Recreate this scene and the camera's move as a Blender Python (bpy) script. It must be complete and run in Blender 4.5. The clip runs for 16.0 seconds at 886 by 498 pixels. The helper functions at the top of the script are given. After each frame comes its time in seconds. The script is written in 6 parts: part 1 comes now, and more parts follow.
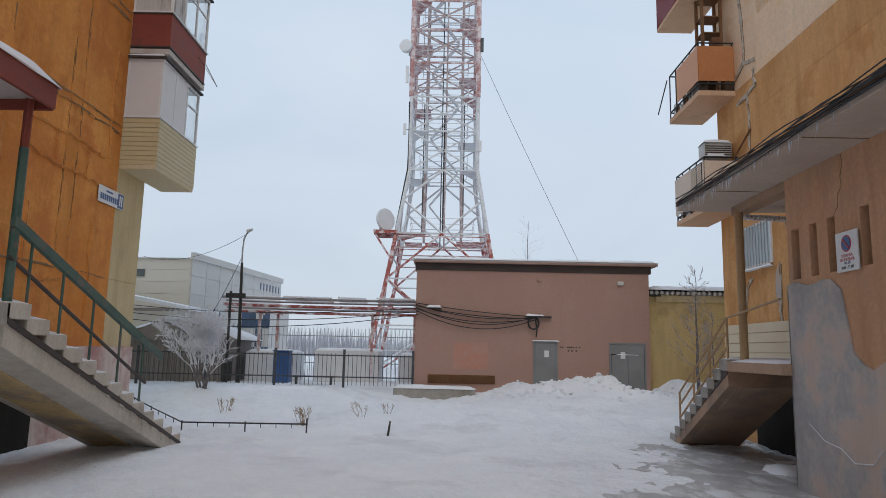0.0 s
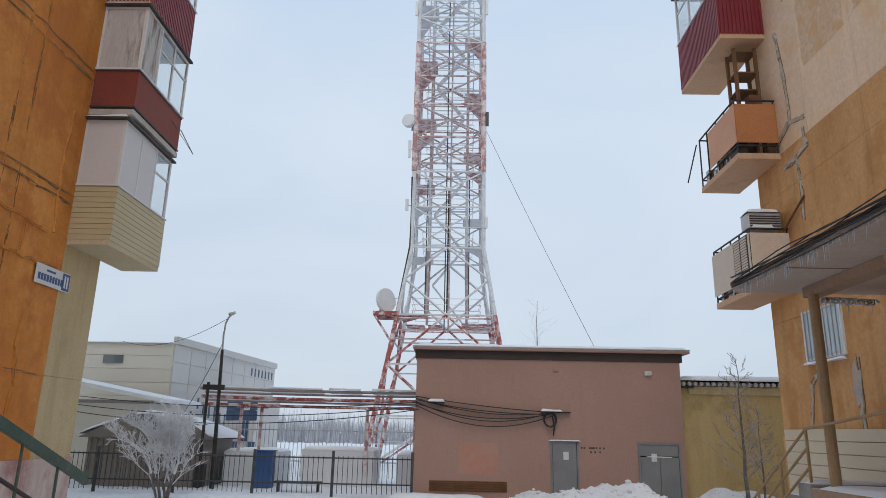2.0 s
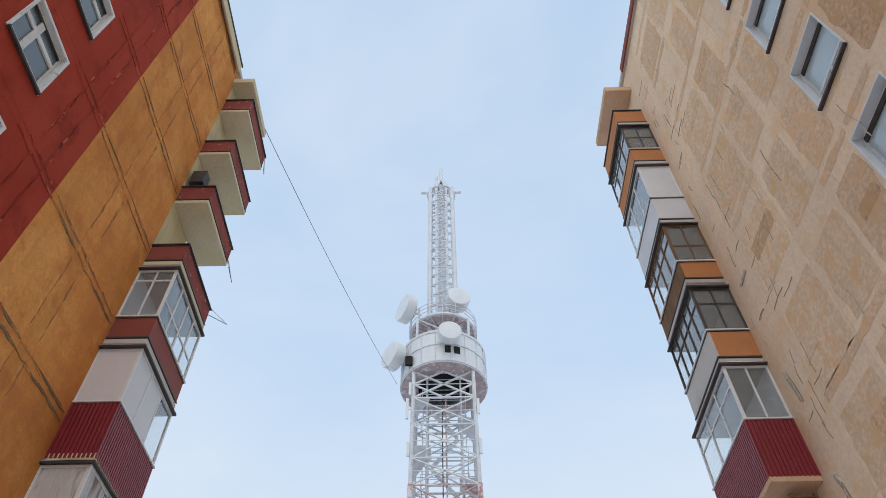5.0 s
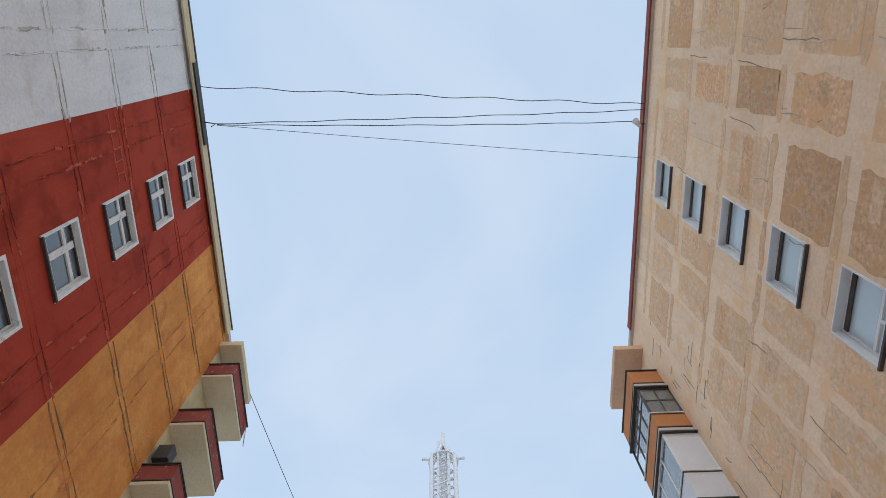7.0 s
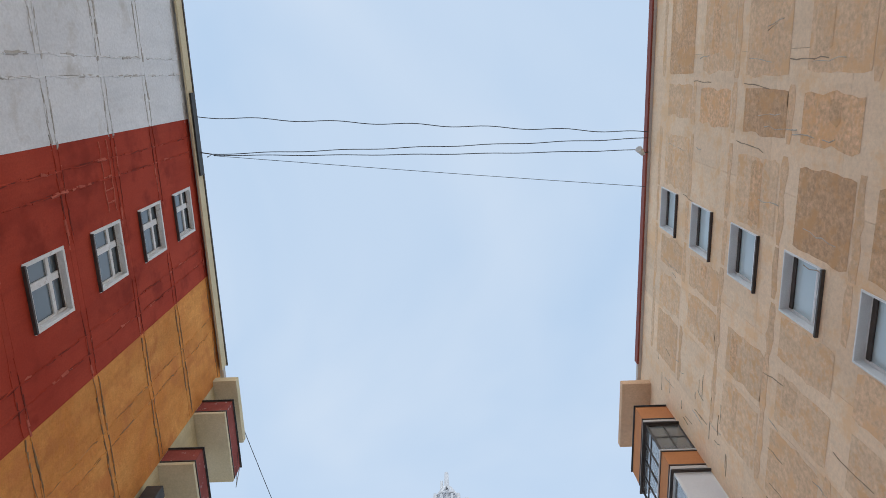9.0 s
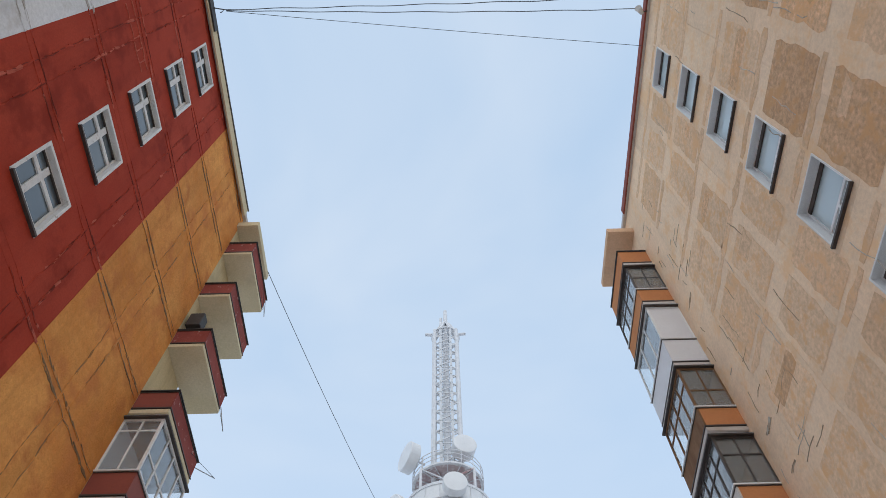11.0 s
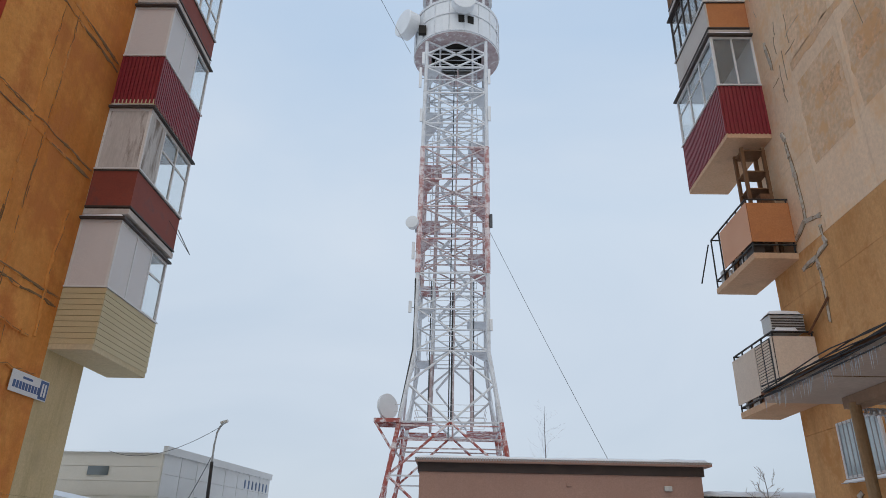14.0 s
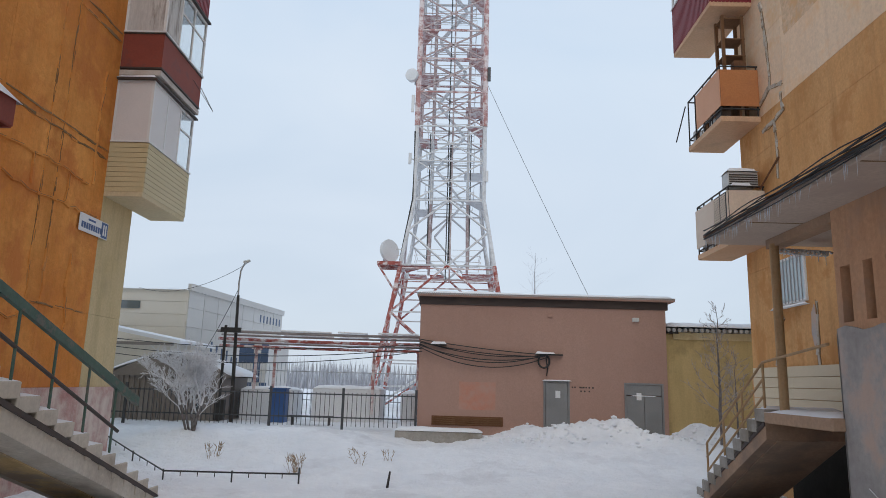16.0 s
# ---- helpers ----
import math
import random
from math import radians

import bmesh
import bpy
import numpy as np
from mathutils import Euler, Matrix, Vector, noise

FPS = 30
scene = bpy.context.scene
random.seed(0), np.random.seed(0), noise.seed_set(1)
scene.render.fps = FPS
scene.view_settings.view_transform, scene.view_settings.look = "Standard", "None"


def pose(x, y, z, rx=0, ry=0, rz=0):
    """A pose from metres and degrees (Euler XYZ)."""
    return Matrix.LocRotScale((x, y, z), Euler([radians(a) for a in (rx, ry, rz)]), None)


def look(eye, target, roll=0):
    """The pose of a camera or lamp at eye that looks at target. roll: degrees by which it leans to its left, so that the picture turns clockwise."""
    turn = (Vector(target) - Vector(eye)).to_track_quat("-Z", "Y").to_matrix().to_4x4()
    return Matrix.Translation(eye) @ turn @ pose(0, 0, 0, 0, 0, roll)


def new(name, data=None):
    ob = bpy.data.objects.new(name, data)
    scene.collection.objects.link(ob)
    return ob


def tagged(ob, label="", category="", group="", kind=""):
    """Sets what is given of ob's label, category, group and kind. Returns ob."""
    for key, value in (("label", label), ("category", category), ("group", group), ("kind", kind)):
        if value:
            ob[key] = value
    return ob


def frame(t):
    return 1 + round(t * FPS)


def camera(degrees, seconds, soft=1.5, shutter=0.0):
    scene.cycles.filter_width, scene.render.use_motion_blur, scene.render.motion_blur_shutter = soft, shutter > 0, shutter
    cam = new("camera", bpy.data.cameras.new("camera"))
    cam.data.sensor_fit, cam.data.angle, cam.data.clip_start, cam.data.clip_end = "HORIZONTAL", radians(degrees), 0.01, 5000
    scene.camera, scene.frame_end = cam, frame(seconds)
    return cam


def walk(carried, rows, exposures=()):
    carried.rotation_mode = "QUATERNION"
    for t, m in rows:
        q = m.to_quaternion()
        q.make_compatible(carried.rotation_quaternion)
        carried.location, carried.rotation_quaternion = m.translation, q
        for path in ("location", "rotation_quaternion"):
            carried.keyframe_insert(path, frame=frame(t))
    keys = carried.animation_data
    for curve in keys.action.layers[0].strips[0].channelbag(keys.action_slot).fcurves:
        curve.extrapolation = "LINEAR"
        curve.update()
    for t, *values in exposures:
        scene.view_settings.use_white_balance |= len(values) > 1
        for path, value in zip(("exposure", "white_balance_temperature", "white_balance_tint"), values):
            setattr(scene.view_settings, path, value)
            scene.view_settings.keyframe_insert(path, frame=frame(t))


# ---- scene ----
cam = camera(66.19, 16.0, soft=0.4)
# seconds, place, yaw, pitch, lean
ROWS = [
    (0.0, 0.098, -0.062, 1.982, 0.45, 8.45, -1.22),
    (0.5, 0.096, 0.631, 2.200, 0.58, 9.23, -1.38),
    (1.0, 0.145, 1.272, 2.276, 0.84, 10.12, -1.35),
    (1.5, 0.178, 1.853, 2.365, 1.04, 11.87, -1.27),
    (2.0, 0.148, 2.380, 2.546, 1.07, 15.07, -1.18),
    (2.5, 0.147, 2.761, 2.761, 1.08, 19.34, -0.97),
    (3.0, 0.138, 3.218, 2.913, 1.16, 24.66, -0.70),
    (3.5, 0.029, 3.541, 3.217, 0.83, 30.34, -0.35),
    (4.0, -0.076, 3.921, 3.459, 0.53, 35.38, -0.03),
    (4.5, -0.066, 4.178, 3.804, 0.37, 41.82, 0.39),
    (5.0, -0.063, 4.416, 4.218, 0.22, 50.59, 0.91),
    (7.5, 0.108, 5.511, 6.503, -0.76, 74.57, 2.63),
    (8.0, 0.234, 5.719, 6.872, 0.35, 75.78, 1.73),
    (10.5, -0.090, 5.005, 5.142, -0.21, 68.43, 1.80),
    (11.0, -0.036, 4.734, 4.704, 0.57, 62.49, 0.87),
    (11.5, -0.062, 4.491, 4.286, 0.79, 57.51, 0.51),
    (12.0, -0.069, 4.237, 3.945, 0.91, 51.06, 0.18),
    (12.5, -0.061, 3.994, 3.587, 1.06, 43.73, -0.22),
    (13.0, -0.043, 3.747, 3.238, 1.15, 36.73, -0.50),
    (13.5, 0.099, 3.383, 3.015, 1.59, 29.74, -1.05),
    (14.0, 0.125, 3.040, 2.771, 1.59, 23.64, -1.30),
    (14.5, 0.142, 2.648, 2.615, 1.55, 18.51, -1.43),
    (15.0, 0.142, 2.199, 2.448, 1.47, 15.30, -1.59),
    (15.5, 0.113, 1.649, 2.346, 1.23, 12.75, -1.65),
    (16.0, 0.078, 1.048, 2.221, 0.97, 11.06, -1.62),
]
walk(cam, [(t, pose(x, y, z, 0, 0, yaw) @ pose(0, 0, 0, 90 + pitch) @ pose(0, 0, 0, 0, 0, -lean)) for t, x, y, z, yaw, pitch, lean in ROWS],
     exposures=[(0.0, -0.1), (2.0, -0.05), (3.0, -0.13), (3.7, -0.09), (5.0, 0.04), (11.0, 0.04), (12.5, 0.0), (13.5, -0.12), (14.0, -0.14), (14.6, -0.05), (16.0, -0.01)])

# ---- world and light: a thin, even winter overcast ----
world = bpy.data.worlds.new("overcast_sky")
scene.world = world
world.use_nodes = True
wn, wl = world.node_tree.nodes, world.node_tree.links
wn.clear()
w_out = wn.new("ShaderNodeOutputWorld")
w_bg = wn.new("ShaderNodeBackground")
w_sky = wn.new("ShaderNodeTexSky")
w_sky.sky_type, w_sky.sun_disc = "NISHITA", False
w_sky.sun_elevation, w_sky.sun_rotation = radians(28), radians(200)
w_dim = wn.new("ShaderNodeVectorMath")
w_dim.operation = "SCALE"
w_dim.inputs["Scale"].default_value = 0.1
w_co = wn.new("ShaderNodeTexCoord")
w_sep = wn.new("ShaderNodeSeparateXYZ")
w_ramp = wn.new("ShaderNodeValToRGB")
w_ramp.color_ramp.elements[0].position, w_ramp.color_ramp.elements[0].color = 0.0, (0.53, 0.61, 0.71, 1)
w_ramp.color_ramp.elements[1].position, w_ramp.color_ramp.elements[1].color = 1.0, (0.43, 0.59, 0.80, 1)
e = w_ramp.color_ramp.elements.new(0.22)
e.color = (0.55, 0.65, 0.775, 1)
e = w_ramp.color_ramp.elements.new(0.42)
e.color = (0.62, 0.735, 0.87, 1)
e = w_ramp.color_ramp.elements.new(0.68)
e.color = (0.51, 0.66, 0.86, 1)
w_map = wn.new("ShaderNodeMapping")
w_map.inputs["Scale"].default_value = (1.0, 1.0, 2.2)
w_cloud = wn.new("ShaderNodeTexNoise")
w_cloud.inputs["Scale"].default_value, w_cloud.inputs["Detail"].default_value, w_cloud.inputs["Distortion"].default_value = 1.6, 4, 0.6
w_cr = wn.new("ShaderNodeMapRange")
w_cr.inputs["From Min"].default_value, w_cr.inputs["From Max"].default_value = 0.38, 0.72
w_cr.inputs["To Min"].default_value, w_cr.inputs["To Max"].default_value = 0.0, 0.55
w_mix = wn.new("ShaderNodeMix")
w_mix.data_type = "RGBA"
w_mix.inputs["B"].default_value = (0.74, 0.81, 0.90, 1)
w_mix2 = wn.new("ShaderNodeMix")
w_mix2.data_type = "RGBA"
w_mix2.inputs["Factor"].default_value = 0.08
wl.new(w_co.outputs["Generated"], w_sep.inputs[0])
wl.new(w_sep.outputs["Z"], w_ramp.inputs[0])
wl.new(w_co.outputs["Generated"], w_map.inputs[0])
wl.new(w_map.outputs[0], w_cloud.inputs["Vector"])
wl.new(w_cloud.outputs["Fac"], w_cr.inputs["Value"])
wl.new(w_cr.outputs[0], w_mix.inputs["Factor"])
wl.new(w_ramp.outputs[0], w_mix.inputs["A"])
wl.new(w_sky.outputs[0], w_dim.inputs[0])
wl.new(w_mix.outputs["Result"], w_mix2.inputs["A"])
wl.new(w_dim.outputs[0], w_mix2.inputs["B"])
wl.new(w_mix2.outputs["Result"], w_bg.inputs["Color"])
wl.new(w_bg.outputs[0], w_out.inputs["Surface"])
w_bg.inputs["Strength"].default_value = 1.08

sun = new("sun", bpy.data.lights.new("sun", "SUN"))
sun.data.energy, sun.data.angle, sun.data.color = 1.05, radians(40), (1.0, 0.94, 0.86)
sun.matrix_world = look((0, 0, 60), (1, 26, 28))


# ---- materials ----
def mat(name, c1, c2, rough=0.85, scale=1.2, fine=30.0, bump=0.15, stain=None, amount=0.5, stain_scale=0.7, stretch=(1, 1, 1), metal=0.0, vary=0.0, fine_mix=0.38, stain_rough=None, dist=0.01, streak=0.0):
    """Two tones in a large pattern, a fine grain, stains of a third colour, and fine relief."""
    m = bpy.data.materials.new(name)
    m.use_nodes = True
    n, l = m.node_tree.nodes, m.node_tree.links
    b = n["Principled BSDF"]
    b.inputs["Roughness"].default_value, b.inputs["Metallic"].default_value = rough, metal
    if rough > 0.72:
        b.inputs["Specular IOR Level"].default_value = 0.12
    co, mp = n.new("ShaderNodeTexCoord"), n.new("ShaderNodeMapping")
    mp.inputs["Scale"].default_value = stretch
    l.new(co.outputs["Object"], mp.inputs[0])

    def tex(s, detail=5, rgh=0.6):
        t = n.new("ShaderNodeTexNoise")
        t.inputs["Scale"].default_value, t.inputs["Detail"].default_value, t.inputs["Roughness"].default_value = s, detail, rgh
        l.new(mp.outputs[0], t.inputs["Vector"])
        return t

    def mixed(f, a, bb):
        x = n.new("ShaderNodeMix")
        x.data_type = "RGBA"
        for sock, v in ((x.inputs["Factor"], f), (x.inputs["A"], a), (x.inputs["B"], bb)):
            if isinstance(v, (tuple, float, int)):
                sock.default_value = (*v, 1) if isinstance(v, tuple) else v
            else:
                l.new(v, sock)
        return x

    def ranged(v, a, bb, lo=0.0, hi=1.0):
        r = n.new("ShaderNodeMapRange")
        r.inputs["From Min"].default_value, r.inputs["From Max"].default_value = a, bb
        r.inputs["To Min"].default_value, r.inputs["To Max"].default_value = lo, hi
        l.new(v, r.inputs["Value"])
        return r.outputs[0]

    big, small = tex(scale), tex(fine, 4, 0.7)
    col = mixed(ranged(big.outputs["Fac"], 0.35, 0.65), c1, c2)
    dark = mixed(ranged(small.outputs["Fac"], 0.3, 0.7, 0.0, fine_mix), col.outputs["Result"], tuple(v * 0.55 for v in c1))
    out = dark.outputs["Result"]
    if stain:
        st = tex(stain_scale, 8, 0.68)
        edge = 0.5 + 0.22 * (1 - 2 * amount)
        fac = ranged(st.outputs["Fac"], edge - 0.05, edge + 0.07)
        out = mixed(fac, out, stain).outputs["Result"]
        if stain_rough is not None:
            l.new(ranged(fac, 0, 1, rough, stain_rough), b.inputs["Roughness"])
    if streak:
        mp2, sk = n.new("ShaderNodeMapping"), n.new("ShaderNodeTexNoise")
        mp2.inputs["Scale"].default_value = (2.6, 2.6, 0.35)
        sk.inputs["Scale"].default_value, sk.inputs["Detail"].default_value, sk.inputs["Roughness"].default_value = 1.0, 7, 0.7
        l.new(co.outputs["Object"], mp2.inputs[0])
        l.new(mp2.outputs[0], sk.inputs["Vector"])
        out = mixed(ranged(sk.outputs["Fac"], 0.46, 0.72, 0.0, streak), out, tuple(v * 0.5 for v in c1)).outputs["Result"]
    if vary:
        info, hs = n.new("ShaderNodeObjectInfo"), n.new("ShaderNodeHueSaturation")
        l.new(ranged(info.outputs["Random"], 0, 1, 1 - vary, 1 + vary), hs.inputs["Value"])
        l.new(out, hs.inputs["Color"])
        out = hs.outputs[0]
    l.new(out, b.inputs["Base Color"])
    if bump:
        bp = n.new("ShaderNodeBump")
        bp.inputs["Strength"].default_value, bp.inputs["Distance"].default_value = bump, dist
        l.new(small.outputs["Fac"], bp.inputs["Height"])
        l.new(bp.outputs[0], b.inputs["Normal"])
    return m


SNOW = mat("snow", (0.80, 0.82, 0.86), (0.86, 0.87, 0.89), 0.75, 0.8, 14, 0.5, fine_mix=0.06, dist=0.03)
SNOWGROUND = mat("trodden_snow", (0.80, 0.815, 0.85), (0.89, 0.895, 0.915), 0.7, 0.6, 5, 1.0, stain=(0.71, 0.71, 0.735), amount=0.34, stain_scale=0.45, fine_mix=0.13, dist=0.09)
ICE = mat("icy_dirty_asphalt", (0.36, 0.345, 0.34), (0.48, 0.465, 0.46), 0.4, 1.2, 9, 0.4, stain=(0.66, 0.66, 0.68), amount=0.42, stain_scale=1.6, stretch=(1, 0.6, 1), dist=0.03)
ORANGE = mat("orange_facade_paint", (0.70, 0.265, 0.065), (0.82, 0.375, 0.108), 0.85, 0.6, 11, 0.9, stain=(0.60, 0.22, 0.065), amount=0.40, stain_scale=1.1, vary=0.07, streak=0.32, fine_mix=0.34, dist=0.03)
RED = mat("brick_red_facade_paint", (0.40, 0.048, 0.024), (0.48, 0.07, 0.036), 0.8, 0.5, 22, 0.3, stain=(0.28, 0.034, 0.017), amount=0.36, stain_scale=0.8, vary=0.05, streak=0.35)
GREYWHITE = mat("grey_white_facade_paint", (0.78, 0.79, 0.80), (0.86, 0.865, 0.87), 0.85, 0.5, 14, 0.4, stain=(0.60, 0.58, 0.55), amount=0.28, vary=0.03, streak=0.18)
CREAM = mat("cream_facade_paint", (0.62, 0.49, 0.27), (0.70, 0.57, 0.35), 0.85, 0.5, 22, 0.3, stain=(0.50, 0.40, 0.24), amount=0.3, streak=0.45)
TAN = mat("brown_speckled_render", (0.82, 0.52, 0.31), (0.89, 0.59, 0.365), 0.95, 0.5, 10, 0.8, stain=(0.70, 0.41, 0.21), amount=0.42, stain_scale=2.4, fine_mix=0.92, vary=0.13, streak=0.2)
MIDTAN = mat("light_speckled_render", (0.86, 0.585, 0.375), (0.92, 0.65, 0.425), 0.95, 0.5, 10, 0.7, stain=(0.77, 0.485, 0.27), amount=0.42, stain_scale=1.8, fine_mix=0.72, vary=0.06, streak=0.2)
PATCHPALE = mat("sandy_render", (0.875, 0.615, 0.40), (0.93, 0.68, 0.46), 0.95, 0.7, 10, 0.7, stain=(0.77, 0.48, 0.26), amount=0.40, stain_scale=2.6, fine_mix=0.6, vary=0.05, streak=0.25)
PALE = mat("pale_beige_render", (0.90, 0.665, 0.46), (0.95, 0.735, 0.525), 0.9, 0.6, 12, 0.5, stain=(0.84, 0.57, 0.34), fine_mix=0.36, amount=0.40, stain_scale=1.2, vary=0.05, streak=0.2)
TANLOW = mat("peeling_orange_render", (0.70, 0.37, 0.15), (0.79, 0.47, 0.225), 0.9, 0.6, 14, 0.5, stain=(0.58, 0.29, 0.11), amount=0.42, stain_scale=1.2, vary=0.05, streak=0.4)
JOINT = mat("rough_joint_mortar", (0.24, 0.15, 0.08), (0.34, 0.23, 0.13), 0.95, 2.0, 25, 0.6)
JOINTPALE = mat("pale_joint_mortar", (0.46, 0.36, 0.26), (0.58, 0.48, 0.37), 0.95, 2.0, 25, 0.6)
SEAL = mat("smeared_joint_sealant", (0.30, 0.22, 0.15), (0.45, 0.36, 0.27), 0.9, 3.0, 25, 0.5)
PINK = mat("faded_pink_plinth_paint", (0.50, 0.26, 0.24), (0.62, 0.42, 0.38), 0.9, 0.8, 18, 0.4, stain=(0.68, 0.58, 0.52), amount=0.45, streak=0.4)
CEMENT = mat("patched_grey_cement", (0.39, 0.375, 0.365), (0.57, 0.545, 0.525), 0.95, 0.9, 9, 0.8, stain=(0.56, 0.44, 0.37), amount=0.44, stain_scale=0.9, streak=0.15)
PORCHPINK = mat("peach_porch_render", (0.60, 0.34, 0.20), (0.66, 0.41, 0.26), 0.9, 0.6, 14, 0.4, stain=(0.50, 0.33, 0.23), amount=0.32, streak=0.45)
CONCRETE = mat("old_concrete", (0.36, 0.34, 0.31), (0.46, 0.43, 0.39), 0.95, 0.9, 16, 0.5, stain=(0.27, 0.24, 0.20), amount=0.35, streak=0.4)
STAIRCON = mat("tan_grey_stair_concrete", (0.60, 0.54, 0.46), (0.70, 0.645, 0.57), 0.95, 0.9, 16, 0.5, stain=(0.40, 0.35, 0.30), amount=0.35, streak=0.3)
SOFFIT = mat("ochre_washed_concrete", (0.62, 0.44, 0.22), (0.68, 0.51, 0.29), 0.95, 0.8, 14, 0.3, stain=(0.36, 0.30, 0.24), amount=0.4, streak=0.4)
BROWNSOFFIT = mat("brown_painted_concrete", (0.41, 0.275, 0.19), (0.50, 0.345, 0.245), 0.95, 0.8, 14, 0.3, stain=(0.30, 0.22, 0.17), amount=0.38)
SLABPEACH = mat("peach_painted_slab", (0.68, 0.43, 0.27), (0.74, 0.50, 0.33), 0.9, 0.9, 18, 0.25, stain=(0.52, 0.34, 0.23), amount=0.32)
SLABCREAM = mat("cream_painted_slab", (0.66, 0.56, 0.36), (0.72, 0.62, 0.43), 0.9, 0.9, 18, 0.25, stain=(0.55, 0.46, 0.31), amount=0.25)
SLABPALE = mat("pinkish_grey_slab", (0.55, 0.45, 0.375), (0.62, 0.52, 0.44), 0.9, 0.9, 18, 0.3, stain=(0.49, 0.40, 0.34), amount=0.3)
SLABGREY = mat("grey_painted_slab", (0.55, 0.50, 0.46), (0.62, 0.57, 0.53), 0.9, 0.9, 18, 0.3, stain=(0.44, 0.37, 0.32), amount=0.32)
PARRED = mat("oxide_red_parapet_paint", (0.235, 0.045, 0.028), (0.29, 0.062, 0.036), 0.7, 1.0, 30, 0.15, stain=(0.18, 0.05, 0.04), amount=0.25, stain_scale=2)
PARREDOLD = mat("worn_red_parapet_paint", (0.25, 0.055, 0.045), (0.33, 0.085, 0.065), 0.75, 1.0, 30, 0.2, stain=(0.55, 0.42, 0.38), amount=0.16, stain_scale=5)
WINE = mat("wine_red_profiled_steel", (0.235, 0.016, 0.026), (0.275, 0.022, 0.033), 0.45, 1.0, 60, 0.03)
BEIGEVINYL = mat("beige_vinyl_siding", (0.60, 0.50, 0.29), (0.64, 0.54, 0.33), 0.55, 0.6, 60, 0.03)
CREAMVINYL = mat("pale_cream_siding", (0.72, 0.60, 0.42), (0.77, 0.66, 0.48), 0.6, 0.6, 60, 0.03)
PVC = mat("white_pvc_panel", (0.72, 0.69, 0.68), (0.77, 0.74, 0.73), 0.4, 0.6, 60, 0.02)
WHITEFRAME = mat("white_window_frame", (0.76, 0.76, 0.75), (0.82, 0.82, 0.81), 0.5, 3, 60, 0.03)
OLDFRAME = mat("worn_white_wood_frame", (0.76, 0.745, 0.72), (0.84, 0.825, 0.80), 0.7, 5, 40, 0.2, stain=(0.45, 0.39, 0.34), amount=0.2, stain_scale=6)
WEATHERED = mat("weathered_white_boards", (0.55, 0.52, 0.49), (0.68, 0.65, 0.62), 0.8, 2, 30, 0.3, stain=(0.25, 0.21, 0.18), amount=0.33, stain_scale=3.0, stretch=(1, 1, 0.18))
BROWNWOOD = mat("brown_wood", (0.17, 0.085, 0.042), (0.25, 0.14, 0.075), 0.75, 3, 30, 0.3, stretch=(1, 1, 0.25))
# one brown for frames, trims and the strips that paint shade
DARKBROWN = mat("dark_brown_frame_and_shade", (0.045, 0.035, 0.030), (0.075, 0.055, 0.045), 0.6, 3, 30, 0.1)
ORANGEPAR = mat("orange_parapet_paint", (0.54, 0.215, 0.085), (0.60, 0.26, 0.11), 0.75, 0.8, 30, 0.06, stain=(0.46, 0.19, 0.09), amount=0.25)
PEACHPAR = mat("peach_parapet_sheet", (0.74, 0.37, 0.215), (0.79, 0.43, 0.26), 0.7, 0.8, 30, 0.06)
GREYPAR = mat("pale_grey_parapet_sheet", (0.56, 0.51, 0.46), (0.63, 0.58, 0.53), 0.7, 0.8, 30, 0.12, stain=(0.47, 0.41, 0.36), amount=0.3)
WHITEPAR = mat("white_parapet_sheet", (0.68, 0.67, 0.68), (0.75, 0.74, 0.75), 0.6, 0.8, 40, 0.05)
BLACKSTEEL = mat("black_steel", (0.025, 0.023, 0.022), (0.045, 0.04, 0.037), 0.6, 4, 30, 0.1)
RUST = mat("rusty_steel", (0.16, 0.075, 0.04), (0.26, 0.13, 0.075), 0.8, 4, 30, 0.2)
GALV = mat("galvanised_steel", (0.42, 0.43, 0.44), (0.52, 0.53, 0.54), 0.45, 3, 40, 0.03, metal=0.6)
GREENPAINT = mat("dark_green_handrail_paint", (0.055, 0.11, 0.085), (0.09, 0.16, 0.125), 0.6, 3, 25, 0.15, stain=(0.15, 0.13, 0.11), amount=0.35, stain_scale=4)
OCHREPAINT = mat("ochre_handrail_paint", (0.40, 0.25, 0.12), (0.47, 0.31, 0.16), 0.6, 3, 25, 0.1)
SUBWALL = mat("mauve_brown_stucco", (0.43, 0.275, 0.225), (0.47, 0.305, 0.25), 0.9, 0.35, 26, 0.25, stain=(0.41, 0.26, 0.215), amount=0.3, stain_scale=0.5, streak=0.08)
SALMON = mat("faded_salmon_patch", (0.56, 0.26, 0.19), (0.51, 0.275, 0.21), 0.9, 0.8, 26, 0.25, stain=(0.46, 0.285, 0.23), amount=0.45, stain_scale=1.3)
FASCIA = mat("dark_brown_fascia", (0.045, 0.03, 0.026), (0.065, 0.045, 0.037), 0.6, 1, 30, 0.1)
GREYDOOR = mat("grey_steel_door_paint", (0.22, 0.225, 0.23), (0.27, 0.275, 0.28), 0.5, 1.2, 40, 0.06, stain=(0.20, 0.195, 0.19), amount=0.25)
YELLOWWALL = mat("mustard_yellow_wall", (0.60, 0.45, 0.215), (0.65, 0.505, 0.255), 0.9, 0.4, 18, 0.2, stain=(0.40, 0.31, 0.15), amount=0.3, streak=0.4)
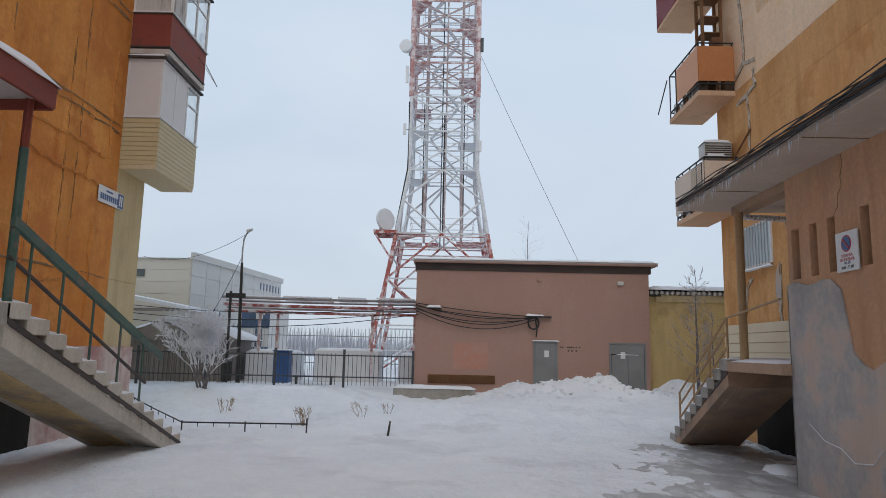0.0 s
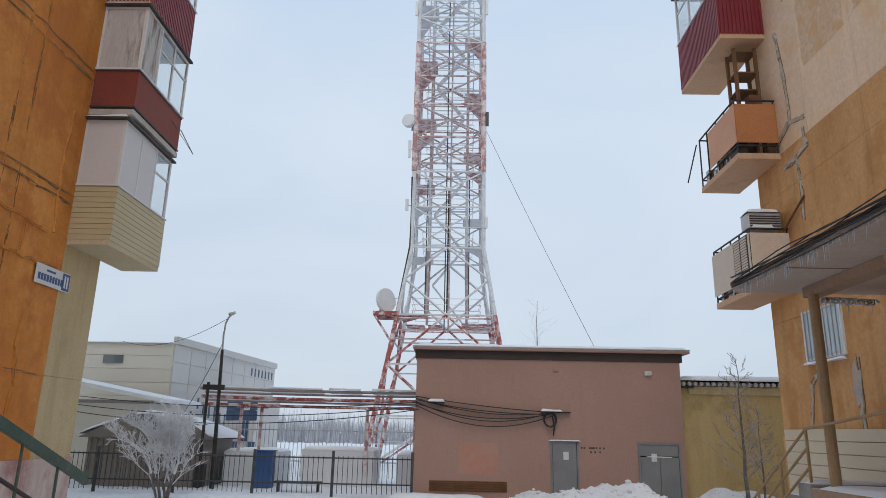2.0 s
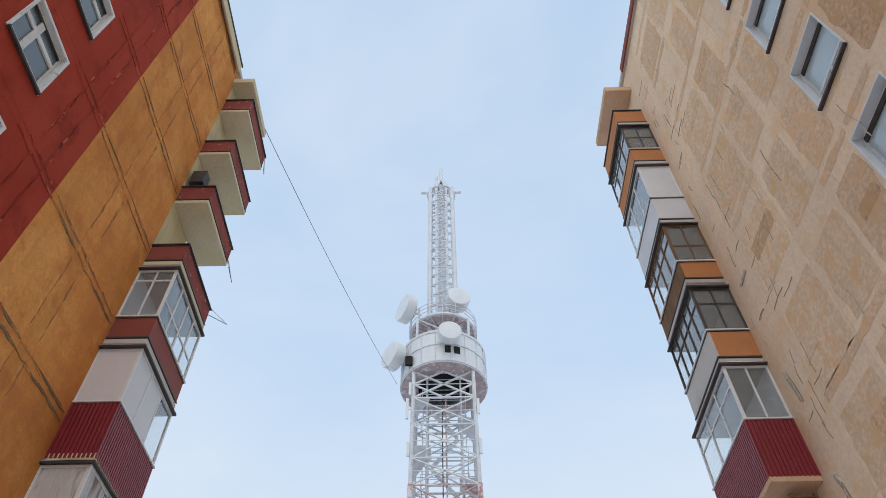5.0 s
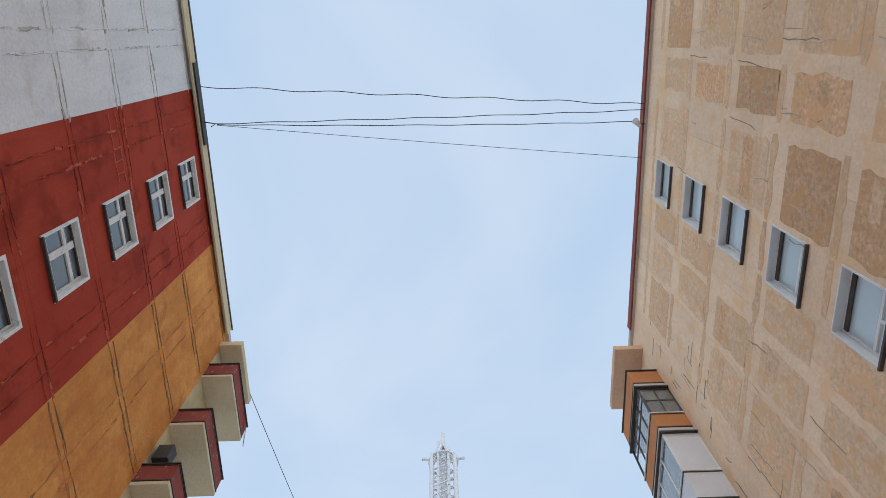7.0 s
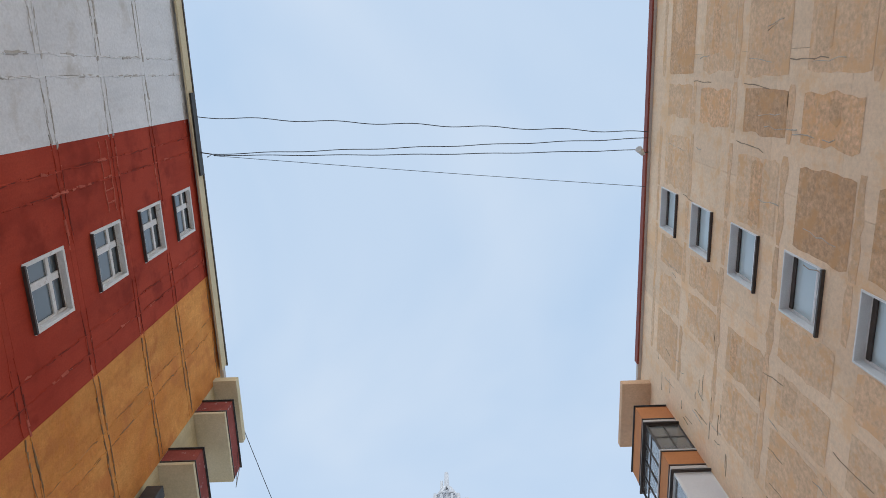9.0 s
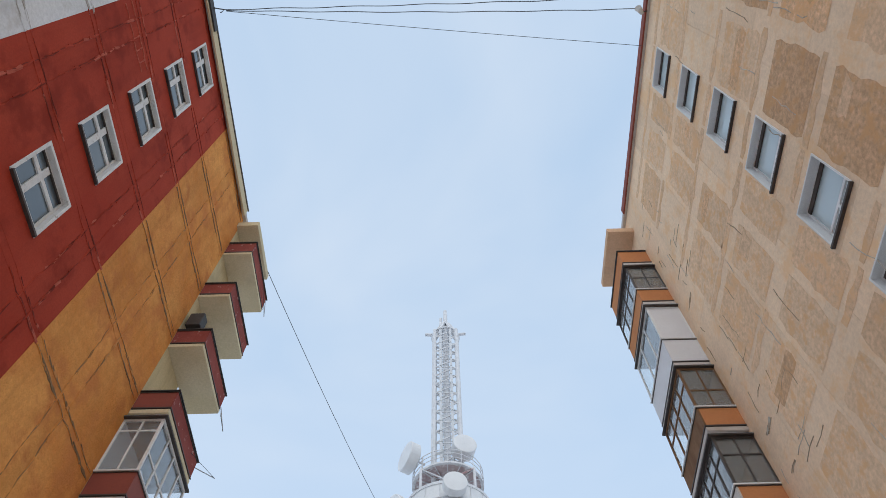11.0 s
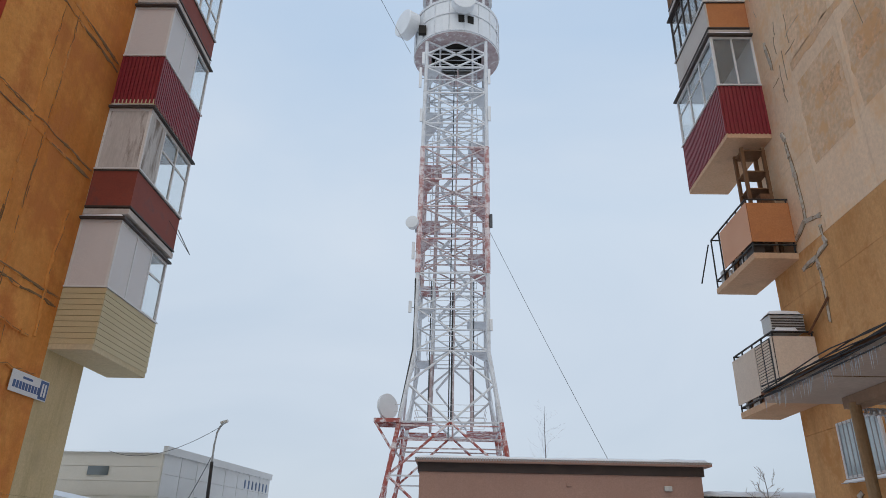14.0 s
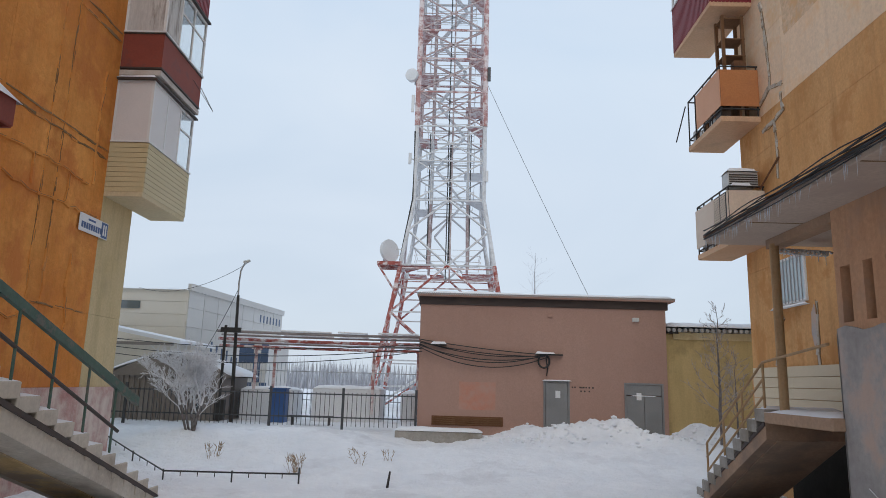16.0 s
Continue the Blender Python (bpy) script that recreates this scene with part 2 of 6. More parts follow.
TOWERWHITE = mat("frosted_white_tower_paint", (0.66, 0.67, 0.69), (0.78, 0.79, 0.81), 0.7, 2, 14, 0.15, stain=(0.50, 0.50, 0.51), amount=0.28, stain_scale=2.5)
TOWERRED = mat("frosted_red_tower_paint", (0.42, 0.19, 0.18), (0.52, 0.28, 0.265), 0.7, 1.6, 14, 0.15, stain=(0.70, 0.62, 0.62), amount=0.54, stain_scale=2.2)
DEEPRED = mat("red_tower_paint", (0.36, 0.075, 0.06), (0.43, 0.115, 0.09), 0.65, 1.6, 14, 0.15, stain=(0.70, 0.64, 0.64), amount=0.46, stain_scale=2.2)
DISHWHITE = mat("white_antenna_cover", (0.72, 0.73, 0.74), (0.80, 0.81, 0.82), 0.55, 0.8, 40, 0.03)
CABLE = mat("black_cable", (0.018, 0.018, 0.02), (0.03, 0.03, 0.032), 0.6, 5, 40, 0.05)
# near-black that paints the darkness of interiors and voids
DARKVOID = mat("unlit_interior_black", (0.028, 0.025, 0.022), (0.045, 0.04, 0.035), 0.9, 1, 20, 0.1)
BARK = mat("frosted_bark", (0.12, 0.10, 0.095), (0.30, 0.28, 0.28), 0.9, 6, 30, 0.3)
FROST = mat("frosted_twigs", (0.66, 0.655, 0.675), (0.90, 0.90, 0.92), 0.9, 7, 30, 0.1)
TWIG = mat("brown_twigs_with_frost", (0.24, 0.20, 0.18), (0.58, 0.56, 0.56), 0.9, 7, 30, 0.1)
DRYGRASS = mat("dry_weed_stalks", (0.30, 0.21, 0.13), (0.42, 0.32, 0.22), 0.9, 5, 30, 0.1)
FARBEIGE = mat("beige_cladding_panels", (0.74, 0.69, 0.60), (0.79, 0.74, 0.66), 0.7, 0.4, 20, 0.06, vary=0.03)
FARGREY = mat("pale_grey_cladding", (0.68, 0.67, 0.65), (0.73, 0.72, 0.70), 0.7, 0.4, 20, 0.06, vary=0.03)
BLUEPANEL = mat("blue_cladding", (0.075, 0.12, 0.21), (0.10, 0.15, 0.26), 0.6, 0.6, 20, 0.05, vary=0.2)
BLUEBOX = mat("blue_painted_door", (0.03, 0.09, 0.26), (0.045, 0.12, 0.31), 0.5, 1, 30, 0.05)
SHEDBROWN = mat("brown_profiled_sheet", (0.24, 0.21, 0.195), (0.31, 0.275, 0.255), 0.6, 1, 30, 0.06)
CONTWHITE = mat("white_container_paint", (0.76, 0.77, 0.79), (0.82, 0.83, 0.85), 0.6, 0.7, 30, 0.05)
FENCESTEEL = mat("dark_fence_steel", (0.05, 0.055, 0.062), (0.09, 0.095, 0.105), 0.55, 4, 30, 0.08)
PIPEGREY = mat("pipe_insulation", (0.30, 0.26, 0.25), (0.40, 0.36, 0.35), 0.7, 2, 20, 0.2)
SIGNWHITE = mat("white_enamel_sign", (0.74, 0.75, 0.76), (0.79, 0.80, 0.81), 0.4, 2, 40, 0.02)
SIGNBLUE = mat("sign_blue_enamel", (0.03, 0.08, 0.24), (0.04, 0.10, 0.28), 0.4, 2, 40, 0.02)
SIGNRED = mat("sign_red_enamel", (0.50, 0.05, 0.05), (0.55, 0.07, 0.07), 0.4, 2, 40, 0.02)
ICEMAT = mat("icicle_ice", (0.70, 0.76, 0.82), (0.80, 0.85, 0.90), 0.2, 4, 20, 0.1)
ACWHITE = mat("off_white_appliance_casing", (0.60, 0.60, 0.58), (0.68, 0.68, 0.66), 0.5, 2, 40, 0.03)
FARWOOD = mat("frosted_distant_woods", (0.36, 0.36, 0.39), (0.55, 0.56, 0.60), 0.95, 0.4, 3, 0.2)

GREYJOINT = mat("dirty_grey_joint", (0.46, 0.43, 0.39), (0.58, 0.55, 0.51), 0.95, 3, 25, 0.5)
REDJOINT = mat("dark_red_joint", (0.17, 0.035, 0.025), (0.26, 0.06, 0.045), 0.95, 3, 25, 0.5)
PALECRACK = mat("pale_crack_filler", (0.50, 0.46, 0.40), (0.66, 0.58, 0.48), 0.95, 3, 20, 0.5, stain=(0.40, 0.32, 0.24), amount=0.4, stain_scale=5)
CREAMPAR = mat("cream_parapet_sheet", (0.74, 0.60, 0.48), (0.79, 0.66, 0.54), 0.7, 0.8, 30, 0.08)
GLASS = bpy.data.materials.new("window_glass")
GLASS.use_nodes = True
g_b = GLASS.node_tree.nodes["Principled BSDF"]
g_b.inputs["Base Color"].default_value = (0.82, 0.86, 0.87, 1)
g_b.inputs["Roughness"].default_value, g_b.inputs["Transmission Weight"].default_value, g_b.inputs["IOR"].default_value = 0.03, 0.9, 1.5
DARKGLASS = bpy.data.materials.new("room_window_glass")
DARKGLASS.use_nodes = True
g_b = DARKGLASS.node_tree.nodes["Principled BSDF"]
g_b.inputs["Base Color"].default_value = (0.10, 0.125, 0.14, 1)
g_b.inputs["Roughness"].default_value, g_b.inputs["Specular IOR Level"].default_value = 0.06, 1.0
# pale base colour paints the sky's reflection into these panes
SKYGLASS = bpy.data.materials.new("sky_tinted_window_glass")
SKYGLASS.use_nodes = True
g_b = SKYGLASS.node_tree.nodes["Principled BSDF"]
g_b.inputs["Base Color"].default_value = (0.50, 0.60, 0.63, 1)
g_b.inputs["Roughness"].default_value, g_b.inputs["Specular IOR Level"].default_value = 0.06, 1.0
PINKFILL = mat("paler_red_joint_smear", (0.46, 0.10, 0.065), (0.56, 0.15, 0.10), 0.9, 3, 25, 0.4)
ORANGEFILL = mat("paler_orange_joint_smear", (0.58, 0.24, 0.075), (0.66, 0.31, 0.115), 0.9, 3, 25, 0.4)
TOWERPINK = mat("frosted_pinkish_steel", (0.44, 0.33, 0.33), (0.56, 0.47, 0.47), 0.75, 2, 14, 0.15, stain=(0.70, 0.68, 0.69), amount=0.35, stain_scale=2.5)
CURTAIN = mat("net_curtain", (0.55, 0.56, 0.57), (0.68, 0.69, 0.70), 0.9, 4, 30, 0.2, stretch=(4, 4, 0.3))


# ---- building blocks ----
def world_place(ob):
    p = Vector((0, 0, 0))
    while ob:
        p += ob.location
        ob = ob.parent
    return p


def thing(name, at, label, category, group="", kind=""):
    ob = new(name)
    ob.empty_display_size = 0.2
    ob.location = at
    return tagged(ob, label, category, group, kind)


def part(name, bm, material, parent=None, label="", smooth=False):
    """Links a bmesh, given in world metres, as one mesh object under a thing or a part."""
    me = bpy.data.meshes.new(name)
    if smooth:
        for fa in bm.faces:
            fa.smooth = True
    bm.to_mesh(me)
    bm.free()
    me.materials.append(material)
    ob = new(name, me)
    if material is GLASS:
        ob.visible_shadow = False
    if parent:
        ob.parent = parent
        ob.matrix_parent_inverse = Matrix.Translation(-world_place(parent))
    if label:
        ob["label"] = label
    return ob


def share(name, ob, parent, at):
    """Another object on the mesh of ob, moved by at."""
    o = new(name, ob.data)
    o.parent, o.location = parent, at
    o.matrix_parent_inverse = Matrix.Translation(-world_place(parent))
    return o


def quad_box(bm, p):
    v = [bm.verts.new(q) for q in p]
    for a in ((3, 2, 1, 0), (4, 5, 6, 7), (0, 1, 5, 4), (1, 2, 6, 5), (2, 3, 7, 6), (3, 0, 4, 7)):
        bm.faces.new([v[i] for i in a])


def box(bm, x0, x1, y0, y1, z0, z1, bevel=0.0):
    x0, x1, y0, y1, z0, z1 = min(x0, x1), max(x0, x1), min(y0, y1), max(y0, y1), min(z0, z1), max(z0, z1)
    if bevel > 0:
        tmp = bmesh.new()
        box(tmp, x0, x1, y0, y1, z0, z1)
        bmesh.ops.bevel(tmp, geom=tmp.edges[:], offset=bevel, segments=2, affect="EDGES", profile=0.5)
        vs = {v: bm.verts.new(v.co) for v in tmp.verts}
        for fa in tmp.faces:
            bm.faces.new([vs[v] for v in fa.verts])
        tmp.free()
        return bm
    quad_box(bm, [(x0, y0, z0), (x1, y0, z0), (x1, y1, z0), (x0, y1, z0), (x0, y0, z1), (x1, y0, z1), (x1, y1, z1), (x0, y1, z1)])
    return bm


def boxed(*a, **k):
    return box(bmesh.new(), *a, **k)


def tube(bm, p, q, r, r2=None, sides=6):
    """A round or square bar from p to q."""
    p, q = Vector(p), Vector(q)
    r2 = r if r2 is None else r2
    d = (q - p).normalized()
    a = d.orthogonal().normalized() if abs(d.z) > 0.999 else d.cross(Vector((0, 0, 1))).normalized()
    b = d.cross(a)
    rings = []
    for c, rr in ((p, r), (q, r2)):
        rings.append([bm.verts.new(c + rr * (math.cos(t) * a + math.sin(t) * b)) for t in (2 * math.pi * (i + 0.5) / sides for i in range(sides))])
    for i in range(sides):
        j = (i + 1) % sides
        bm.faces.new((rings[0][i], rings[0][j], rings[1][j], rings[1][i]))
    bm.faces.new(rings[0][::-1])
    bm.faces.new(rings[1])
    return bm


def tubed(*a, **k):
    return tube(bmesh.new(), *a, **k)


def polytube(pts, r, sides=6):
    """One bent round bar through the points."""
    bm = bmesh.new()
    pts = [Vector(p) for p in pts]
    rings = []
    for i, p in enumerate(pts):
        d = (pts[min(i + 1, len(pts) - 1)] - pts[max(i - 1, 0)]).normalized()
        a = d.cross(Vector((0, 0, 1)))
        a = a.normalized() if a.length > 0.05 else d.cross(Vector((0, 1, 0))).normalized()
        b = d.cross(a)
        rings.append([bm.verts.new(p + r * (math.cos(t) * a + math.sin(t) * b)) for t in (2 * math.pi * k / sides for k in range(sides))])
    for ra, rb in zip(rings, rings[1:]):
        for k in range(sides):
            bm.faces.new((ra[k], ra[(k + 1) % sides], rb[(k + 1) % sides], rb[k]))
    bm.faces.new(rings[0][::-1])
    bm.faces.new(rings[-1])
    bmesh.ops.recalc_face_normals(bm, faces=bm.faces[:])
    return bm


def sag(p, q, drop, n=14):
    p, q = Vector(p), Vector(q)
    return [p.lerp(q, i / n) - Vector((0, 0, drop * 4 * (i / n) * (1 - i / n))) for i in range(n + 1)]


def prism(bm, outline, axis, a, b):
    """Extrudes an outline of (u, v) along x or y from a to b."""
    def at(u, v, c):
        return (c, u, v) if axis == "x" else (u, c, v)
    va, vb = [bm.verts.new(at(u, v, a)) for u, v in outline], [bm.verts.new(at(u, v, b)) for u, v in outline]
    n = len(outline)
    for i in range(n):
        bm.faces.new((va[i], va[(i + 1) % n], vb[(i + 1) % n], vb[i]))
    bm.faces.new(va[::-1])
    bm.faces.new(vb)
    bmesh.ops.recalc_face_normals(bm, faces=bm.faces[:])
    return bm


def snow_cap(x0, x1, y0, y1, z, h, seed=0, step=0.18):
    """A lumpy blanket of snow with a rounded rim on a flat top."""
    nx, ny = max(3, int(abs(x1 - x0) / step)), max(3, int(abs(y1 - y0) / step))
    nx, ny = min(nx, 70), min(ny, 70)
    bm = bmesh.new()
    g = []
    for i in range(nx + 1):
        row = []
        for j in range(ny + 1):
            u, v = i / nx, j / ny
            x, y = x0 + (x1 - x0) * u, y0 + (y1 - y0) * v
            e = min(u * abs(x1 - x0), (1 - u) * abs(x1 - x0), v * abs(y1 - y0), (1 - v) * abs(y1 - y0))
            k = min(1.0, e / max(h, 0.02)) ** 0.5
            row.append(bm.verts.new((x + 0.02 * noise.noise((x * 3, y * 3, seed)), y, z + h * k * (0.8 + 0.35 * noise.noise((x * 1.7, y * 1.7, seed + 3.1))))))
        g.append(row)
    for i in range(nx):
        for j in range(ny):
            bm.faces.new((g[i][j], g[i + 1][j], g[i + 1][j + 1], g[i][j + 1]))
    rim = [g[i][0] for i in range(nx + 1)] + [g[nx][j] for j in range(1, ny + 1)] + [g[i][ny] for i in range(nx - 1, -1, -1)] + [g[0][j] for j in range(ny - 1, 0, -1)]
    low = [bm.verts.new((v.co.x, v.co.y, z - 0.004)) for v in rim]
    for i in range(len(rim)):
        j = (i + 1) % len(rim)
        bm.faces.new((rim[j], rim[i], low[i], low[j]))
    return bm


def snow_on(parent_label, *a, **k):
    ob = part("snow_cap", snow_cap(*a, **k), SNOW, smooth=True)
    return tagged(ob, parent_label, "snow", kind="stuff")


# ---- ground ----
def smooth_step(a, b, v):
    v = min(1.0, max(0.0, (v - a) / (b - a)))
    return v * v * (3 - 2 * v)


HEAPS = [(2.5, 22.9, 1.2, 0.34), (4.6, 22.7, 1.5, 0.50), (5.5, 22.4, 0.8, 0.35), (7.6, 22.8, 0.8, 0.5), (8.7, 23.2, 1.4, 0.45), (-7.4, 20.6, 2.2, 0.25), (-4.0, 21.5, 2.5, 0.15), (9.2, 21.0, 1.6, 0.4), (-9.5, 19.0, 1.5, 0.2), (3.4, 22.3, 0.8, 0.2), (6.6, 22.0, 0.9, 0.18), (-0.4, 22.2, 2.5, -0.46), (-3.0, 23.4, 1.6, -0.1)]


def ground_z(x, y):
    z = 0.62 * smooth_step(16.0, 22.8, y) + 0.05 * noise.noise((x * 0.25, y * 0.25, 0.3))
    near = smooth_step(60, 35, max(abs(x), abs(y)))
    z += near * (0.035 * noise.noise((x * 0.9, y * 0.9, 2.0)) + 0.034 * noise.noise((x * 2.6, y * 2.6, 5.0)))
    rough = smooth_step(13.5, 16.5, y) * smooth_step(27, 23, y) + 0.25
    z += near * rough * (0.055 * abs(noise.noise((x * 2.1, y * 2.1, 3.0))) + 0.045 * noise.noise((x * 4.5, y * 4.5, 8.0)))
    z += 0.05 * smooth_step(15.2, 16.2, y) * smooth_step(24, 20, y) * (0.6 + noise.noise((x * 0.7, y * 0.7, 9.0)))
    for hx, hy, r, h in HEAPS:
        d = math.hypot((x - hx) / r, (y - hy) / (r * 0.8))
        if d < 1.6:
            z += h * math.exp(-2.2 * d * d) * (1 + 0.35 * noise.noise((x * 2.2, y * 2.2, 7.0)))
    z -= 0.05 * smooth_step(4.5, 6.5, x) * smooth_step(16, 13, y)
    return z


def grid_mesh(xs, ys, fz):
    bm = bmesh.new()
    g = [[bm.verts.new((x, y, fz(x, y))) for y in ys] for x in xs]
    for i in range(len(xs) - 1):
        for j in range(len(ys) - 1):
            bm.faces.new((g[i][j], g[i + 1][j], g[i + 1][j + 1], g[i][j + 1]))
    return bm


far_steps = [40, 60, 100, 180, 320, 600, 1100, 2000]
gx = [-v for v in far_steps[::-1]] + [-28, -20] + list(np.arange(-14, 14.01, 0.13)) + [20, 28] + far_steps
gy = [-v for v in far_steps[::-1]] + [-28, -20, -12, -8, -4] + list(np.arange(0, 26.01, 0.13)) + [28, 31, 35, 40, 46, 54, 64] + far_steps[2:]
ground = part("ground", grid_mesh([float(v) for v in gx], [float(v) for v in gy], ground_z), SNOWGROUND, smooth=True)
tagged(ground, "trodden snow covering the yard and the land around", "ground", kind="structure")


def patch_z(x, y):
    """The bare strip, thinning out under the snow along a ragged edge."""
    u = (x - 7.6) / 5.6
    v = (y - 9.2) / 8.2
    edge = u * u + v * v + 0.55 * noise.noise((x * 0.8, y * 0.8, 1.5)) + 0.3 * noise.noise((x * 2.5, y * 2.0, 4.5)) + 0.22 * noise.noise((x * 7, y * 5, 2.5))
    return ground_z(x, y) + 0.022 - 0.10 * smooth_step(0.45, 1.25, edge)


apron = part("icy_asphalt", grid_mesh([float(v) for v in np.arange(0.6, 8.0, 0.1)], [float(v) for v in np.arange(0.5, 19.0, 0.12)], patch_z), ICE, smooth=True)
tagged(apron, "icy dirty asphalt patch trodden bare beside the stairs", "pavement", kind="structure")


# ---- apartment blocks ----
LX, RX = -7.77, 7.28          # facades that face the passage


def holed_panel(bm, xa, xb, y0, y1, z0, z1, hole=None):
    if not hole:
        return box(bm, xa, xb, y0, y1, z0, z1)
    a, b, c, d = hole
    loops = [[bm.verts.new((x, y, z)) for y, z in ((p0, r0), (p1, r0), (p1, r1), (p0, r1))] for x in (xa, xb) for p0, p1, r0, r1 in ((y0, y1, z0, z1), (a, b, c, d))]
    for k in range(4):
        n = (k + 1) % 4
        for p, q in ((0, 1), (3, 2), (2, 0), (1, 3)):
            bm.faces.new((loops[p][k], loops[p][n], loops[q][n], loops[q][k]))
    bmesh.ops.recalc_face_normals(bm, faces=bm.faces[:])
    return bm


def facade_panels(parent, X, s, cols, rows, paints, window=None, win_z=None, gap=0.003):
    """Concrete panels, each an object, standing 30 mm proud of the joint plane."""
    for (y0, y1), paint in zip(cols, paints):
        shared = {}
        for k, (z0, z1) in enumerate(rows):
            hole = None
            if window and y0 < window[0] and y1 > window[1] and z1 - z0 > 1.5 and win_z(z0):
                hole = (window[0], window[1], *win_z(z0))
            m = paint(k) if callable(paint) else paint
            bm = holed_panel(bmesh.new(), X - s * 0.05, X, y0 + gap, y1 - gap, z0 + gap, z1 - gap, hole)
            part("panel", bm, m, parent)


def flat_window(X, s, y0, y1, z0, z1, label, frame_mat, mullions, reveal=0.13, pane=None, seed=0, trim=0.07, top_dark=0.05):
    """A window in a facade: frame bars, a sash that divides it, panes, sill and the room's curtain behind."""
    w = thing("window", (X, (y0 + y1) / 2, z0), label, "window", "stair of windows on the facade")
    xf = X - s * reveal
    bm = bmesh.new()
    t = 0.07
    for a in ((y0 + 0.004, y0 + t, z0 + 0.004, z1 - 0.004), (y1 - t, y1 - 0.004, z0 + 0.004, z1 - 0.004), (y0 + t, y1 - t, z0 + 0.004, z0 + t), (y0 + t, y1 - t, z1 - t, z1 - 0.004)):
        box(bm, xf - s * 0.06, xf, *a)
    part("window_frame", bm, frame_mat, w)
    for m0, m1, n0, n1 in mullions:
        part("mullion", boxed(xf - s * 0.06, xf + s * 0.008, y0 + m0, y0 + m1, z0 + n0, z0 + n1), frame_mat, w)
    part("pane", boxed(xf - s * 0.035, xf - s * 0.027, y0 + t, y1 - t, z0 + t, z1 - t), pane or GLASS, w)
    bm = bmesh.new()
    n = 26
    pts = [(xf - s * (0.05 + 0.012 * math.sin(i * 1.9 + seed)), y0 + (y1 - y0) * i / n) for i in range(n + 1)]
    for (xa, ya), (xb, yb) in zip(pts, pts[1:]):
        v = [bm.verts.new(q) for q in ((xa, ya, z0), (xb, yb, z0), (xb, yb, z1), (xa, ya, z1))]
        bm.faces.new(v)
    part("curtain", bm, CURTAIN, w)
    part("window_sill", boxed(X - s * (reveal - 0.004), X + s * 0.06, y0 + 0.013, y1 - 0.013, z0 - 0.02, z0 + 0.014), frame_mat, w)
    # the shadow below the sill, put in as a dark strip
    part("sill_drip", boxed(X + s * 0.003, X + s * 0.075, y0 - 0.03, y1 + 0.03, z0 - 0.075, z0 - 0.022), DARKBROWN, w, "dark strip painting the shadow gap under the sill")
    # the head reveal's shade on the pane, put in as a dark strip
    part("top_seal", boxed(xf - s * 0.02, xf + s * 0.012, y0 + t, y1 - t, z1 - t - top_dark, z1 - t - 0.003), DARKBROWN, w, "dark strip painting the shade under the window head")
    bm = bmesh.new()
    for a in ((y0 - trim, y0 + 0.012, z0 - 0.05, z1 + trim), (y1 - 0.012, y1 + trim, z0 - 0.05, z1 + trim), (y0 + 0.012, y1 - 0.012, z1 - 0.012, z1 + trim)):
        box(bm, X - s * (reveal - 0.004), X + s * 0.022, *a)
    part("reveal_trim", bm, frame_mat, w)
    return w


STOREYS_L = [3.45, 7.1, 9.95, 12.75, 15.45, 18.05, 20.65, 23.15, 25.5, 28.2]
lrows = [(1.9, 3.45)]
for z, zn in zip(STOREYS_L, STOREYS_L[1:]):
    lrows += [(z, zn - 0.2), (zn - 0.2, zn)]
lrows[-1] = (lrows[-1][0], 28.3)
house_l = thing("apartment_building", (-14, 4, 0), "nine-storey panel block with orange, red and white painted gable", "building")
part("wall", boxed(-24, LX - 0.32, -14, 16.95, -0.3, 28.3), DARKVOID, house_l)
part("joint_plane", boxed(LX - 0.32, LX - 0.052, -14, 8.9, -0.3, 28.3), JOINT, house_l)
part("joint_plane", boxed(LX - 0.32, LX - 0.052, 10.2, 16.95, -0.3, 28.3), JOINT, house_l)
part("joint_plane", boxed(LX - 0.32, LX - 0.052, 8.9, 10.2, -0.3, STOREYS_L[1] + 0.75), JOINT, house_l)
for z, zn in zip(STOREYS_L[1:], STOREYS_L[2:]):
    part("joint_plane", boxed(LX - 0.32, LX - 0.052, 8.9, 10.2, z + 2.1, min(zn + 0.75, 28.3)), JOINT, house_l)
lcols = [(-14, -8), (-8, -3.5), (-3.5, -1.6), (-1.6, 1.9), (1.9, 2.35), (2.35, 5.0), (5.0, 5.45), (5.45, 6.8), (6.8, 7.35), (7.35, 7.8), (7.8, 10.95), (10.95, 11.4), (11.4, 11.95), (11.95, 13.35), (13.35, 13.8), (13.8, 15.6), (15.6, 17.0)]
coarse = [(1.9, 3.45)] + list(zip(STOREYS_L, STOREYS_L[1:-1] + [28.3]))
facade_panels(house_l, LX, 1, lcols[:3], coarse, [GREYWHITE] * 3)
facade_panels(house_l, LX, 1, lcols[3:], lrows, [GREYWHITE] * 5 + [RED] * 3 + [lambda k: ORANGE if k < 5 else RED] * 2 + [ORANGE] * 3 + [CREAM], (8.9, 10.2), lambda z: (z + 0.75, z + 2.1) if z > 5 else None)
part("plinth", boxed(LX - 0.05, LX + 0.045, -14, 17.03, -0.3, 1.9), PINK, house_l, "faded pink painted concrete plinth")
part("gable_corner", boxed(-24, LX - 0.05, 16.95, 17.01, 0, 28.3), CREAM, house_l)
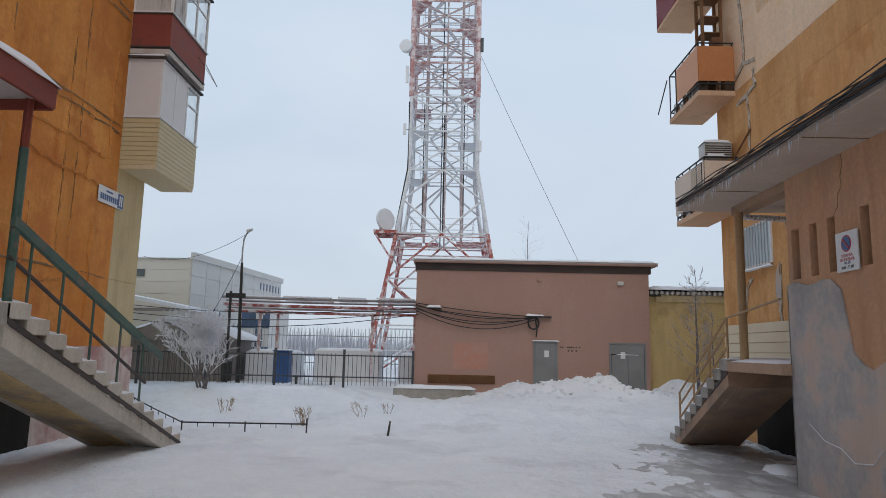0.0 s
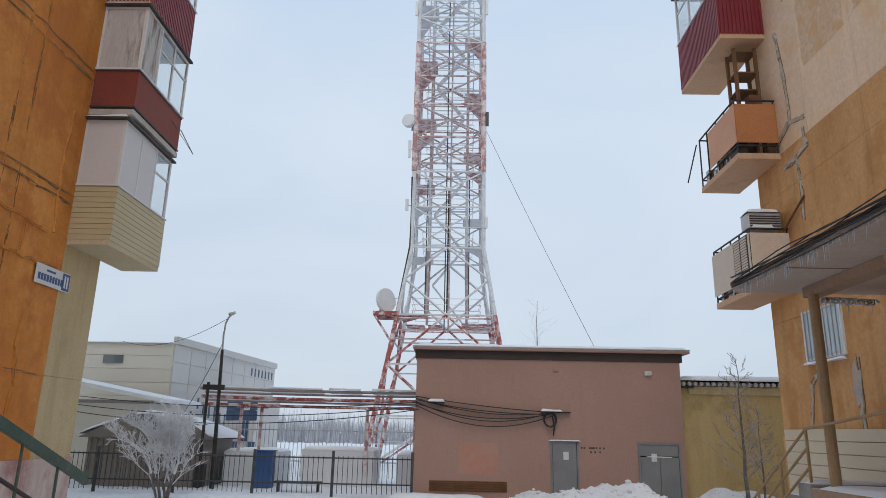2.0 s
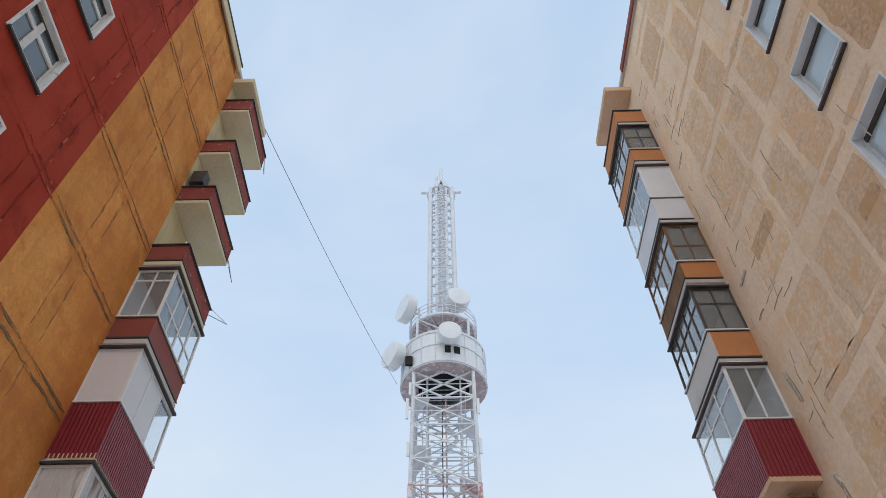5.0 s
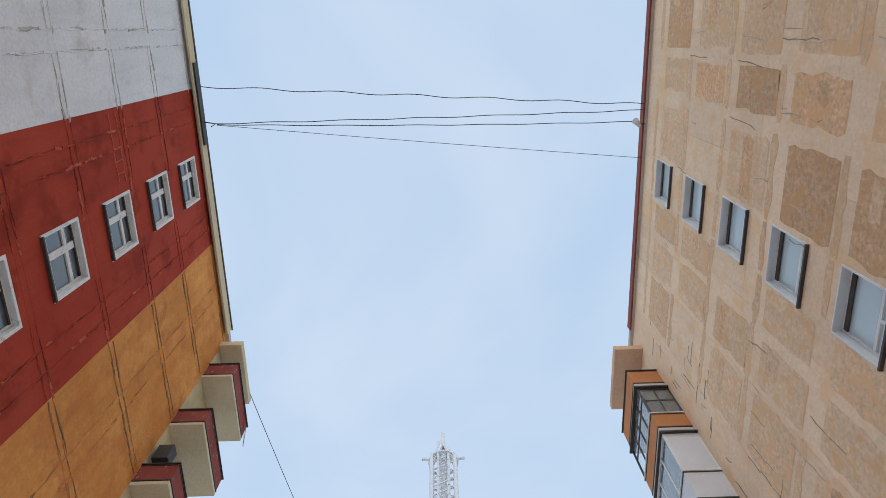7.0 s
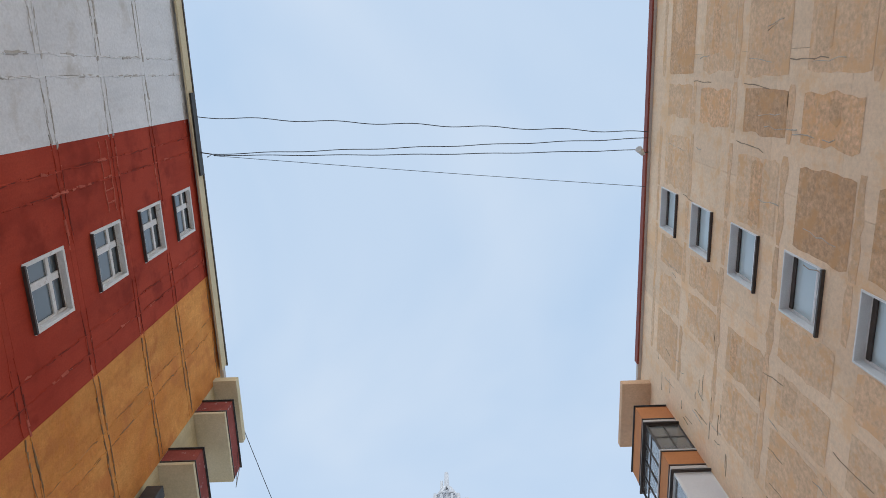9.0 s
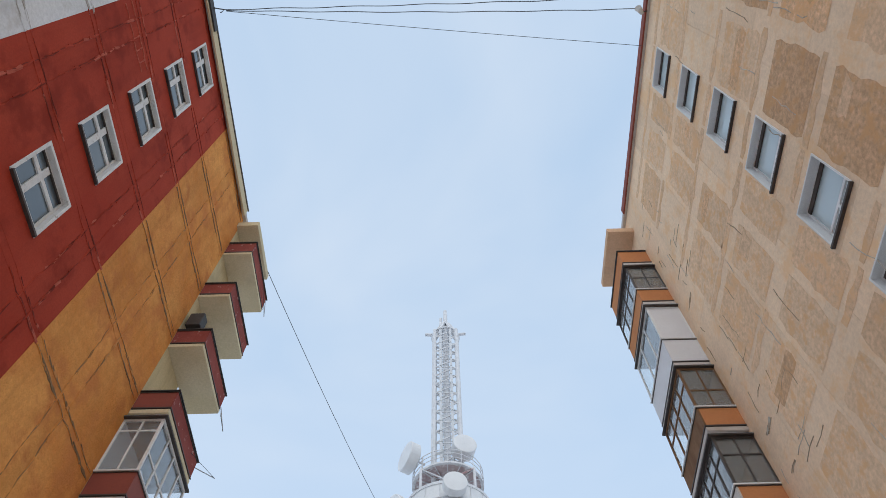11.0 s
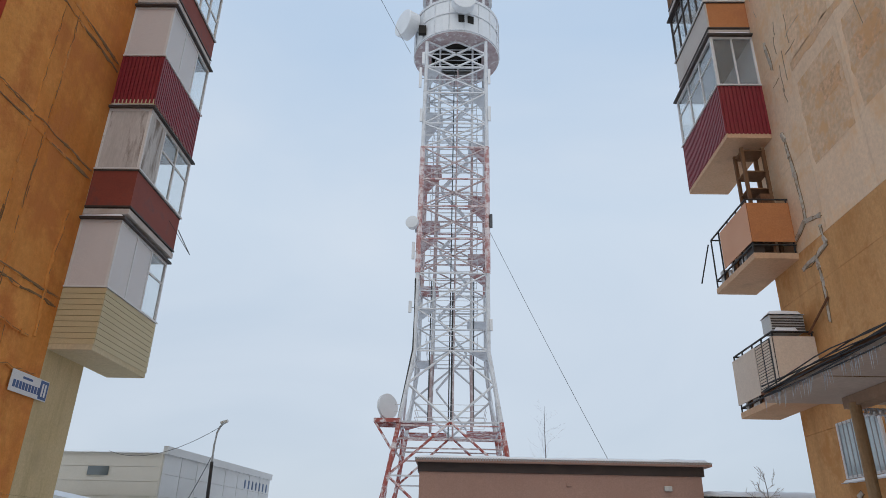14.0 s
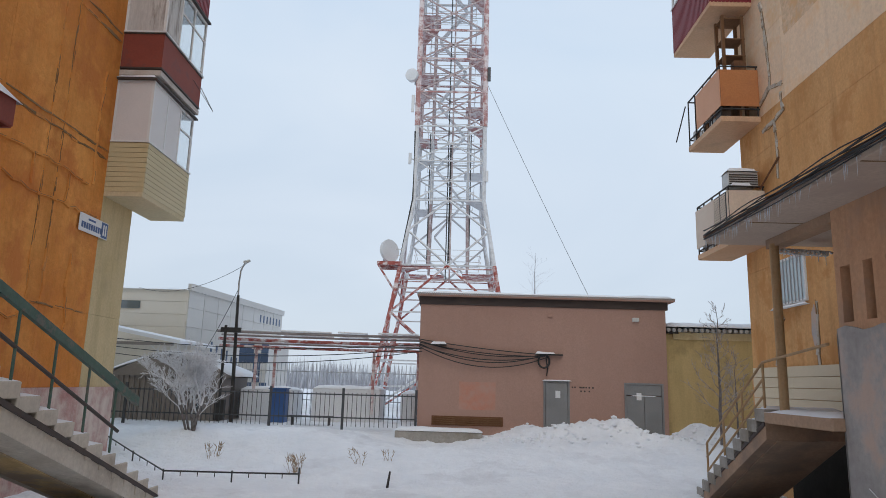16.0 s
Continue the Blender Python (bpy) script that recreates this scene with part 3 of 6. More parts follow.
# roof edge: boards, flashing and a strip of snow
part("roof", boxed(-24.2, LX + 0.12, -14, 17.15, 28.3, 28.5), SLABGREY, house_l)
part("roof_flashing", boxed(LX + 0.10, LX + 0.16, -14, 15.3, 28.1, 28.56), SLABCREAM, house_l, "pale roof edge board")
part("roof_flashing", boxed(LX + 0.155, LX + 0.19, -14, 15.35, 28.56, 28.64), DARKBROWN, house_l, "dark metal roof flashing")
part("drain_strip", boxed(LX + 0.17, LX + 0.22, 6.0, 8.6, 28.2, 28.55), BLACKSTEEL, house_l)
for k, z in enumerate(STOREYS_L[1:-1]):
    flat_window(LX, 1, 8.9, 10.2, z + 0.75, z + 2.1, "old white wooden window with worn paint in the red wall", OLDFRAME, [(0.42, 0.57, 0.07, 1.28), (0.07, 0.42, 0.86, 0.97), (0.57, 1.23, 0.86, 0.97)], reveal=0.10, pane=DARKGLASS, seed=k, trim=0.06)

STOREYS_R = [10.5, 13.15, 15.83, 18.5, 21.18, 23.86, 26.55, 29.6]
rrows = [(2.6, 5.0), (5.0, 7.75), (7.75, 8.6), (8.6, 10.5)] + list(zip(STOREYS_R, STOREYS_R[1:]))
rnd = random.Random(5)
house_r = thing("apartment_building", (14, 4, 0), "nine-storey panel block with patchy ochre and beige rendered gable", "building")
part("wall", boxed(RX + 0.45, 24, -14, 17.6, -0.3, 29.6), DARKVOID, house_r)
part("joint_plane", boxed(RX + 0.052, RX + 0.45, -14, 9.48, -0.3, 29.6), JOINTPALE, house_r)
part("joint_plane", boxed(RX + 0.052, RX + 0.45, 10.78, 17.6, -0.3, 29.6), JOINTPALE, house_r)
part("joint_plane", boxed(RX + 0.052, RX + 0.45, 9.48, 10.78, -0.3, 10.72), JOINTPALE, house_r)
for k in range(4, 11):
    part("joint_plane", boxed(RX + 0.052, RX + 0.45, 9.48, 10.78, rrows[k][0] + 1.66, min(rrows[k][1] + 0.22, 29.6)), JOINTPALE, house_r)
rcols = [(-14, -10), (-10, -6.6), (-6.6, -3.6), (-3.6, -0.6), (-0.6, 2.4), (2.4, 5.4), (5.4, 8.3), (8.3, 11.6), (11.6, 13.4), (13.4, 15.2), (15.2, 17.6)]
tone = {}
for i in range(11):
    for k in range(11):
        tone[i, k] = TANLOW if k < 3 else PALE
for i, c in enumerate(rcols):
    facade_panels(house_r, RX, -1, [c], rrows, [lambda k, i=i: tone[i, k]], (9.48, 10.78), lambda z: (z + 0.22, z + 1.66) if z > 10 else None)


def ragged_band(y0, y1, z0, z1, along, seed, proud=0.0):
    """A smeared strip of pale render over a joint, a few millimetres proud, with uneven edges."""
    bm = bmesh.new()
    n = max(4, int(((y1 - y0) if along == "y" else (z1 - z0)) / 0.2))
    rows_ = []
    for i in range(n + 1):
        f = i / n
        d0, d1 = 0.11 * noise.noise((f * n * 0.38, seed, 0.0)) + 0.05 * noise.noise((f * n * 1.1, seed, 3.0)), 0.11 * noise.noise((f * n * 0.38, seed, 9.0)) + 0.05 * noise.noise((f * n * 1.1, seed, 6.0))
        end = 0.035 if i in (0, n) else 0.0
        d0, d1 = d0 + end, d1 - end
        if along == "y":
            y = y0 + (y1 - y0) * f
            p = [(y, z0 + d0), (y, z1 + d1)]
        else:
            z = z0 + (z1 - z0) * f
            p = [(y0 + d0, z), (y1 + d1, z)]
        rows_.append([bm.verts.new((RX - 0.005 - proud, a, b)) for a, b in p] + [bm.verts.new((RX + 0.02, a, b)) for a, b in p])
    for a, b in zip(rows_, rows_[1:]):
        for p, q in ((0, 1), (1, 3), (3, 2), (2, 0)):
            bm.faces.new((a[p], a[q], b[q], b[p]))
    bmesh.ops.recalc_face_normals(bm, faces=bm.faces[:])
    return bm


# brown speckled fields between pale smeared bands, storey by storey
FIELDS = [(-3.4, -0.65), (-0.5, 3.0), (3.3, 5.95), (6.2, 7.25), (7.65, 9.4), (10.84, 11.9), (12.05, 13.3), (13.45, 15.1)]
for k, (z0, z1) in enumerate(rrows[4:], 4):
    for i, (y0, y1) in enumerate(FIELDS):
        rr = random.Random(i * 7 + k * 3)
        top = min(z0 + 1.5 + rr.uniform(-0.1, 0.08), 29.4)
        if rr.random() < 0.9:
            part("render_patch", ragged_band(y0 + rr.uniform(0, 0.1), y1 - rr.uniform(0, 0.1), z0 - 0.52 + rr.uniform(-0.04, 0.1), top, "z", i + k * 20), rr.choice((TAN, MIDTAN, MIDTAN, PATCHPALE) if i < 3 else ((TAN, TAN, MIDTAN, PATCHPALE) if i < 6 else (MIDTAN, PATCHPALE, PATCHPALE))), house_r)
            if rr.random() < 0.6:
                zc = z0 + rr.uniform(0.2, 0.9)
                part("worn_patch", ragged_band(y0 + 0.15, y0 + rr.uniform(0.5, 0.9) * (y1 - y0), zc, zc + rr.uniform(0.3, 0.6), "z", i * 3 + k, 0.004), rr.choice((TAN, MIDTAN)), house_r)
        if z0 + 2.1 < 29.5:
            zj = z0 + 1.88 + rr.uniform(-0.04, 0.04)
            if rr.random() < 0.75:
                part("render_patch", ragged_band(y0 - 0.1, y1 + 0.05, zj, zj + 0.24, "y", i + k * 20 + 9), MIDTAN, house_r)
    if z0 + 1.9 < 29.5:
        part("render_patch", ragged_band(9.5, 10.65, z0 + 1.92, z0 + 2.14, "y", k * 31), MIDTAN, house_r)
part("plinth", boxed(RX + 0.05, RX - 0.03, -14, 17.62, -0.3, 2.6), TANLOW, house_r)
part("gable_corner", boxed(RX + 0.05, 24, 17.6, 17.66, 0, 29.6), PALE, house_r)
part("roof", boxed(RX - 0.12, 24.2, -14, 17.8, 29.6, 29.8), SLABGREY, house_r)
part("roof_flashing", boxed(RX - 0.16, RX - 0.10, -14, 16.3, 29.58, 29.92), PARRED, house_r, "dark red metal roof flashing")
for k in range(4, 11):
    z0 = rrows[k][0] + 0.22
    flat_window(RX, -1, 9.48, 10.78, z0, z0 + 1.44, "white plastic window set deep in the beige wall", WHITEFRAME, [(0.07, 1.23, 0.42, 0.49), (0.62, 0.68, 0.07, 0.42)], reveal=0.16, pane=SKYGLASS, seed=k * 2, trim=0.025, top_dark=0.12)


def crack_line(X, s, pts, r, m, name):
    """A raised, uneven smear of joint filler along a joint."""
    bm = bmesh.new()
    rr = random.Random(len(pts) + int(pts[0][1] * 10))
    full = []
    for (ya, za), (yb, zb) in zip(pts, pts[1:]):
        n = max(2, int(math.hypot(yb - ya, zb - za) / 0.22))
        for i in range(n):
            f = i / n
            full.append((ya + (yb - ya) * f + rr.uniform(-0.035, 0.035), za + (zb - za) * f + rr.uniform(-0.035, 0.035)))
    full.append(pts[-1])
    for (ya, za), (yb, zb) in zip(full, full[1:]):
        tube(bm, (X + s * 0.001, ya, za), (X + s * 0.001, yb, zb), r * rr.uniform(0.6, 1.3), r * rr.uniform(0.6, 1.3), sides=5)
    return part(name, bm, m)


def own(ob, parent):
    ob.parent, ob.matrix_parent_inverse = parent, Matrix.Translation(-world_place(parent))
    return ob


def joint_run(pts_of, lo, hi, seed, cracks, smears, own_paint, open_=1.0):
    """Broken cracks and paler smears along one joint."""
    rr = random.Random(seed)
    for _ in range(4):
        a = rr.uniform(lo - 0.3, hi - 0.4)
        b = min(hi, a + rr.uniform(0.5, 1.9))
        a = max(lo, a)
        own(crack_line(LX + 0.004, 1, pts_of(a, b), open_ * rr.uniform(0.011, 0.021), cracks, "open_crack"), house_l)
    a = rr.uniform(lo, hi)
    own(crack_line(LX - 0.024, 1, pts_of(a, min(hi + 0.1, a + rr.uniform(0.25, 1.1))), rr.uniform(0.03, 0.05), smears, "joint_filler"), house_l)
    own(crack_line(LX - 0.014, 1, pts_of(lo, hi), 0.03, own_paint, "joint_filler"), house_l)


for i, yy in enumerate((2.35, 5.0, 5.45, 7.35, 7.8, 10.95, 11.4, 13.35, 13.8)):
    for k, z in enumerate(STOREYS_L[:-1]):
        c = (GREYJOINT, GREYJOINT, GREYWHITE) if yy < 6 else ((REDJOINT, PINKFILL, RED) if yy < (12 if z > 8.9 else 10.9) else (JOINT, ORANGEFILL, ORANGE))
        joint_run(lambda a, b: [(yy, a), (yy, b)], z, STOREYS_L[k + 1], i * 31 + k, *c, open_=0.4)
for i, (y0, y1) in enumerate(((2.35, 5.0), (5.45, 6.8), (6.8, 8.9), (10.4, 11.9), (12.0, 13.35), (13.4, 15.5))):
    for k, z in enumerate(STOREYS_L[:-1]):
        c = (GREYJOINT, GREYJOINT, GREYWHITE) if y1 < 7 else ((REDJOINT, PINKFILL, RED) if y1 < (12 if z > 8.9 else 10) else (JOINT, ORANGEFILL, ORANGE))
        for zz in (z, STOREYS_L[k + 1] - 0.2):
            joint_run(lambda a, b: [(a, zz), (b, zz)], y0, y1, i * 17 + k + 500 + int(zz * 7), *c, open_=1.0 if c[0] is JOINT else 0.55)
for zz in (22.37, 22.74):
    own(crack_line(LX, 1, [(6.9, zz), (8.6, zz)], 0.022, PINKFILL, "joint_filler"), house_l)
for yy in (7.75, 8.05, 8.35):
    own(crack_line(LX, 1, [(yy, 22.37), (yy, 22.74)], 0.022, PINKFILL, "joint_filler"), house_l)
# rough, cracked joints low on the orange wall
for pts in ([(11.9, 3.4), (12.9, 3.15), (13.6, 3.25)], [(14.65, 4.6), (14.6, 3.9), (14.7, 3.2), (14.62, 2.5)], [(12.3, 4.6), (12.25, 3.3)], [(12.2, 5.6), (13.2, 5.5), (15.4, 5.55)], [(12.0, 6.2), (13.4, 6.25), (14.9, 6.15)], [(15.1, 6.2), (15.0, 7.4), (15.12, 8.8)], [(13.0, 6.2), (13.05, 5.6)], [(14.2, 6.15), (14.15, 5.55)]):
    own(crack_line(LX - 0.004, 1, pts, 0.045, ORANGE, "joint_filler"), house_l)
    own(crack_line(LX + 0.03, 1, pts, 0.006, JOINT, "open_crack"), house_l)
# stepped cracks, filled and smeared, by the ochre gable's balconies
CRACKS = [[(16.05, 11.4), (15.93, 10.7), (15.84, 9.7), (15.86, 9.1)], [(16.45, 8.9), (15.86, 9.08), (15.28, 8.97)], [(15.4, 8.78), (15.29, 8.37)], [(16.35, 8.2), (15.77, 8.25), (15.29, 8.35)], [(15.77, 8.2), (15.69, 7.5), (15.75, 6.9)], [(16.4, 2.8), (16.2, 3.6), (15.9, 3.8)], [(14.6, 2.7), (14.55, 4.0)], [(16.0, 13.9), (15.9, 13.0)], [(15.95, 16.6), (15.5, 16.65)]]
for pts in CRACKS:
    own(crack_line(RX + 0.035, -1, pts, 0.068, PALECRACK, "joint_filler"), house_r)
    for side in (-0.05, 0.05):
        own(crack_line(RX - 0.004, -1, [(y + side * 0.9, z + side * 0.7) for y, z in pts], 0.009, JOINT, "open_crack"), house_r)
for k in range(54):
    rr = random.Random(k + 170)
    y, z = rr.uniform(14.6, 16.3), rr.uniform(11.5, 28)
    own(crack_line(RX, -1, [(y, z), (y + rr.uniform(-0.08, 0.08), z + rr.uniform(0.2, 0.9))] if k % 2 else [(y, z), (y - rr.uniform(0.2, 0.7), z + 0.03)], 0.011, rr.choice((SEAL, SEAL, PALECRACK, JOINT)), "open_crack"), house_r)
for k in range(40):
    rr = random.Random(k + 70)
    y, z = rr.uniform(4, 15), rr.uniform(11, 28)
    own(crack_line(RX, -1, [(y, z), (y + rr.uniform(-0.1, 0.1), z + rr.uniform(0.3, 1.4))], 0.012, rr.choice((SEAL, PALECRACK, PALECRACK)), "joint_filler"), house_r)


# ---- balconies ----
def ribbed(y0, y1, z0, z1, X, s, pitch, depth, along, vertical):
    """A profiled sheet: ribs upright or lying, on a front (along y) or a side (along x)."""
    bm = bmesh.new()
    span = (z1 - z0) if not vertical else (y1 - y0)
    n = max(2, int(round(abs(span) / pitch)))
    for i in range(n):
        if vertical:
            a, b = y0 + (y1 - y0) * i / n, y0 + (y1 - y0) * (i + 0.62) / n
            box(bm, X, X + s * depth, a, b, z0, z1) if along == "y" else box(bm, a, b, X, X + s * depth, z0, z1)
        else:
            a, b = z0 + (z1 - z0) * i / n, z0 + (z1 - z0) * (i + 0.9) / n
            box(bm, X, X + s * depth, y0, y1, a, b) if along == "y" else box(bm, y0, y1, X, X + s * depth, a, b)
    return bm


def balcony(X, s, F, y0, y1, zs, zt, label, side, front, slab=SLABCREAM, ribs=None, rail=None, glaze=None, snow=True, group="", over=0.0):
    """zs: underside of the slab; zt: top of the parapet; F: the front's x; glaze: (top, near material, near panes, front panes list)."""
    b = thing("balcony", ((X + F) / 2, (y0 + y1) / 2, zs), label, "balcony", group)
    xin, xo = min(X, F), max(X, F)
    part("slab", boxed(X, F, y0, y1, zs, zs + 0.13, bevel=0.012), slab, b)
    zp = zs + 0.13 - over
    t = 0.05
    # solid dark strip that paints the shade between slab and parapet
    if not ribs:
        part("slab_gap", boxed(X, F - s * 0.02, y0 + 0.02, y1 - 0.02, zs + 0.131, zs + 0.18), DARKBROWN, b)
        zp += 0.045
    part("side_parapet", boxed(X, F - s * t, y0 + 0.012, y0 + t, zp, zt), side, b)
    part("side_parapet", boxed(X, F - s * t, y1 - t, y1 - 0.012, zp, zt), side, b)
    part("front_parapet", boxed(F - s * t, F - s * 0.008, y0 + 0.012, y1 - 0.012, zp, zt), front, b)
    if ribs:
        pitch, vertical = ribs
        lo = zp - (0.0 if over else 0.02)
        part("front_cladding", ribbed(y0, y1, lo, zt - 0.01, F - s * 0.006, s, pitch, 0.02, "y", vertical), front, b)
        part("side_cladding", ribbed(X, F, lo, zt - 0.01, y0 + 0.01, -1, pitch, 0.02, "x", vertical), side, b)
    # dark strips paint the shadow lines at the parapet's foot and cap
    if not ribs:
        for za, zb in ((zp - 0.012, zp + 0.028), (zt - 0.035, zt - 0.004)):
            part("edge_angle", boxed(F - s * 0.006, F + s * 0.008, y0 - 0.002, y1, za, zb), DARKBROWN, b, "dark strip painting the shadow line at the parapet edge")
            part("edge_angle", boxed(X, F + s * 0.008, y0 - 0.004, y0 + 0.01, za, zb), DARKBROWN, b, "dark strip painting the shadow line at the parapet edge")
    cap = WHITEFRAME if glaze else (rail or BLACKSTEEL)
    bm = bmesh.new()
    box(bm, F - s * 0.09, F + s * 0.035, y0 - 0.03, y1 + 0.03, zt, zt + 0.035)
    box(bm, X, F - s * 0.09, y0 - 0.03, y0 + 0.07, zt, zt + 0.035)
    part("parapet_cap", bm, cap, b)
    if glaze:
        top, nearmat, near_open, fr, fronts = glaze
        z0 = zt + 0.035
        bm = bmesh.new()
        for yy in (y0, y1 - 0.06):
            box(bm, F - s * 0.06, F, yy, yy + 0.06, z0, top)
        box(bm, X, X + s * 0.05, y0, y0 + 0.05, z0, top)
        box(bm, F - s * 0.06, F, y0 + 0.06, y1 - 0.06, top - 0.06, top)
        box(bm, X + s * 0.05, F - s * 0.06, y0, y0 + 0.05, top - 0.06, top)
        part("glazing_frame", bm, fr, b)
        if near_open:
            part("side_pane", boxed(X + s * 0.05, F - s * 0.06, y0 + 0.02, y0 + 0.03, z0, top - 0.06), GLASS, b)
            part("side_transom", boxed(X + s * 0.05, F - s * 0.06, y0 + 0.005, y0 + 0.045, z0 + (top - z0) * near_open, z0 + (top - z0) * near_open + 0.04), fr, b)
            xm = (X + F) / 2
            part("side_mullion", boxed(xm - 0.02, xm + 0.02, y0 + 0.005, y0 + 0.045, z0, top - 0.06), fr, b)
        else:
            part("side_infill", boxed(X + s * 0.05, F - s * 0.06, y0 + 0.008, y0 + 0.04, z0, top - 0.06), nearmat, b)
        n = len(fronts)
        ya, yb = y0 + 0.06, y1 - 0.06
        for i, kind in enumerate(fronts):
            a, c = ya + (yb - ya) * i / n, ya + (yb - ya) * (i + 1) / n
            if i:
                part("mullion", boxed(F - s * 0.055, F - s * 0.003, a - 0.025, a + 0.025, z0, top - 0.06), fr, b)
            if kind == "p":
                part("infill_panel", boxed(F - s * 0.045, F - s * 0.015, a + 0.025, c - 0.025, z0, top - 0.06), nearmat, b)
            else:
                part("pane", boxed(F - s * 0.034, F - s * 0.026, a + 0.025, c - 0.025, z0, top - 0.06), GLASS, b)
                if kind in "tT":
                    zz = z0 + (top - z0) * (0.62 if kind == "t" else 0.35)
                    part("transom", boxed(F - s * 0.05, F - s * 0.006, a + 0.025, c - 0.025, zz, zz + 0.04), fr, b)
        # added backing; brown behind dark frames paints the interior dark
        part("back_wall_trim", boxed(X + s * 0.003, X + s * 0.02, y0 + 0.06, y1 - 0.06, z0, top), CURTAIN if fr in (WHITEFRAME, OLDFRAME) else BROWNWOOD, b)
        bm = bmesh.new()
        box(bm, X, F + s * 0.08, y0 - 0.08, y1 + 0.05, top, top + 0.045)
        part("glazing_roof", bm, DARKBROWN, b)
        if snow:
            part("snow_strip", snow_cap(min(X, F + s * 0.04), max(X, F + s * 0.04), y0 - 0.09, y0 + 0.2, top + 0.049, 0.085, seed=zs, step=0.07), SNOW, b, "snow on the balcony top", smooth=True)
    return b


LF, LY0, LY1 = -6.8, 15.6, 18.0
GL = "stacked balconies on the orange gable"
balcony(LX, 1, LF - 0.1, LY0, LY1, 6.08, 7.35, "balcony clad in beige vinyl siding with white glazing", BEIGEVINYL, BEIGEVINYL, SLABCREAM, (0.11, False), None, (8.85, PVC, 0, WHITEFRAME, "ppt"), group=GL)
balcony(LX, 1, LF, LY0, LY1, 8.98, 10.05, "balcony with red parapet and weathered wooden glazing", PARRED, PARRED, SLABGREY, None, None, (11.62, WEATHERED, 0, OLDFRAME, "ptt"), group=GL)
balcony(LX, 1, LF, LY0, LY1, 11.75, 13.08, "balcony clad in wine-red profiled steel with white glazing", WINE, WINE, SLABCREAM, (0.09, True), None, (14.55, PVC, 0, WHITEFRAME, "ppg"), group=GL, over=0.11)
balcony(LX, 1, LF, LY0, LY1, 14.72, 15.55, "balcony with red parapet and old glass panes", PARRED, PARRED, SLABGREY, None, None, (17.2, OLDFRAME, 0.75, OLDFRAME, "TTTT"), group=GL)
balcony(LX, 1, LF, LY0, LY1, 17.42, 18.2, "open balcony with worn red parapet", PARRED, PARREDOLD, SLABCREAM, group=GL)
balcony(LX, 1, LF, LY0, LY1, 20.12, 20.92, "open balcony with worn red parapet and loose cap", PARREDOLD, PARREDOLD, SLABCREAM, group=GL)
balcony(LX, 1, LF, LY0, LY1, 22.75, 23.55, "open balcony with peeling red parapet", PARREDOLD, PARREDOLD, SLABCREAM, group=GL)
balcony(LX, 1, LF, LY0, LY1, 25.55, 26.4, "open top balcony with worn red parapet", PARREDOLD, PARREDOLD, SLABCREAM, group=GL)
cano = thing("balcony_canopy", (LX, 16.8, 27.5), "cream concrete canopy slab over the top balcony", "canopy")
part("slab", boxed(LX, -6.98, 15.42, 17.75, 27.48, 27.78, bevel=0.015), SLABCREAM, cano)

RF, RY0, RY1 = 6.25, 16.5, 18.9
GR = "stacked balconies on the ochre gable"


def railed_balcony(y0, y1, zs, zt, label, sheets, gap=0.26, RF=6.25):
    """An open balcony: slab, black steel rails and posts, and hung sheets (y from, y to, material)."""
    b = thing("balcony", ((RX + RF) / 2, (y0 + y1) / 2, zs), label, "balcony", GR)
    part("slab", boxed(RF, RX, y0, y1, zs, zs + 0.14, bevel=0.012), SLABPEACH, b)
    zr = zt + 0.1
    for z in (zr, zs + 0.14 + gap - 0.06):
        part("rail", tubed((RF + 0.03, y0 + 0.03, z), (RF + 0.03, y1 - 0.03, z), 0.022, sides=6), BLACKSTEEL, b)
        part("rail", tubed((RF + 0.03, y0 + 0.03, z), (RX, y0 + 0.03, z), 0.022, sides=6), BLACKSTEEL, b)
        part("rail", tubed((RF + 0.03, y1 - 0.03, z), (RX, y1 - 0.03, z), 0.022, sides=6), BLACKSTEEL, b)
    for x, y in ((RF + 0.03, y0 + 0.03), (RF + 0.03, (y0 + y1) / 2), (RF + 0.03, y1 - 0.03), (RX - 0.04, y0 + 0.03), (RF + 0.03, y0 + 0.27 * (y1 - y0)), (RF + 0.03, y0 + 0.76 * (y1 - y0))):
        part("post", tubed((x, y, zs + 0.13), (x, y, zr), 0.02, sides=6), BLACKSTEEL, b)
    part("side_sheet", boxed(RF + 0.02, RX - 0.01, y0 - 0.005, y0 + 0.012, zs + 0.14 + gap, zt), sheets[0][2] if len(sheets[0]) < 4 else sheets[0][3], b)
    for sh in sheets:
        part("front_sheet", boxed(RF - 0.005, RF + 0.012, sh[0], sh[1], zs + 0.14 + gap, zt), sh[2], b)
    # floor sheet and backing, added to darken the gap below the hung sheets
    part("floor_mat", boxed(RF + 0.1, RX - 0.05, y0 + 0.08, y1 - 0.08, zs + 0.142, zs + 0.16), DARKBROWN, b)
    part("back_board", boxed(RX - 0.45, RX - 0.4, y0 + 0.1, y1 - 0.1, zs + 0.14, zt - 0.1), BROWNWOOD, b)
    for i in range(9):
        rr = random.Random(i + int(zs * 10))
        y = y0 + 0.12 + (y1 - y0 - 0.3) * i / 9
        part("stored_clutter", boxed(RF + 0.06, RF + 0.3, y, y + rr.uniform(0.12, 0.26), zs + 0.14, zs + 0.14 + rr.uniform(0.15, 0.5), bevel=0.01), rr.choice((DARKBROWN, BROWNWOOD, ACWHITE, RUST)), b)
    return b


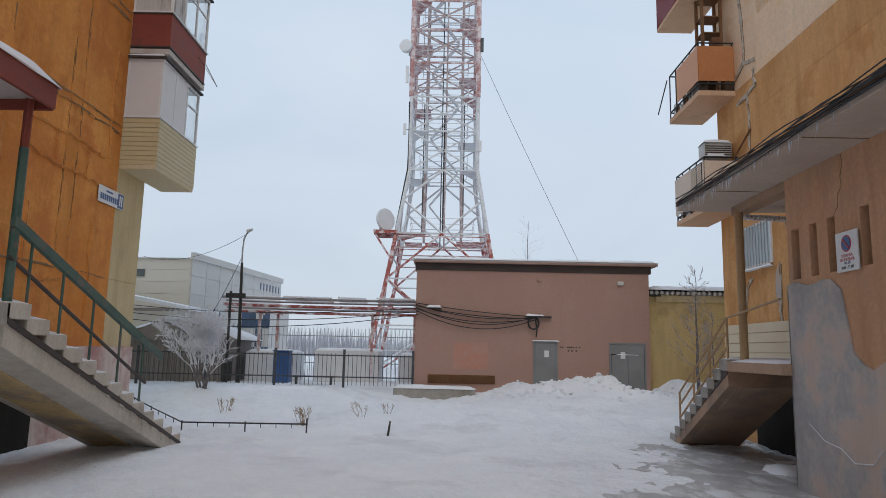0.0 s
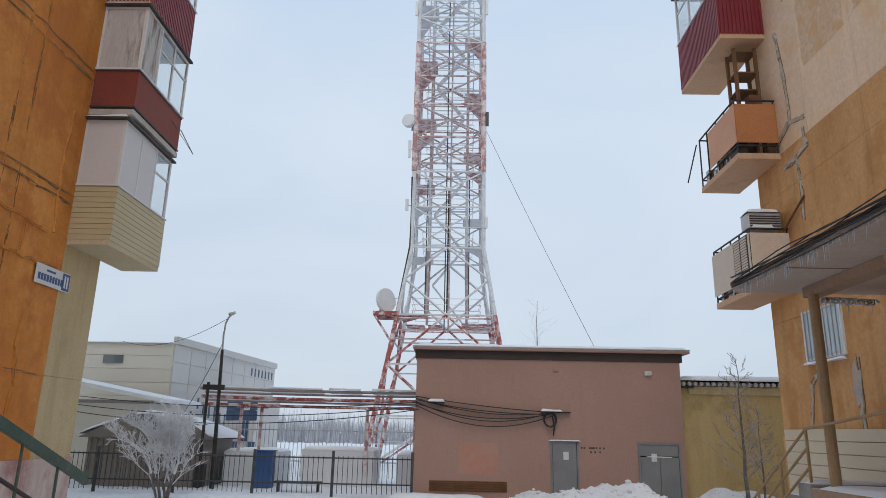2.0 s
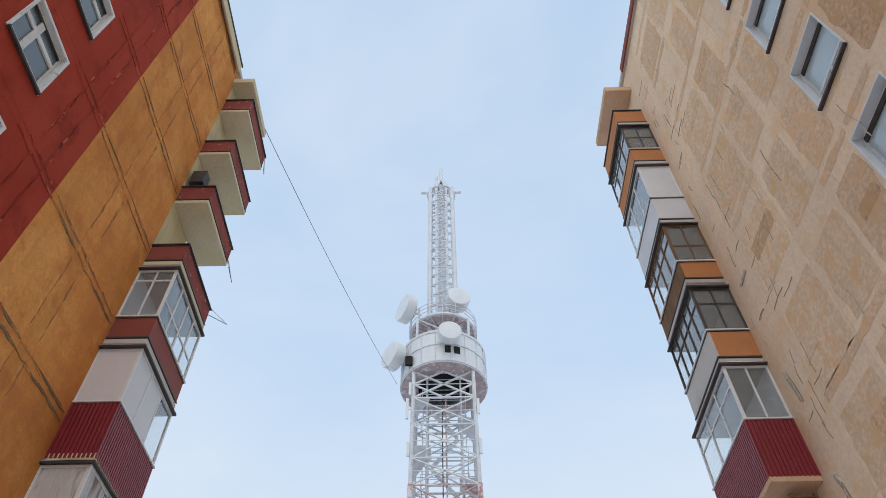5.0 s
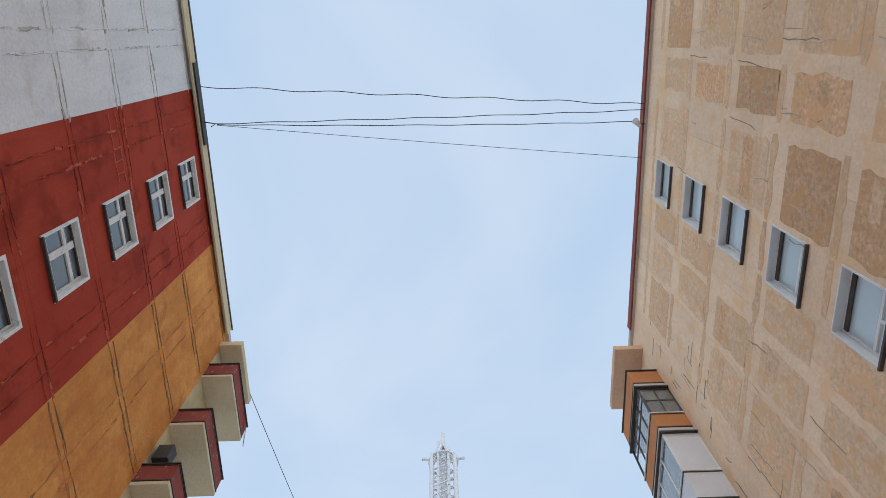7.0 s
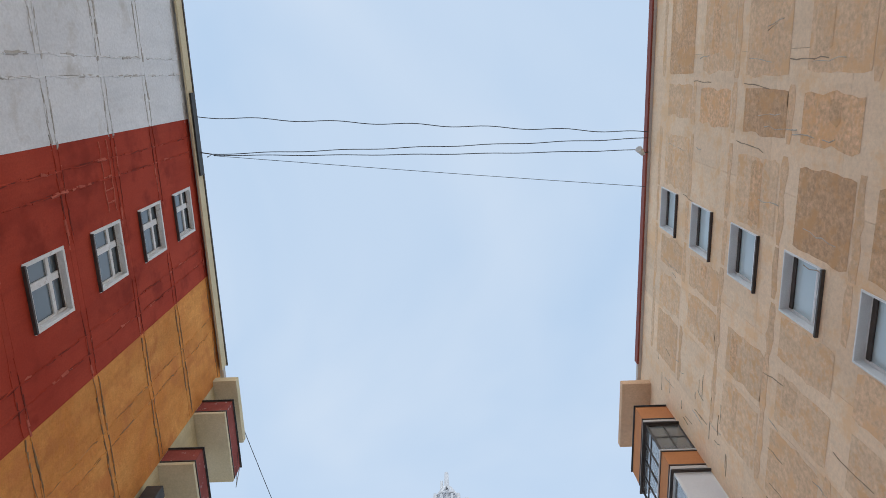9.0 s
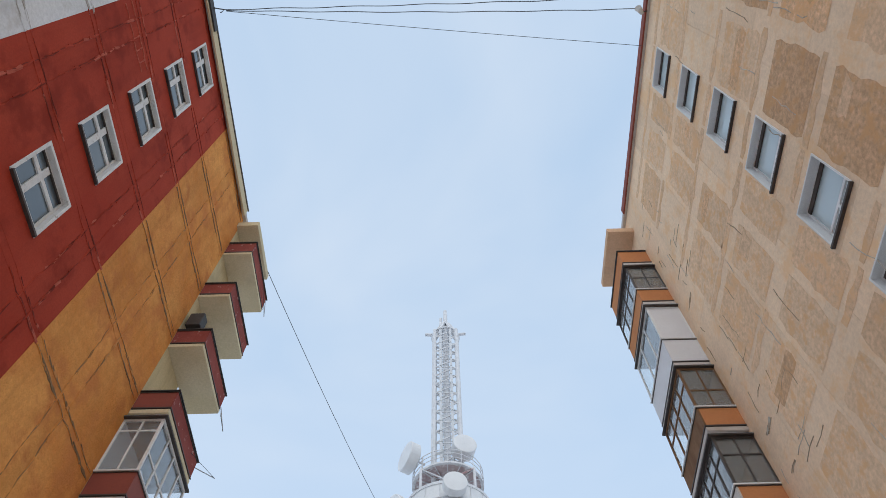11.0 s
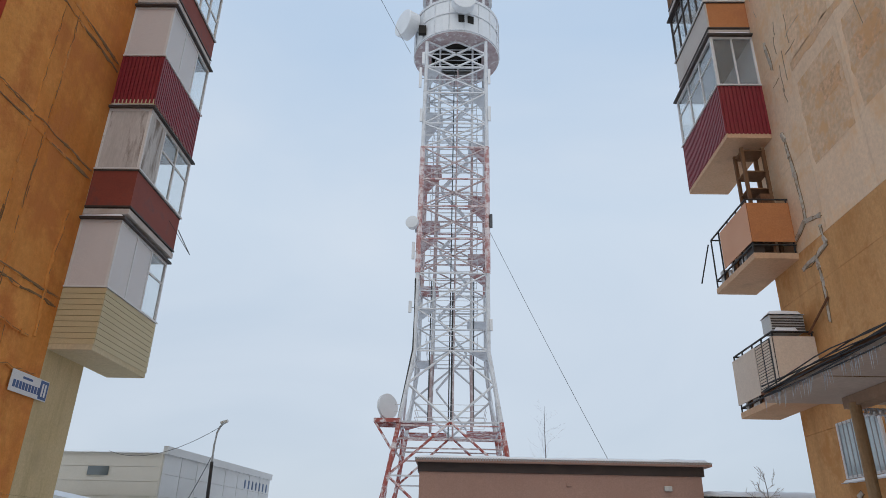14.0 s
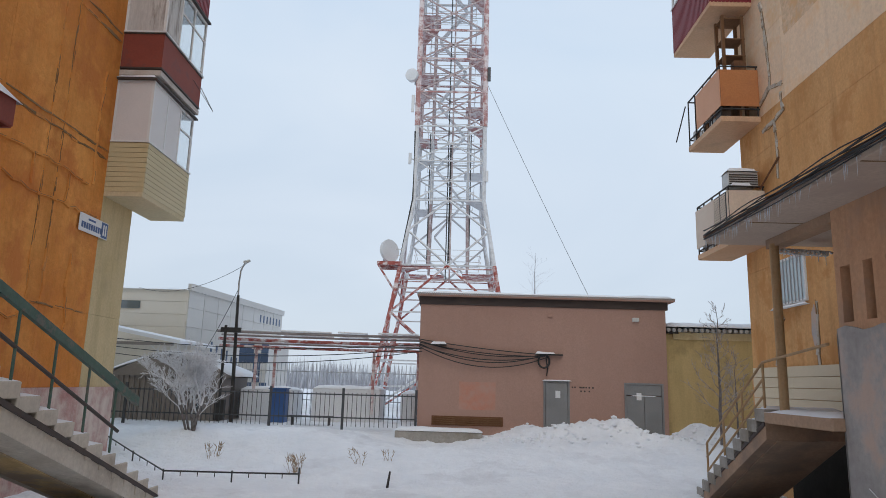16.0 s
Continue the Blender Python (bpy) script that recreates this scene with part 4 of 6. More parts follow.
b2 = railed_balcony(16.42, 18.52, 5.5, 6.8, "open balcony with pale sheets and a slatted section on black rails", [(17.3, 18.55, CREAMPAR, CREAMPAR), (16.45, 16.52, CREAMPAR)], 0.16, 6.42)
part("louvre_frame", boxed(6.422, 6.43, 16.55, 17.29, 5.8, 6.8), BLACKSTEEL, b2)
for i in range(16):
    for a in (16.6, 16.96):
        part("slat", boxed(6.408, 6.421, a, a + 0.29, 5.84 + 0.059 * i, 5.88 + 0.059 * i), CREAMPAR, b2)
b3 = railed_balcony(16.38, 18.63, 8.48, 9.8, "open balcony with orange sheets hung on black rails", [(16.38, 17.95, PEACHPAR, ORANGEPAR)], 0.25, 6.34)
part("leaning_rod", tubed((6.32, 18.68, 9.82), (6.12, 18.93, 8.87), 0.018, sides=6), BLACKSTEEL, b3)
ac = thing("outdoor_unit", (6.9, 16.75, 6.93), "off-white air-conditioner outdoor unit with snow on it", "air conditioner")
part("casing", boxed(6.5, 7.2, 16.55, 16.95, 6.94, 7.3, bevel=0.02), ACWHITE, ac)
for i in range(5):
    part("fin", boxed(6.52, 7.18, 16.535, 16.548, 6.98 + 0.055 * i, 7.005 + 0.055 * i), DARKBROWN, ac)
part("snow_drift", snow_cap(6.5, 7.0, 16.42, 16.56, 6.92, 0.28, seed=9, step=0.06), SNOW, ac, smooth=True)
part("snow_cap", snow_cap(6.48, 7.2, 16.5, 16.97, 7.3, 0.12, seed=2, step=0.07), SNOW, ac, smooth=True)
cup = thing("old_shelf", (6.9, 16.9, 9.7), "brown wooden shelf frame standing on the balcony", "shelf")
for x, y in ((6.62, 16.7), (7.1, 16.7), (6.62, 17.1), (7.1, 17.1)):
    part("upright", boxed(x - 0.035, x + 0.035, y - 0.035, y + 0.035, 8.5, 11.4), BROWNWOOD, cup)
for z in (9.9, 10.3, 10.75, 11.3):
    part("shelf_board", boxed(6.6, 7.14, 16.66, 17.14, z, z + 0.03), BROWNWOOD, cup)
part("stored_box", boxed(6.85, 7.1, 16.68, 16.9, 9.93, 10.2, bevel=0.01), RUST, cup)
brace = thing("steel_prop", (7.2, 15.9, 6.9), "thin rusty steel prop bolted to the wall", "prop")
part("bar", tubed((RX - 0.03, 15.6, 7.35), (RX - 0.1, 16.45, 6.85), 0.022, sides=6), RUST, brace)
balcony(RX, -1, RF, RY0, RY1 + 0.35, 11.55, 13.02, "balcony clad in wine-red profiled steel with white glazing", WINE, WINE, SLABPEACH, (0.09, True), None, (14.5, OLDFRAME, 0.98, WHITEFRAME, "ttt"), group=GR, over=0.0)
balcony(RX, -1, RF, RY0, RY1, 14.6, 15.62, "balcony with orange side, grey front and dark-framed glazing", ORANGEPAR, GREYPAR, SLABGREY, None, None, (17.12, DARKBROWN, 0.6, DARKBROWN, "ttttt"), group=GR)
balcony(RX, -1, RF, RY0, RY1, 17.35, 18.2, "balcony with orange side, slatted brown front and wooden glazing", ORANGEPAR, BROWNWOOD, SLABGREY, None, None, (19.8, BROWNWOOD, 0.4, BROWNWOOD, "tttt"), group=GR)
balcony(RX, -1, RF, RY0, RY1, 19.95, 21.2, "balcony fully clad in white sheets with white glazing", WHITEPAR, WHITEPAR, SLABGREY, None, None, (22.95, WHITEPAR, 0, WHITEFRAME, "ggg"), group=GR)
balcony(RX, -1, RF, RY0, RY1, 23.15, 24.05, "balcony with orange parapet and dark-framed glazing", ORANGEPAR, ORANGEPAR, SLABGREY, None, None, (25.55, DARKBROWN, 0.5, DARKBROWN, "tttt"), group=GR)
balcony(RX, -1, RF, RY0, RY1, 25.75, 26.75, "open top balcony with orange parapet", ORANGEPAR, ORANGEPAR, SLABGREY, group=GR)
cano = thing("balcony_canopy", (RX, 17.5, 28.4), "peach concrete canopy slab over the top balcony", "canopy")
part("slab", boxed(6.26, RX, 16.48, 18.96, 28.36, 28.66, bevel=0.015), SLABPEACH, cano)


# ---- entrance stairs, landings and canopies ----
def flight(at, label, x0, x1, y_low, y_top, z_top, steps, soff, side, thick):
    """A concrete flight that climbs towards smaller y; each step is a piece."""
    st = thing("entrance_stairs", at, label, "stairs")
    run, rise = (y_low - y_top) / steps, z_top / steps
    bm = bmesh.new()
    prism(bm, [(y_low + 0.02, -0.12), (y_low + 0.02, 0.02), (y_top, z_top - rise), (y_top - 0.02, z_top - rise - thick), (y_low - 0.55 * thick / rise * run, -0.12)], "x", x0 + 0.02, x1 - 0.02)
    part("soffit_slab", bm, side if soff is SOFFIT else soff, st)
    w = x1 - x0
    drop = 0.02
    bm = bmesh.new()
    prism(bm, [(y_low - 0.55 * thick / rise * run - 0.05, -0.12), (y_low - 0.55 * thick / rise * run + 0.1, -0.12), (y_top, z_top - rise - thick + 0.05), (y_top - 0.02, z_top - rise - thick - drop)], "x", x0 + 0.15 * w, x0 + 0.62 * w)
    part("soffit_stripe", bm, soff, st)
    bm = bmesh.new()
    prism(bm, [(y_low + 0.02, -0.05), (y_low + 0.02, 0.02), (y_top, z_top - rise), (y_top, z_top - rise - 0.08)], "x", x0 + 0.005, x1 + 0.012)
    part("stringer", bm, FASCIA, st)
    for i in range(steps):
        ya = y_low - run * i
        part("step", boxed(x0, x1, ya - run - 0.03, ya + 0.02, rise * i - 0.02, rise * (i + 1), bevel=0.015), side, st)
        part("snow_on_step", snow_cap(x0 + 0.03, x1 - 0.03, ya - run + 0.0, ya + 0.01, rise * (i + 1) + 0.004, 0.05, seed=i, step=0.12), SNOW, st, smooth=True)
    return st


stair_l = flight((-6, 11, 0), "concrete entrance stairs with snowy treads and ochre underside", -6.75, -5.3, 14.2, 8.3, 2.46, 13, SOFFIT, STAIRCON, 0.36)
land_l = thing("landing", (-6.5, 6.5, 0), "concrete entrance landing at the top of the stairs", "landing")
part("slab", boxed(LX + 0.05, -5.3, 4.2, 8.33, 2.17, 2.44), CONCRETE, land_l)
part("support_wall", boxed(LX + 0.05, -6.9, 4.3, 8.0, -0.2, 2.17), SOFFIT, land_l)
rail = thing("handrail", (-5.35, 10.5, 0), "green painted steel handrail on the concrete stairs", "handrail")
lo, hi = Vector((-5.37, 13.1, 1.74)), Vector((-5.37, 8.3, 3.48))
bm = bmesh.new()
dirv = (hi - lo).normalized()
quad_box(bm, [lo + Vector(o) for o in ((-0.035, 0, -0.07), (0.035, 0, -0.07), (0.035, 0, 0.07), (-0.035, 0, 0.07))] + [hi + Vector(o) for o in ((-0.035, 0, -0.07), (0.035, 0, -0.07), (0.035, 0, 0.07), (-0.035, 0, 0.07))])
bmesh.ops.recalc_face_normals(bm, faces=bm.faces[:])
part("top_rail", bm, GREENPAINT, rail)
part("lower_rail", tubed((-5.37, 12.5, 1.28), (-5.37, 8.3, 3.02), 0.028, sides=8), DARKBROWN, rail)
for yy in (12.3, 11.4, 10.45, 9.55, 8.75):
    zt_ = 1.74 + (13.1 - yy) * (3.48 - 1.74) / 4.8
    zb_ = max(0.0, (14.2 - yy) * 2.46 / 5.9)
    part("baluster", tubed((-5.37, yy, zb_ - 0.02), (-5.37, yy, zt_), 0.02, sides=8), GREENPAINT, rail)
canl = thing("entrance_canopy", (-6.4, 6.5, 4.7), "maroon sheet entrance canopy with snow on top", "canopy")
part("roof_slab", boxed(LX, -5.2, 3.5, 8.55, 5.16, 5.25), SLABGREY, canl)
part("fascia", boxed(-5.2, -5.14, 3.5, 8.55, 5.02, 5.36, bevel=0.01), PARRED, canl, "maroon metal fascia")
part("fascia", boxed(LX, -5.2, 8.55, 8.61, 5.02, 5.36, bevel=0.01), PARRED, canl, "maroon metal fascia")
part("snow_cap", snow_cap(LX, -5.12, 3.5, 8.62, 5.33, 0.36, seed=3), SNOW, canl, "thick rounded snow", smooth=True)
part("post", tubed((-5.4, 8.4, 4.45), (-5.4, 8.4, 5.1), 0.055, sides=10), PARRED, canl)
part("post", tubed((-5.4, 8.4, 2.42), (-5.4, 8.4, 4.45), 0.058, sides=10), GREENPAINT, canl, "green painted post")

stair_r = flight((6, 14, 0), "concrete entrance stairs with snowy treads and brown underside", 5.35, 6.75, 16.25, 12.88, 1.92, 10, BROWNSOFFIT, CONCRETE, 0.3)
land_r = thing("landing", (6.2, 11.3, 0), "concrete entrance landing with snow on its edge", "landing")
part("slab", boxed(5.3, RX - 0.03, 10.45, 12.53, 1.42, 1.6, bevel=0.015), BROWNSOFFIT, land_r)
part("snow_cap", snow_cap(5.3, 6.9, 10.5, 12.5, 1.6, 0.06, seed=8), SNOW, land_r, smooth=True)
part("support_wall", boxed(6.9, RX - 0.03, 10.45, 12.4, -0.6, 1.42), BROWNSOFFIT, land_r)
rail = thing("handrail", (5.4, 14, 0), "ochre painted steel handrail with lower rails", "handrail")
for dz in (0.0, -0.27, -0.55):
    part("rail", tubed((5.42, 15.75, 1.12 + dz), (5.42, 12.96, 2.7 + dz), 0.022, sides=8), OCHREPAINT, rail)
part("rail", tubed((5.42, 12.96, 2.7), (5.42, 10.85, 2.9), 0.022, sides=8), OCHREPAINT, rail)
for yy in (15.72, 14.8, 13.88, 12.96):
    zz = 1.12 + (15.75 - yy) * 0.566
    part("baluster", tubed((5.42, yy, max(0.05, (16.25 - yy) * 0.57)), (5.42, yy, zz), 0.022, sides=8), OCHREPAINT, rail)

porch = thing("porch_wall", (5.7, 4, 0), "porch side wall, peach render above patched grey cement, with slots", "wall")
slots = [(10.2, 0.24), (9.68, 0.21), (9.2, 0.2), (8.42, 0.2), (7.6, 0.22), (6.8, 0.22)]
bm = bmesh.new()
box(bm, 5.5, 5.75, -8, 10.45, 2.72, 2.9)
box(bm, 5.5, 5.75, -8, 10.45, 3.68, 4.518)
edges_ = [10.45]
for c, w in slots:
    edges_ += [c + w / 2, c - w / 2]
edges_.append(-8)
for a, b in zip(edges_[::2], edges_[1::2]):
    if a > b:
        box(bm, 5.5, 5.75, b, a, 2.9, 3.68)
part("upper_wall", bm, PORCHPINK, porch)


def cement_coat(y0, y1, seed):
    """A trowelled cement coat with a ragged top."""
    bm = bmesh.new()
    n = 90
    top, bot = [], []
    for i in range(n + 1):
        y = y1 + (y0 - y1) * i / n
        base = 2.82 if y > 9.2 else (2.82 - 1.2 * (1 - smooth_step(8.75, 9.15, y + 0.12 * noise.noise((y * 6, 3.0, 1.0)))))
        z = base + 0.17 * noise.noise((y * 2.3, seed, 0)) + 0.05 * noise.noise((y * 9, seed, 2))
        top.append((y, z))
    for (ya, za), (yb, zb) in zip(top, top[1:]):
        quad_box(bm, [(5.47, yb, -0.6), (5.5, yb, -0.6), (5.5, ya, -0.6), (5.47, ya, -0.6), (5.47, yb, zb), (5.5, yb, zb), (5.5, ya, za), (5.47, ya, za)])
    return bm


part("lower_wall", boxed(5.5, 5.75, -8, 10.45, -0.6, 2.72), PORCHPINK, porch)
part("cement_coat", cement_coat(-8, 10.47, 1.0), CEMENT, porch, "patched grey cement coat")
part("end_cement", boxed(5.47, 5.78, 10.45, 10.48, -0.6, 2.75), CEMENT, porch)
part("slot_backing", boxed(6.2, 6.25, -8, 10.3, 2.7, 3.9), PORCHPINK, porch)
canr = thing("entrance_canopy", (6, 4, 4.5), "long concrete entrance canopy with icicles and cables along its edge", "canopy")
part("slab", boxed(4.62, RX - 0.02, -8, 12.95, 4.52, 4.66, bevel=0.012), SLABPALE, canr)
part("edge_trim", boxed(4.59, 4.62, -8, 12.95, 4.63, 4.68), RUST, canr, "dark roofing felt edge")
part("beam", boxed(5.5, 5.75, 10.46, 12.5, 4.36, 4.515), BROWNSOFFIT, canr)
part("snow_cap", snow_cap(4.6, RX - 0.1, -8, 12.95, 4.665, 0.05, seed=5, step=0.3), SNOW, canr, smooth=True)
for yy in np.arange(2.2, 12.9, 3.0):
    part("slab_joint", boxed(4.63, 5.5, float(yy), float(yy) + 0.02, 4.512, 4.519), JOINT, canr)
rr = random.Random(11)
for i in range(95):
    yy = 12.9 - abs(rr.gauss(0, 1)) * 3.6
    ln = rr.uniform(0.04, 0.24)
    part("icicle", tubed((4.6 + rr.uniform(-0.015, 0.03), yy, 4.57), (4.6, yy + rr.uniform(-0.01, 0.01), 4.57 - ln), rr.uniform(0.004, 0.008), 0.001, sides=5), ICEMAT, canr)
for i in range(9):
    pts = [(4.57 - 0.014 * (i % 3), y, 4.56 + 0.021 * i + 0.025 * math.sin(y * (1.1 + 0.2 * i) + i * 2)) for y in np.arange(-4, 12.9, 0.4)]
    cb = part("cable", polytube([(a, float(b), c) for a, b, c in pts], 0.009, 5), CABLE, canr)
col = thing("canopy_column", (5.5, 12.25, 1.6), "ochre painted steel column standing on the landing", "column")
part("shaft", tubed((5.52, 12.25, 1.58), (5.52, 12.25, 4.4), 0.075, sides=14), OCHREPAINT, col)

# dark sheets with lintels, added to paint the shaded voids under the stairs
for nm, x0, x1, y0, y1, z1 in (("cellar_void_shade", RX - 0.06, RX - 0.035, 8.5, 15.9, 1.3), ("cellar_void_shade", LX + 0.05, LX + 0.08, 4.3, 13.0, 1.2)):
    o = thing(nm, ((x0 + x1) / 2, (y0 + y1) / 2, 0), "dark sheet on the plinth painting the shaded cellar void under the stairs", "opening")
    part("leaf", boxed(x0, x1, y0, y1, -0.2, z1), DARKVOID, o)
    part("lintel", boxed(x0 - 0.02, x1 + 0.02, y0 - 0.1, y1 + 0.1, z1 + 0.002, z1 + 0.12), CONCRETE, o)


# ---- transformer building ----
SY = 23.9
sub = thing("transformer_building", (3, 27, 0.5), "low mauve-brown stucco transformer building with snowy flat roof", "building")
part("front_wall", prism(bmesh.new(), [(-1.0, 0.2), (3.12, 0.2), (3.12, 2.36), (3.98, 2.36), (3.98, 0.2), (5.77, 0.2), (5.77, 2.36), (7.05, 2.36), (7.05, 0.2), (7.2, 0.2), (7.2, 4.78), (-1.0, 4.78)], "y", SY, SY + 0.3), SUBWALL, sub)
part("side_wall", boxed(-1.0, -0.7, SY + 0.3, SY + 6, 0.2, 4.78), SUBWALL, sub)
part("side_wall", boxed(6.9, 7.2, SY + 0.3, SY + 6, 0.2, 4.78), SUBWALL, sub)
part("back_wall", boxed(-0.7, 6.9, SY + 5.7, SY + 6, 0.2, 4.78), SUBWALL, sub)
part("threshold", boxed(3.13, 3.97, SY + 0.002, SY + 0.3, 0.2, 0.615), CONCRETE, sub)
part("threshold", boxed(5.78, 7.04, SY + 0.002, SY + 0.3, 0.2, 0.615), CONCRETE, sub)
part("fascia", boxed(-1.05, 7.28, SY - 0.04, SY + 6.05, 4.78, 5.04, bevel=0.01), FASCIA, sub, "dark brown fascia band")
part("roof", boxed(-1.12, 7.48, SY - 0.2, SY + 6.2, 5.04, 5.14, bevel=0.015), SUBWALL, sub)
bm = bmesh.new()
for i in range(110):
    a = -1.12 + 8.6 * i / 110
    box(bm, a, a + 0.045, SY - 0.215, SY - 0.19, 5.09, 5.16)
part("drip_edge", bm, GALV, sub)
part("snow_cap", snow_cap(-1.14, 7.5, SY - 0.22, SY + 6.2, 5.15, 0.11, seed=21), SNOW, sub, "snow on the roof", smooth=True)
part("paint_patch", boxed(0.35, 1.55, SY - 0.006, SY - 0.002, 1.35, 2.25), SALMON, sub, "faded salmon painted patch")


def steel_door(x0, x1, z0, z1, leaves, label):
    d = thing("steel_door", ((x0 + x1) / 2, SY, z0), label, "door")
    bm = bmesh.new()
    box(bm, x0, x0 + 0.06, SY - 0.035, SY + 0.1, z0, z1)
    box(bm, x1 - 0.06, x1, SY - 0.035, SY + 0.1, z0, z1)
    box(bm, x0 + 0.06, x1 - 0.06, SY - 0.035, SY + 0.1, z1 - 0.06, z1)
    part("door_frame", bm, GREYDOOR, d)
    a, b = x0 + 0.065, x1 - 0.065
    top = z1 - 0.065 if leaves == 1 else z1 - 0.42
    if leaves == 2:
        part("top_panel", boxed(a, b, SY - 0.01, SY + 0.04, top + 0.03, z1 - 0.065), GREYDOOR, d)
        part("snow_ledge", snow_cap(a + 0.15, b - 0.2, SY - 0.05, SY - 0.005, top, 0.035, step=0.05), SNOW, d, smooth=True)
    w = (b - a) / leaves
    for i in range(leaves):
        lf = part("door_leaf", boxed(a + w * i + 0.006, a + w * (i + 1) - 0.006, SY - 0.025, SY + 0.03, z0, top, bevel=0.006), GREYDOOR, d)
        hx = a + 0.09 if leaves == 1 else a + w - 0.09 + 0.18 * i
        if i == 0:
            part("handle", boxed(hx - 0.012, hx + 0.012, SY - 0.07, SY - 0.025, z0 + 0.75, z0 + 0.88, bevel=0.004), BLACKSTEEL, lf)
        for zz in (z0 + 0.3, top - 0.3):
            hxx = b - 0.01 if leaves == 1 or i else a + 0.01
            part("hinge", tubed((hxx, SY - 0.04, zz), (hxx, SY - 0.04, zz + 0.12), 0.014, sides=8), GREYDOOR, lf)
    px = x0 + 0.37 if leaves == 1 else x0 + 0.37
    pl = part("warning_plate", boxed(px + 0.02, px + 0.18, SY - 0.036, SY - 0.028, z0 + 1.19, z0 + 1.42), SIGNWHITE, d, "white warning plate")
    bm = bmesh.new()
    prism(bm, [(px + 0.045, z0 + 1.25), (px + 0.155, z0 + 1.25), (px + 0.1, z0 + 1.36)], "y", SY - 0.041, SY - 0.0365)
    part("warning_triangle", bm, BLACKSTEEL, pl)
    part("bar", boxed(px + 0.05, px + 0.15, SY - 0.041, SY - 0.0365, z0 + 1.21, z0 + 1.23), BLACKSTEEL, pl)
    return d


steel_door(3.12, 3.98, 0.62, 2.36, 1, "single grey steel door with a warning plate, in a snowdrift")
steel_door(5.77, 7.05, 0.62, 2.36, 2, "double grey steel door with a warning plate, in a snowdrift")
snow_on("thin snow on the door hood", 3.06, 4.04, SY - 0.1, SY - 0.02, 2.36, 0.06, step=0.07)
lv = thing("louvre_vent", (0.6, SY, 0.9), "low rusty louvre vent in the stucco wall", "vent")
part("frame", boxed(-0.53, 1.81, SY - 0.02, SY - 0.003, 0.84, 1.14), RUST, lv)
for i in range(4):
    part("slat", boxed(-0.5, 1.78, SY - 0.05, SY - 0.02, 0.875 + 0.065 * i, 0.91 + 0.065 * i), BROWNWOOD, lv)
bx = thing("wall_lamp", (6.19, SY, 4.4), "small white wall lamp under the roof", "lamp")
part("housing", boxed(6.08, 6.3, SY - 0.09, SY - 0.003, 4.36, 4.5, bevel=0.02), ACWHITE, bx)
bx = thing("junction_box", (3.35, SY, 4.5), "small brown junction box on the wall", "box")
part("housing", boxed(3.27, 3.43, SY - 0.05, SY - 0.003, 4.44, 4.54, bevel=0.008), SUBWALL, bx)
for zz, rowx in ((2.14, (4.05, 4.13, 4.3, 4.36, 4.42, 4.5, 4.6, 4.72)), (2.02, (4.33, 4.45, 4.6))):
    for i, xx in enumerate(rowx):
        w = part("stencil_bar", boxed(xx, xx + 0.05, SY - 0.006, SY - 0.002, zz, zz + 0.05), DARKBROWN, sub)

# cables slung along the wall, with a coil and snow on the brackets
rr = random.Random(3)
for i in range(6):
    z0, z1, dr = 3.6 - 0.05 * i, 3.2 - 0.03 * (i % 3), (0.05, 0.22, 0.12, 0.42, 0.30, 0.50)[i]
    c = part("power_cable", polytube(sag((-1.0, SY - 0.08 - 0.02 * i, z0), (3.05 + 0.05 * i, SY - 0.12, z1), dr, 22), 0.017, 6), CABLE)
    tagged(c, "black power cable sagging along the stucco wall", "cable", "cables on the transformer building")
coil = thing("cable_coil", (3.1, SY - 0.1, 3.0), "coil of black cable hung on a bracket", "cable coil")
for k in range(3):
    pts = [(3.12 + (0.17 + 0.012 * k) * math.cos(a), SY - 0.1 - 0.02 * k, 2.98 + (0.2 + 0.012 * k) * math.sin(a)) for a in np.linspace(0, 2 * math.pi, 20)]
    part("loop", polytube(pts, 0.022, 6), CABLE, coil)
part("hanger", polytube([(3.2, SY - 0.06, 3.1), (3.25, SY - 0.06, 2.75), (3.22, SY - 0.06, 2.5)], 0.022, 6), CABLE, coil)
part("bracket", boxed(2.85, 3.75, SY - 0.16, SY - 0.003, 3.18, 3.22), BLACKSTEEL, coil)
snow_on("lump of snow on the cable bracket", 2.85, 3.5, SY - 0.2, SY - 0.02, 3.225, 0.13, seed=2, step=0.07)
snow_on("lump of snow on the cable bracket", -0.62, -0.1, SY - 0.22, SY - 0.02, 3.45, 0.16, seed=4, step=0.07)
brk = thing("cable_bracket", (-0.4, SY, 3.4), "black cable bracket on the wall under snow", "bracket")
part("arm", boxed(-0.62, -0.1, SY - 0.2, SY - 0.003, 3.41, 3.445), BLACKSTEEL, brk)
for i, (za, zb) in enumerate(((3.6, 3.42), (3.35, 3.3), (3.15, 3.2))):
    c = part("overhead_cable", polytube(sag((-14.5, 26, za + 0.1), (-0.9, SY - 0.1, zb), 0.35 + 0.1 * i), 0.014, 5), CABLE)
    tagged(c, "black overhead cable running to the transformer building", "cable", "overhead cables")
curb = thing("concrete_block", (-0.2, 23.4, 0.4), "low concrete ledge under snow before the wall", "ledge")
part("block", boxed(-1.65, 1.1, 23.1, 23.85, 0.3, 0.68, bevel=0.02), CONCRETE, curb)
snow_on("snow on the concrete ledge", -1.67, 1.12, 23.08, 23.85, 0.69, 0.12, seed=6)
stp = thing("door_step", (6.4, 23.6, 0.5), "concrete step at the double door", "step")
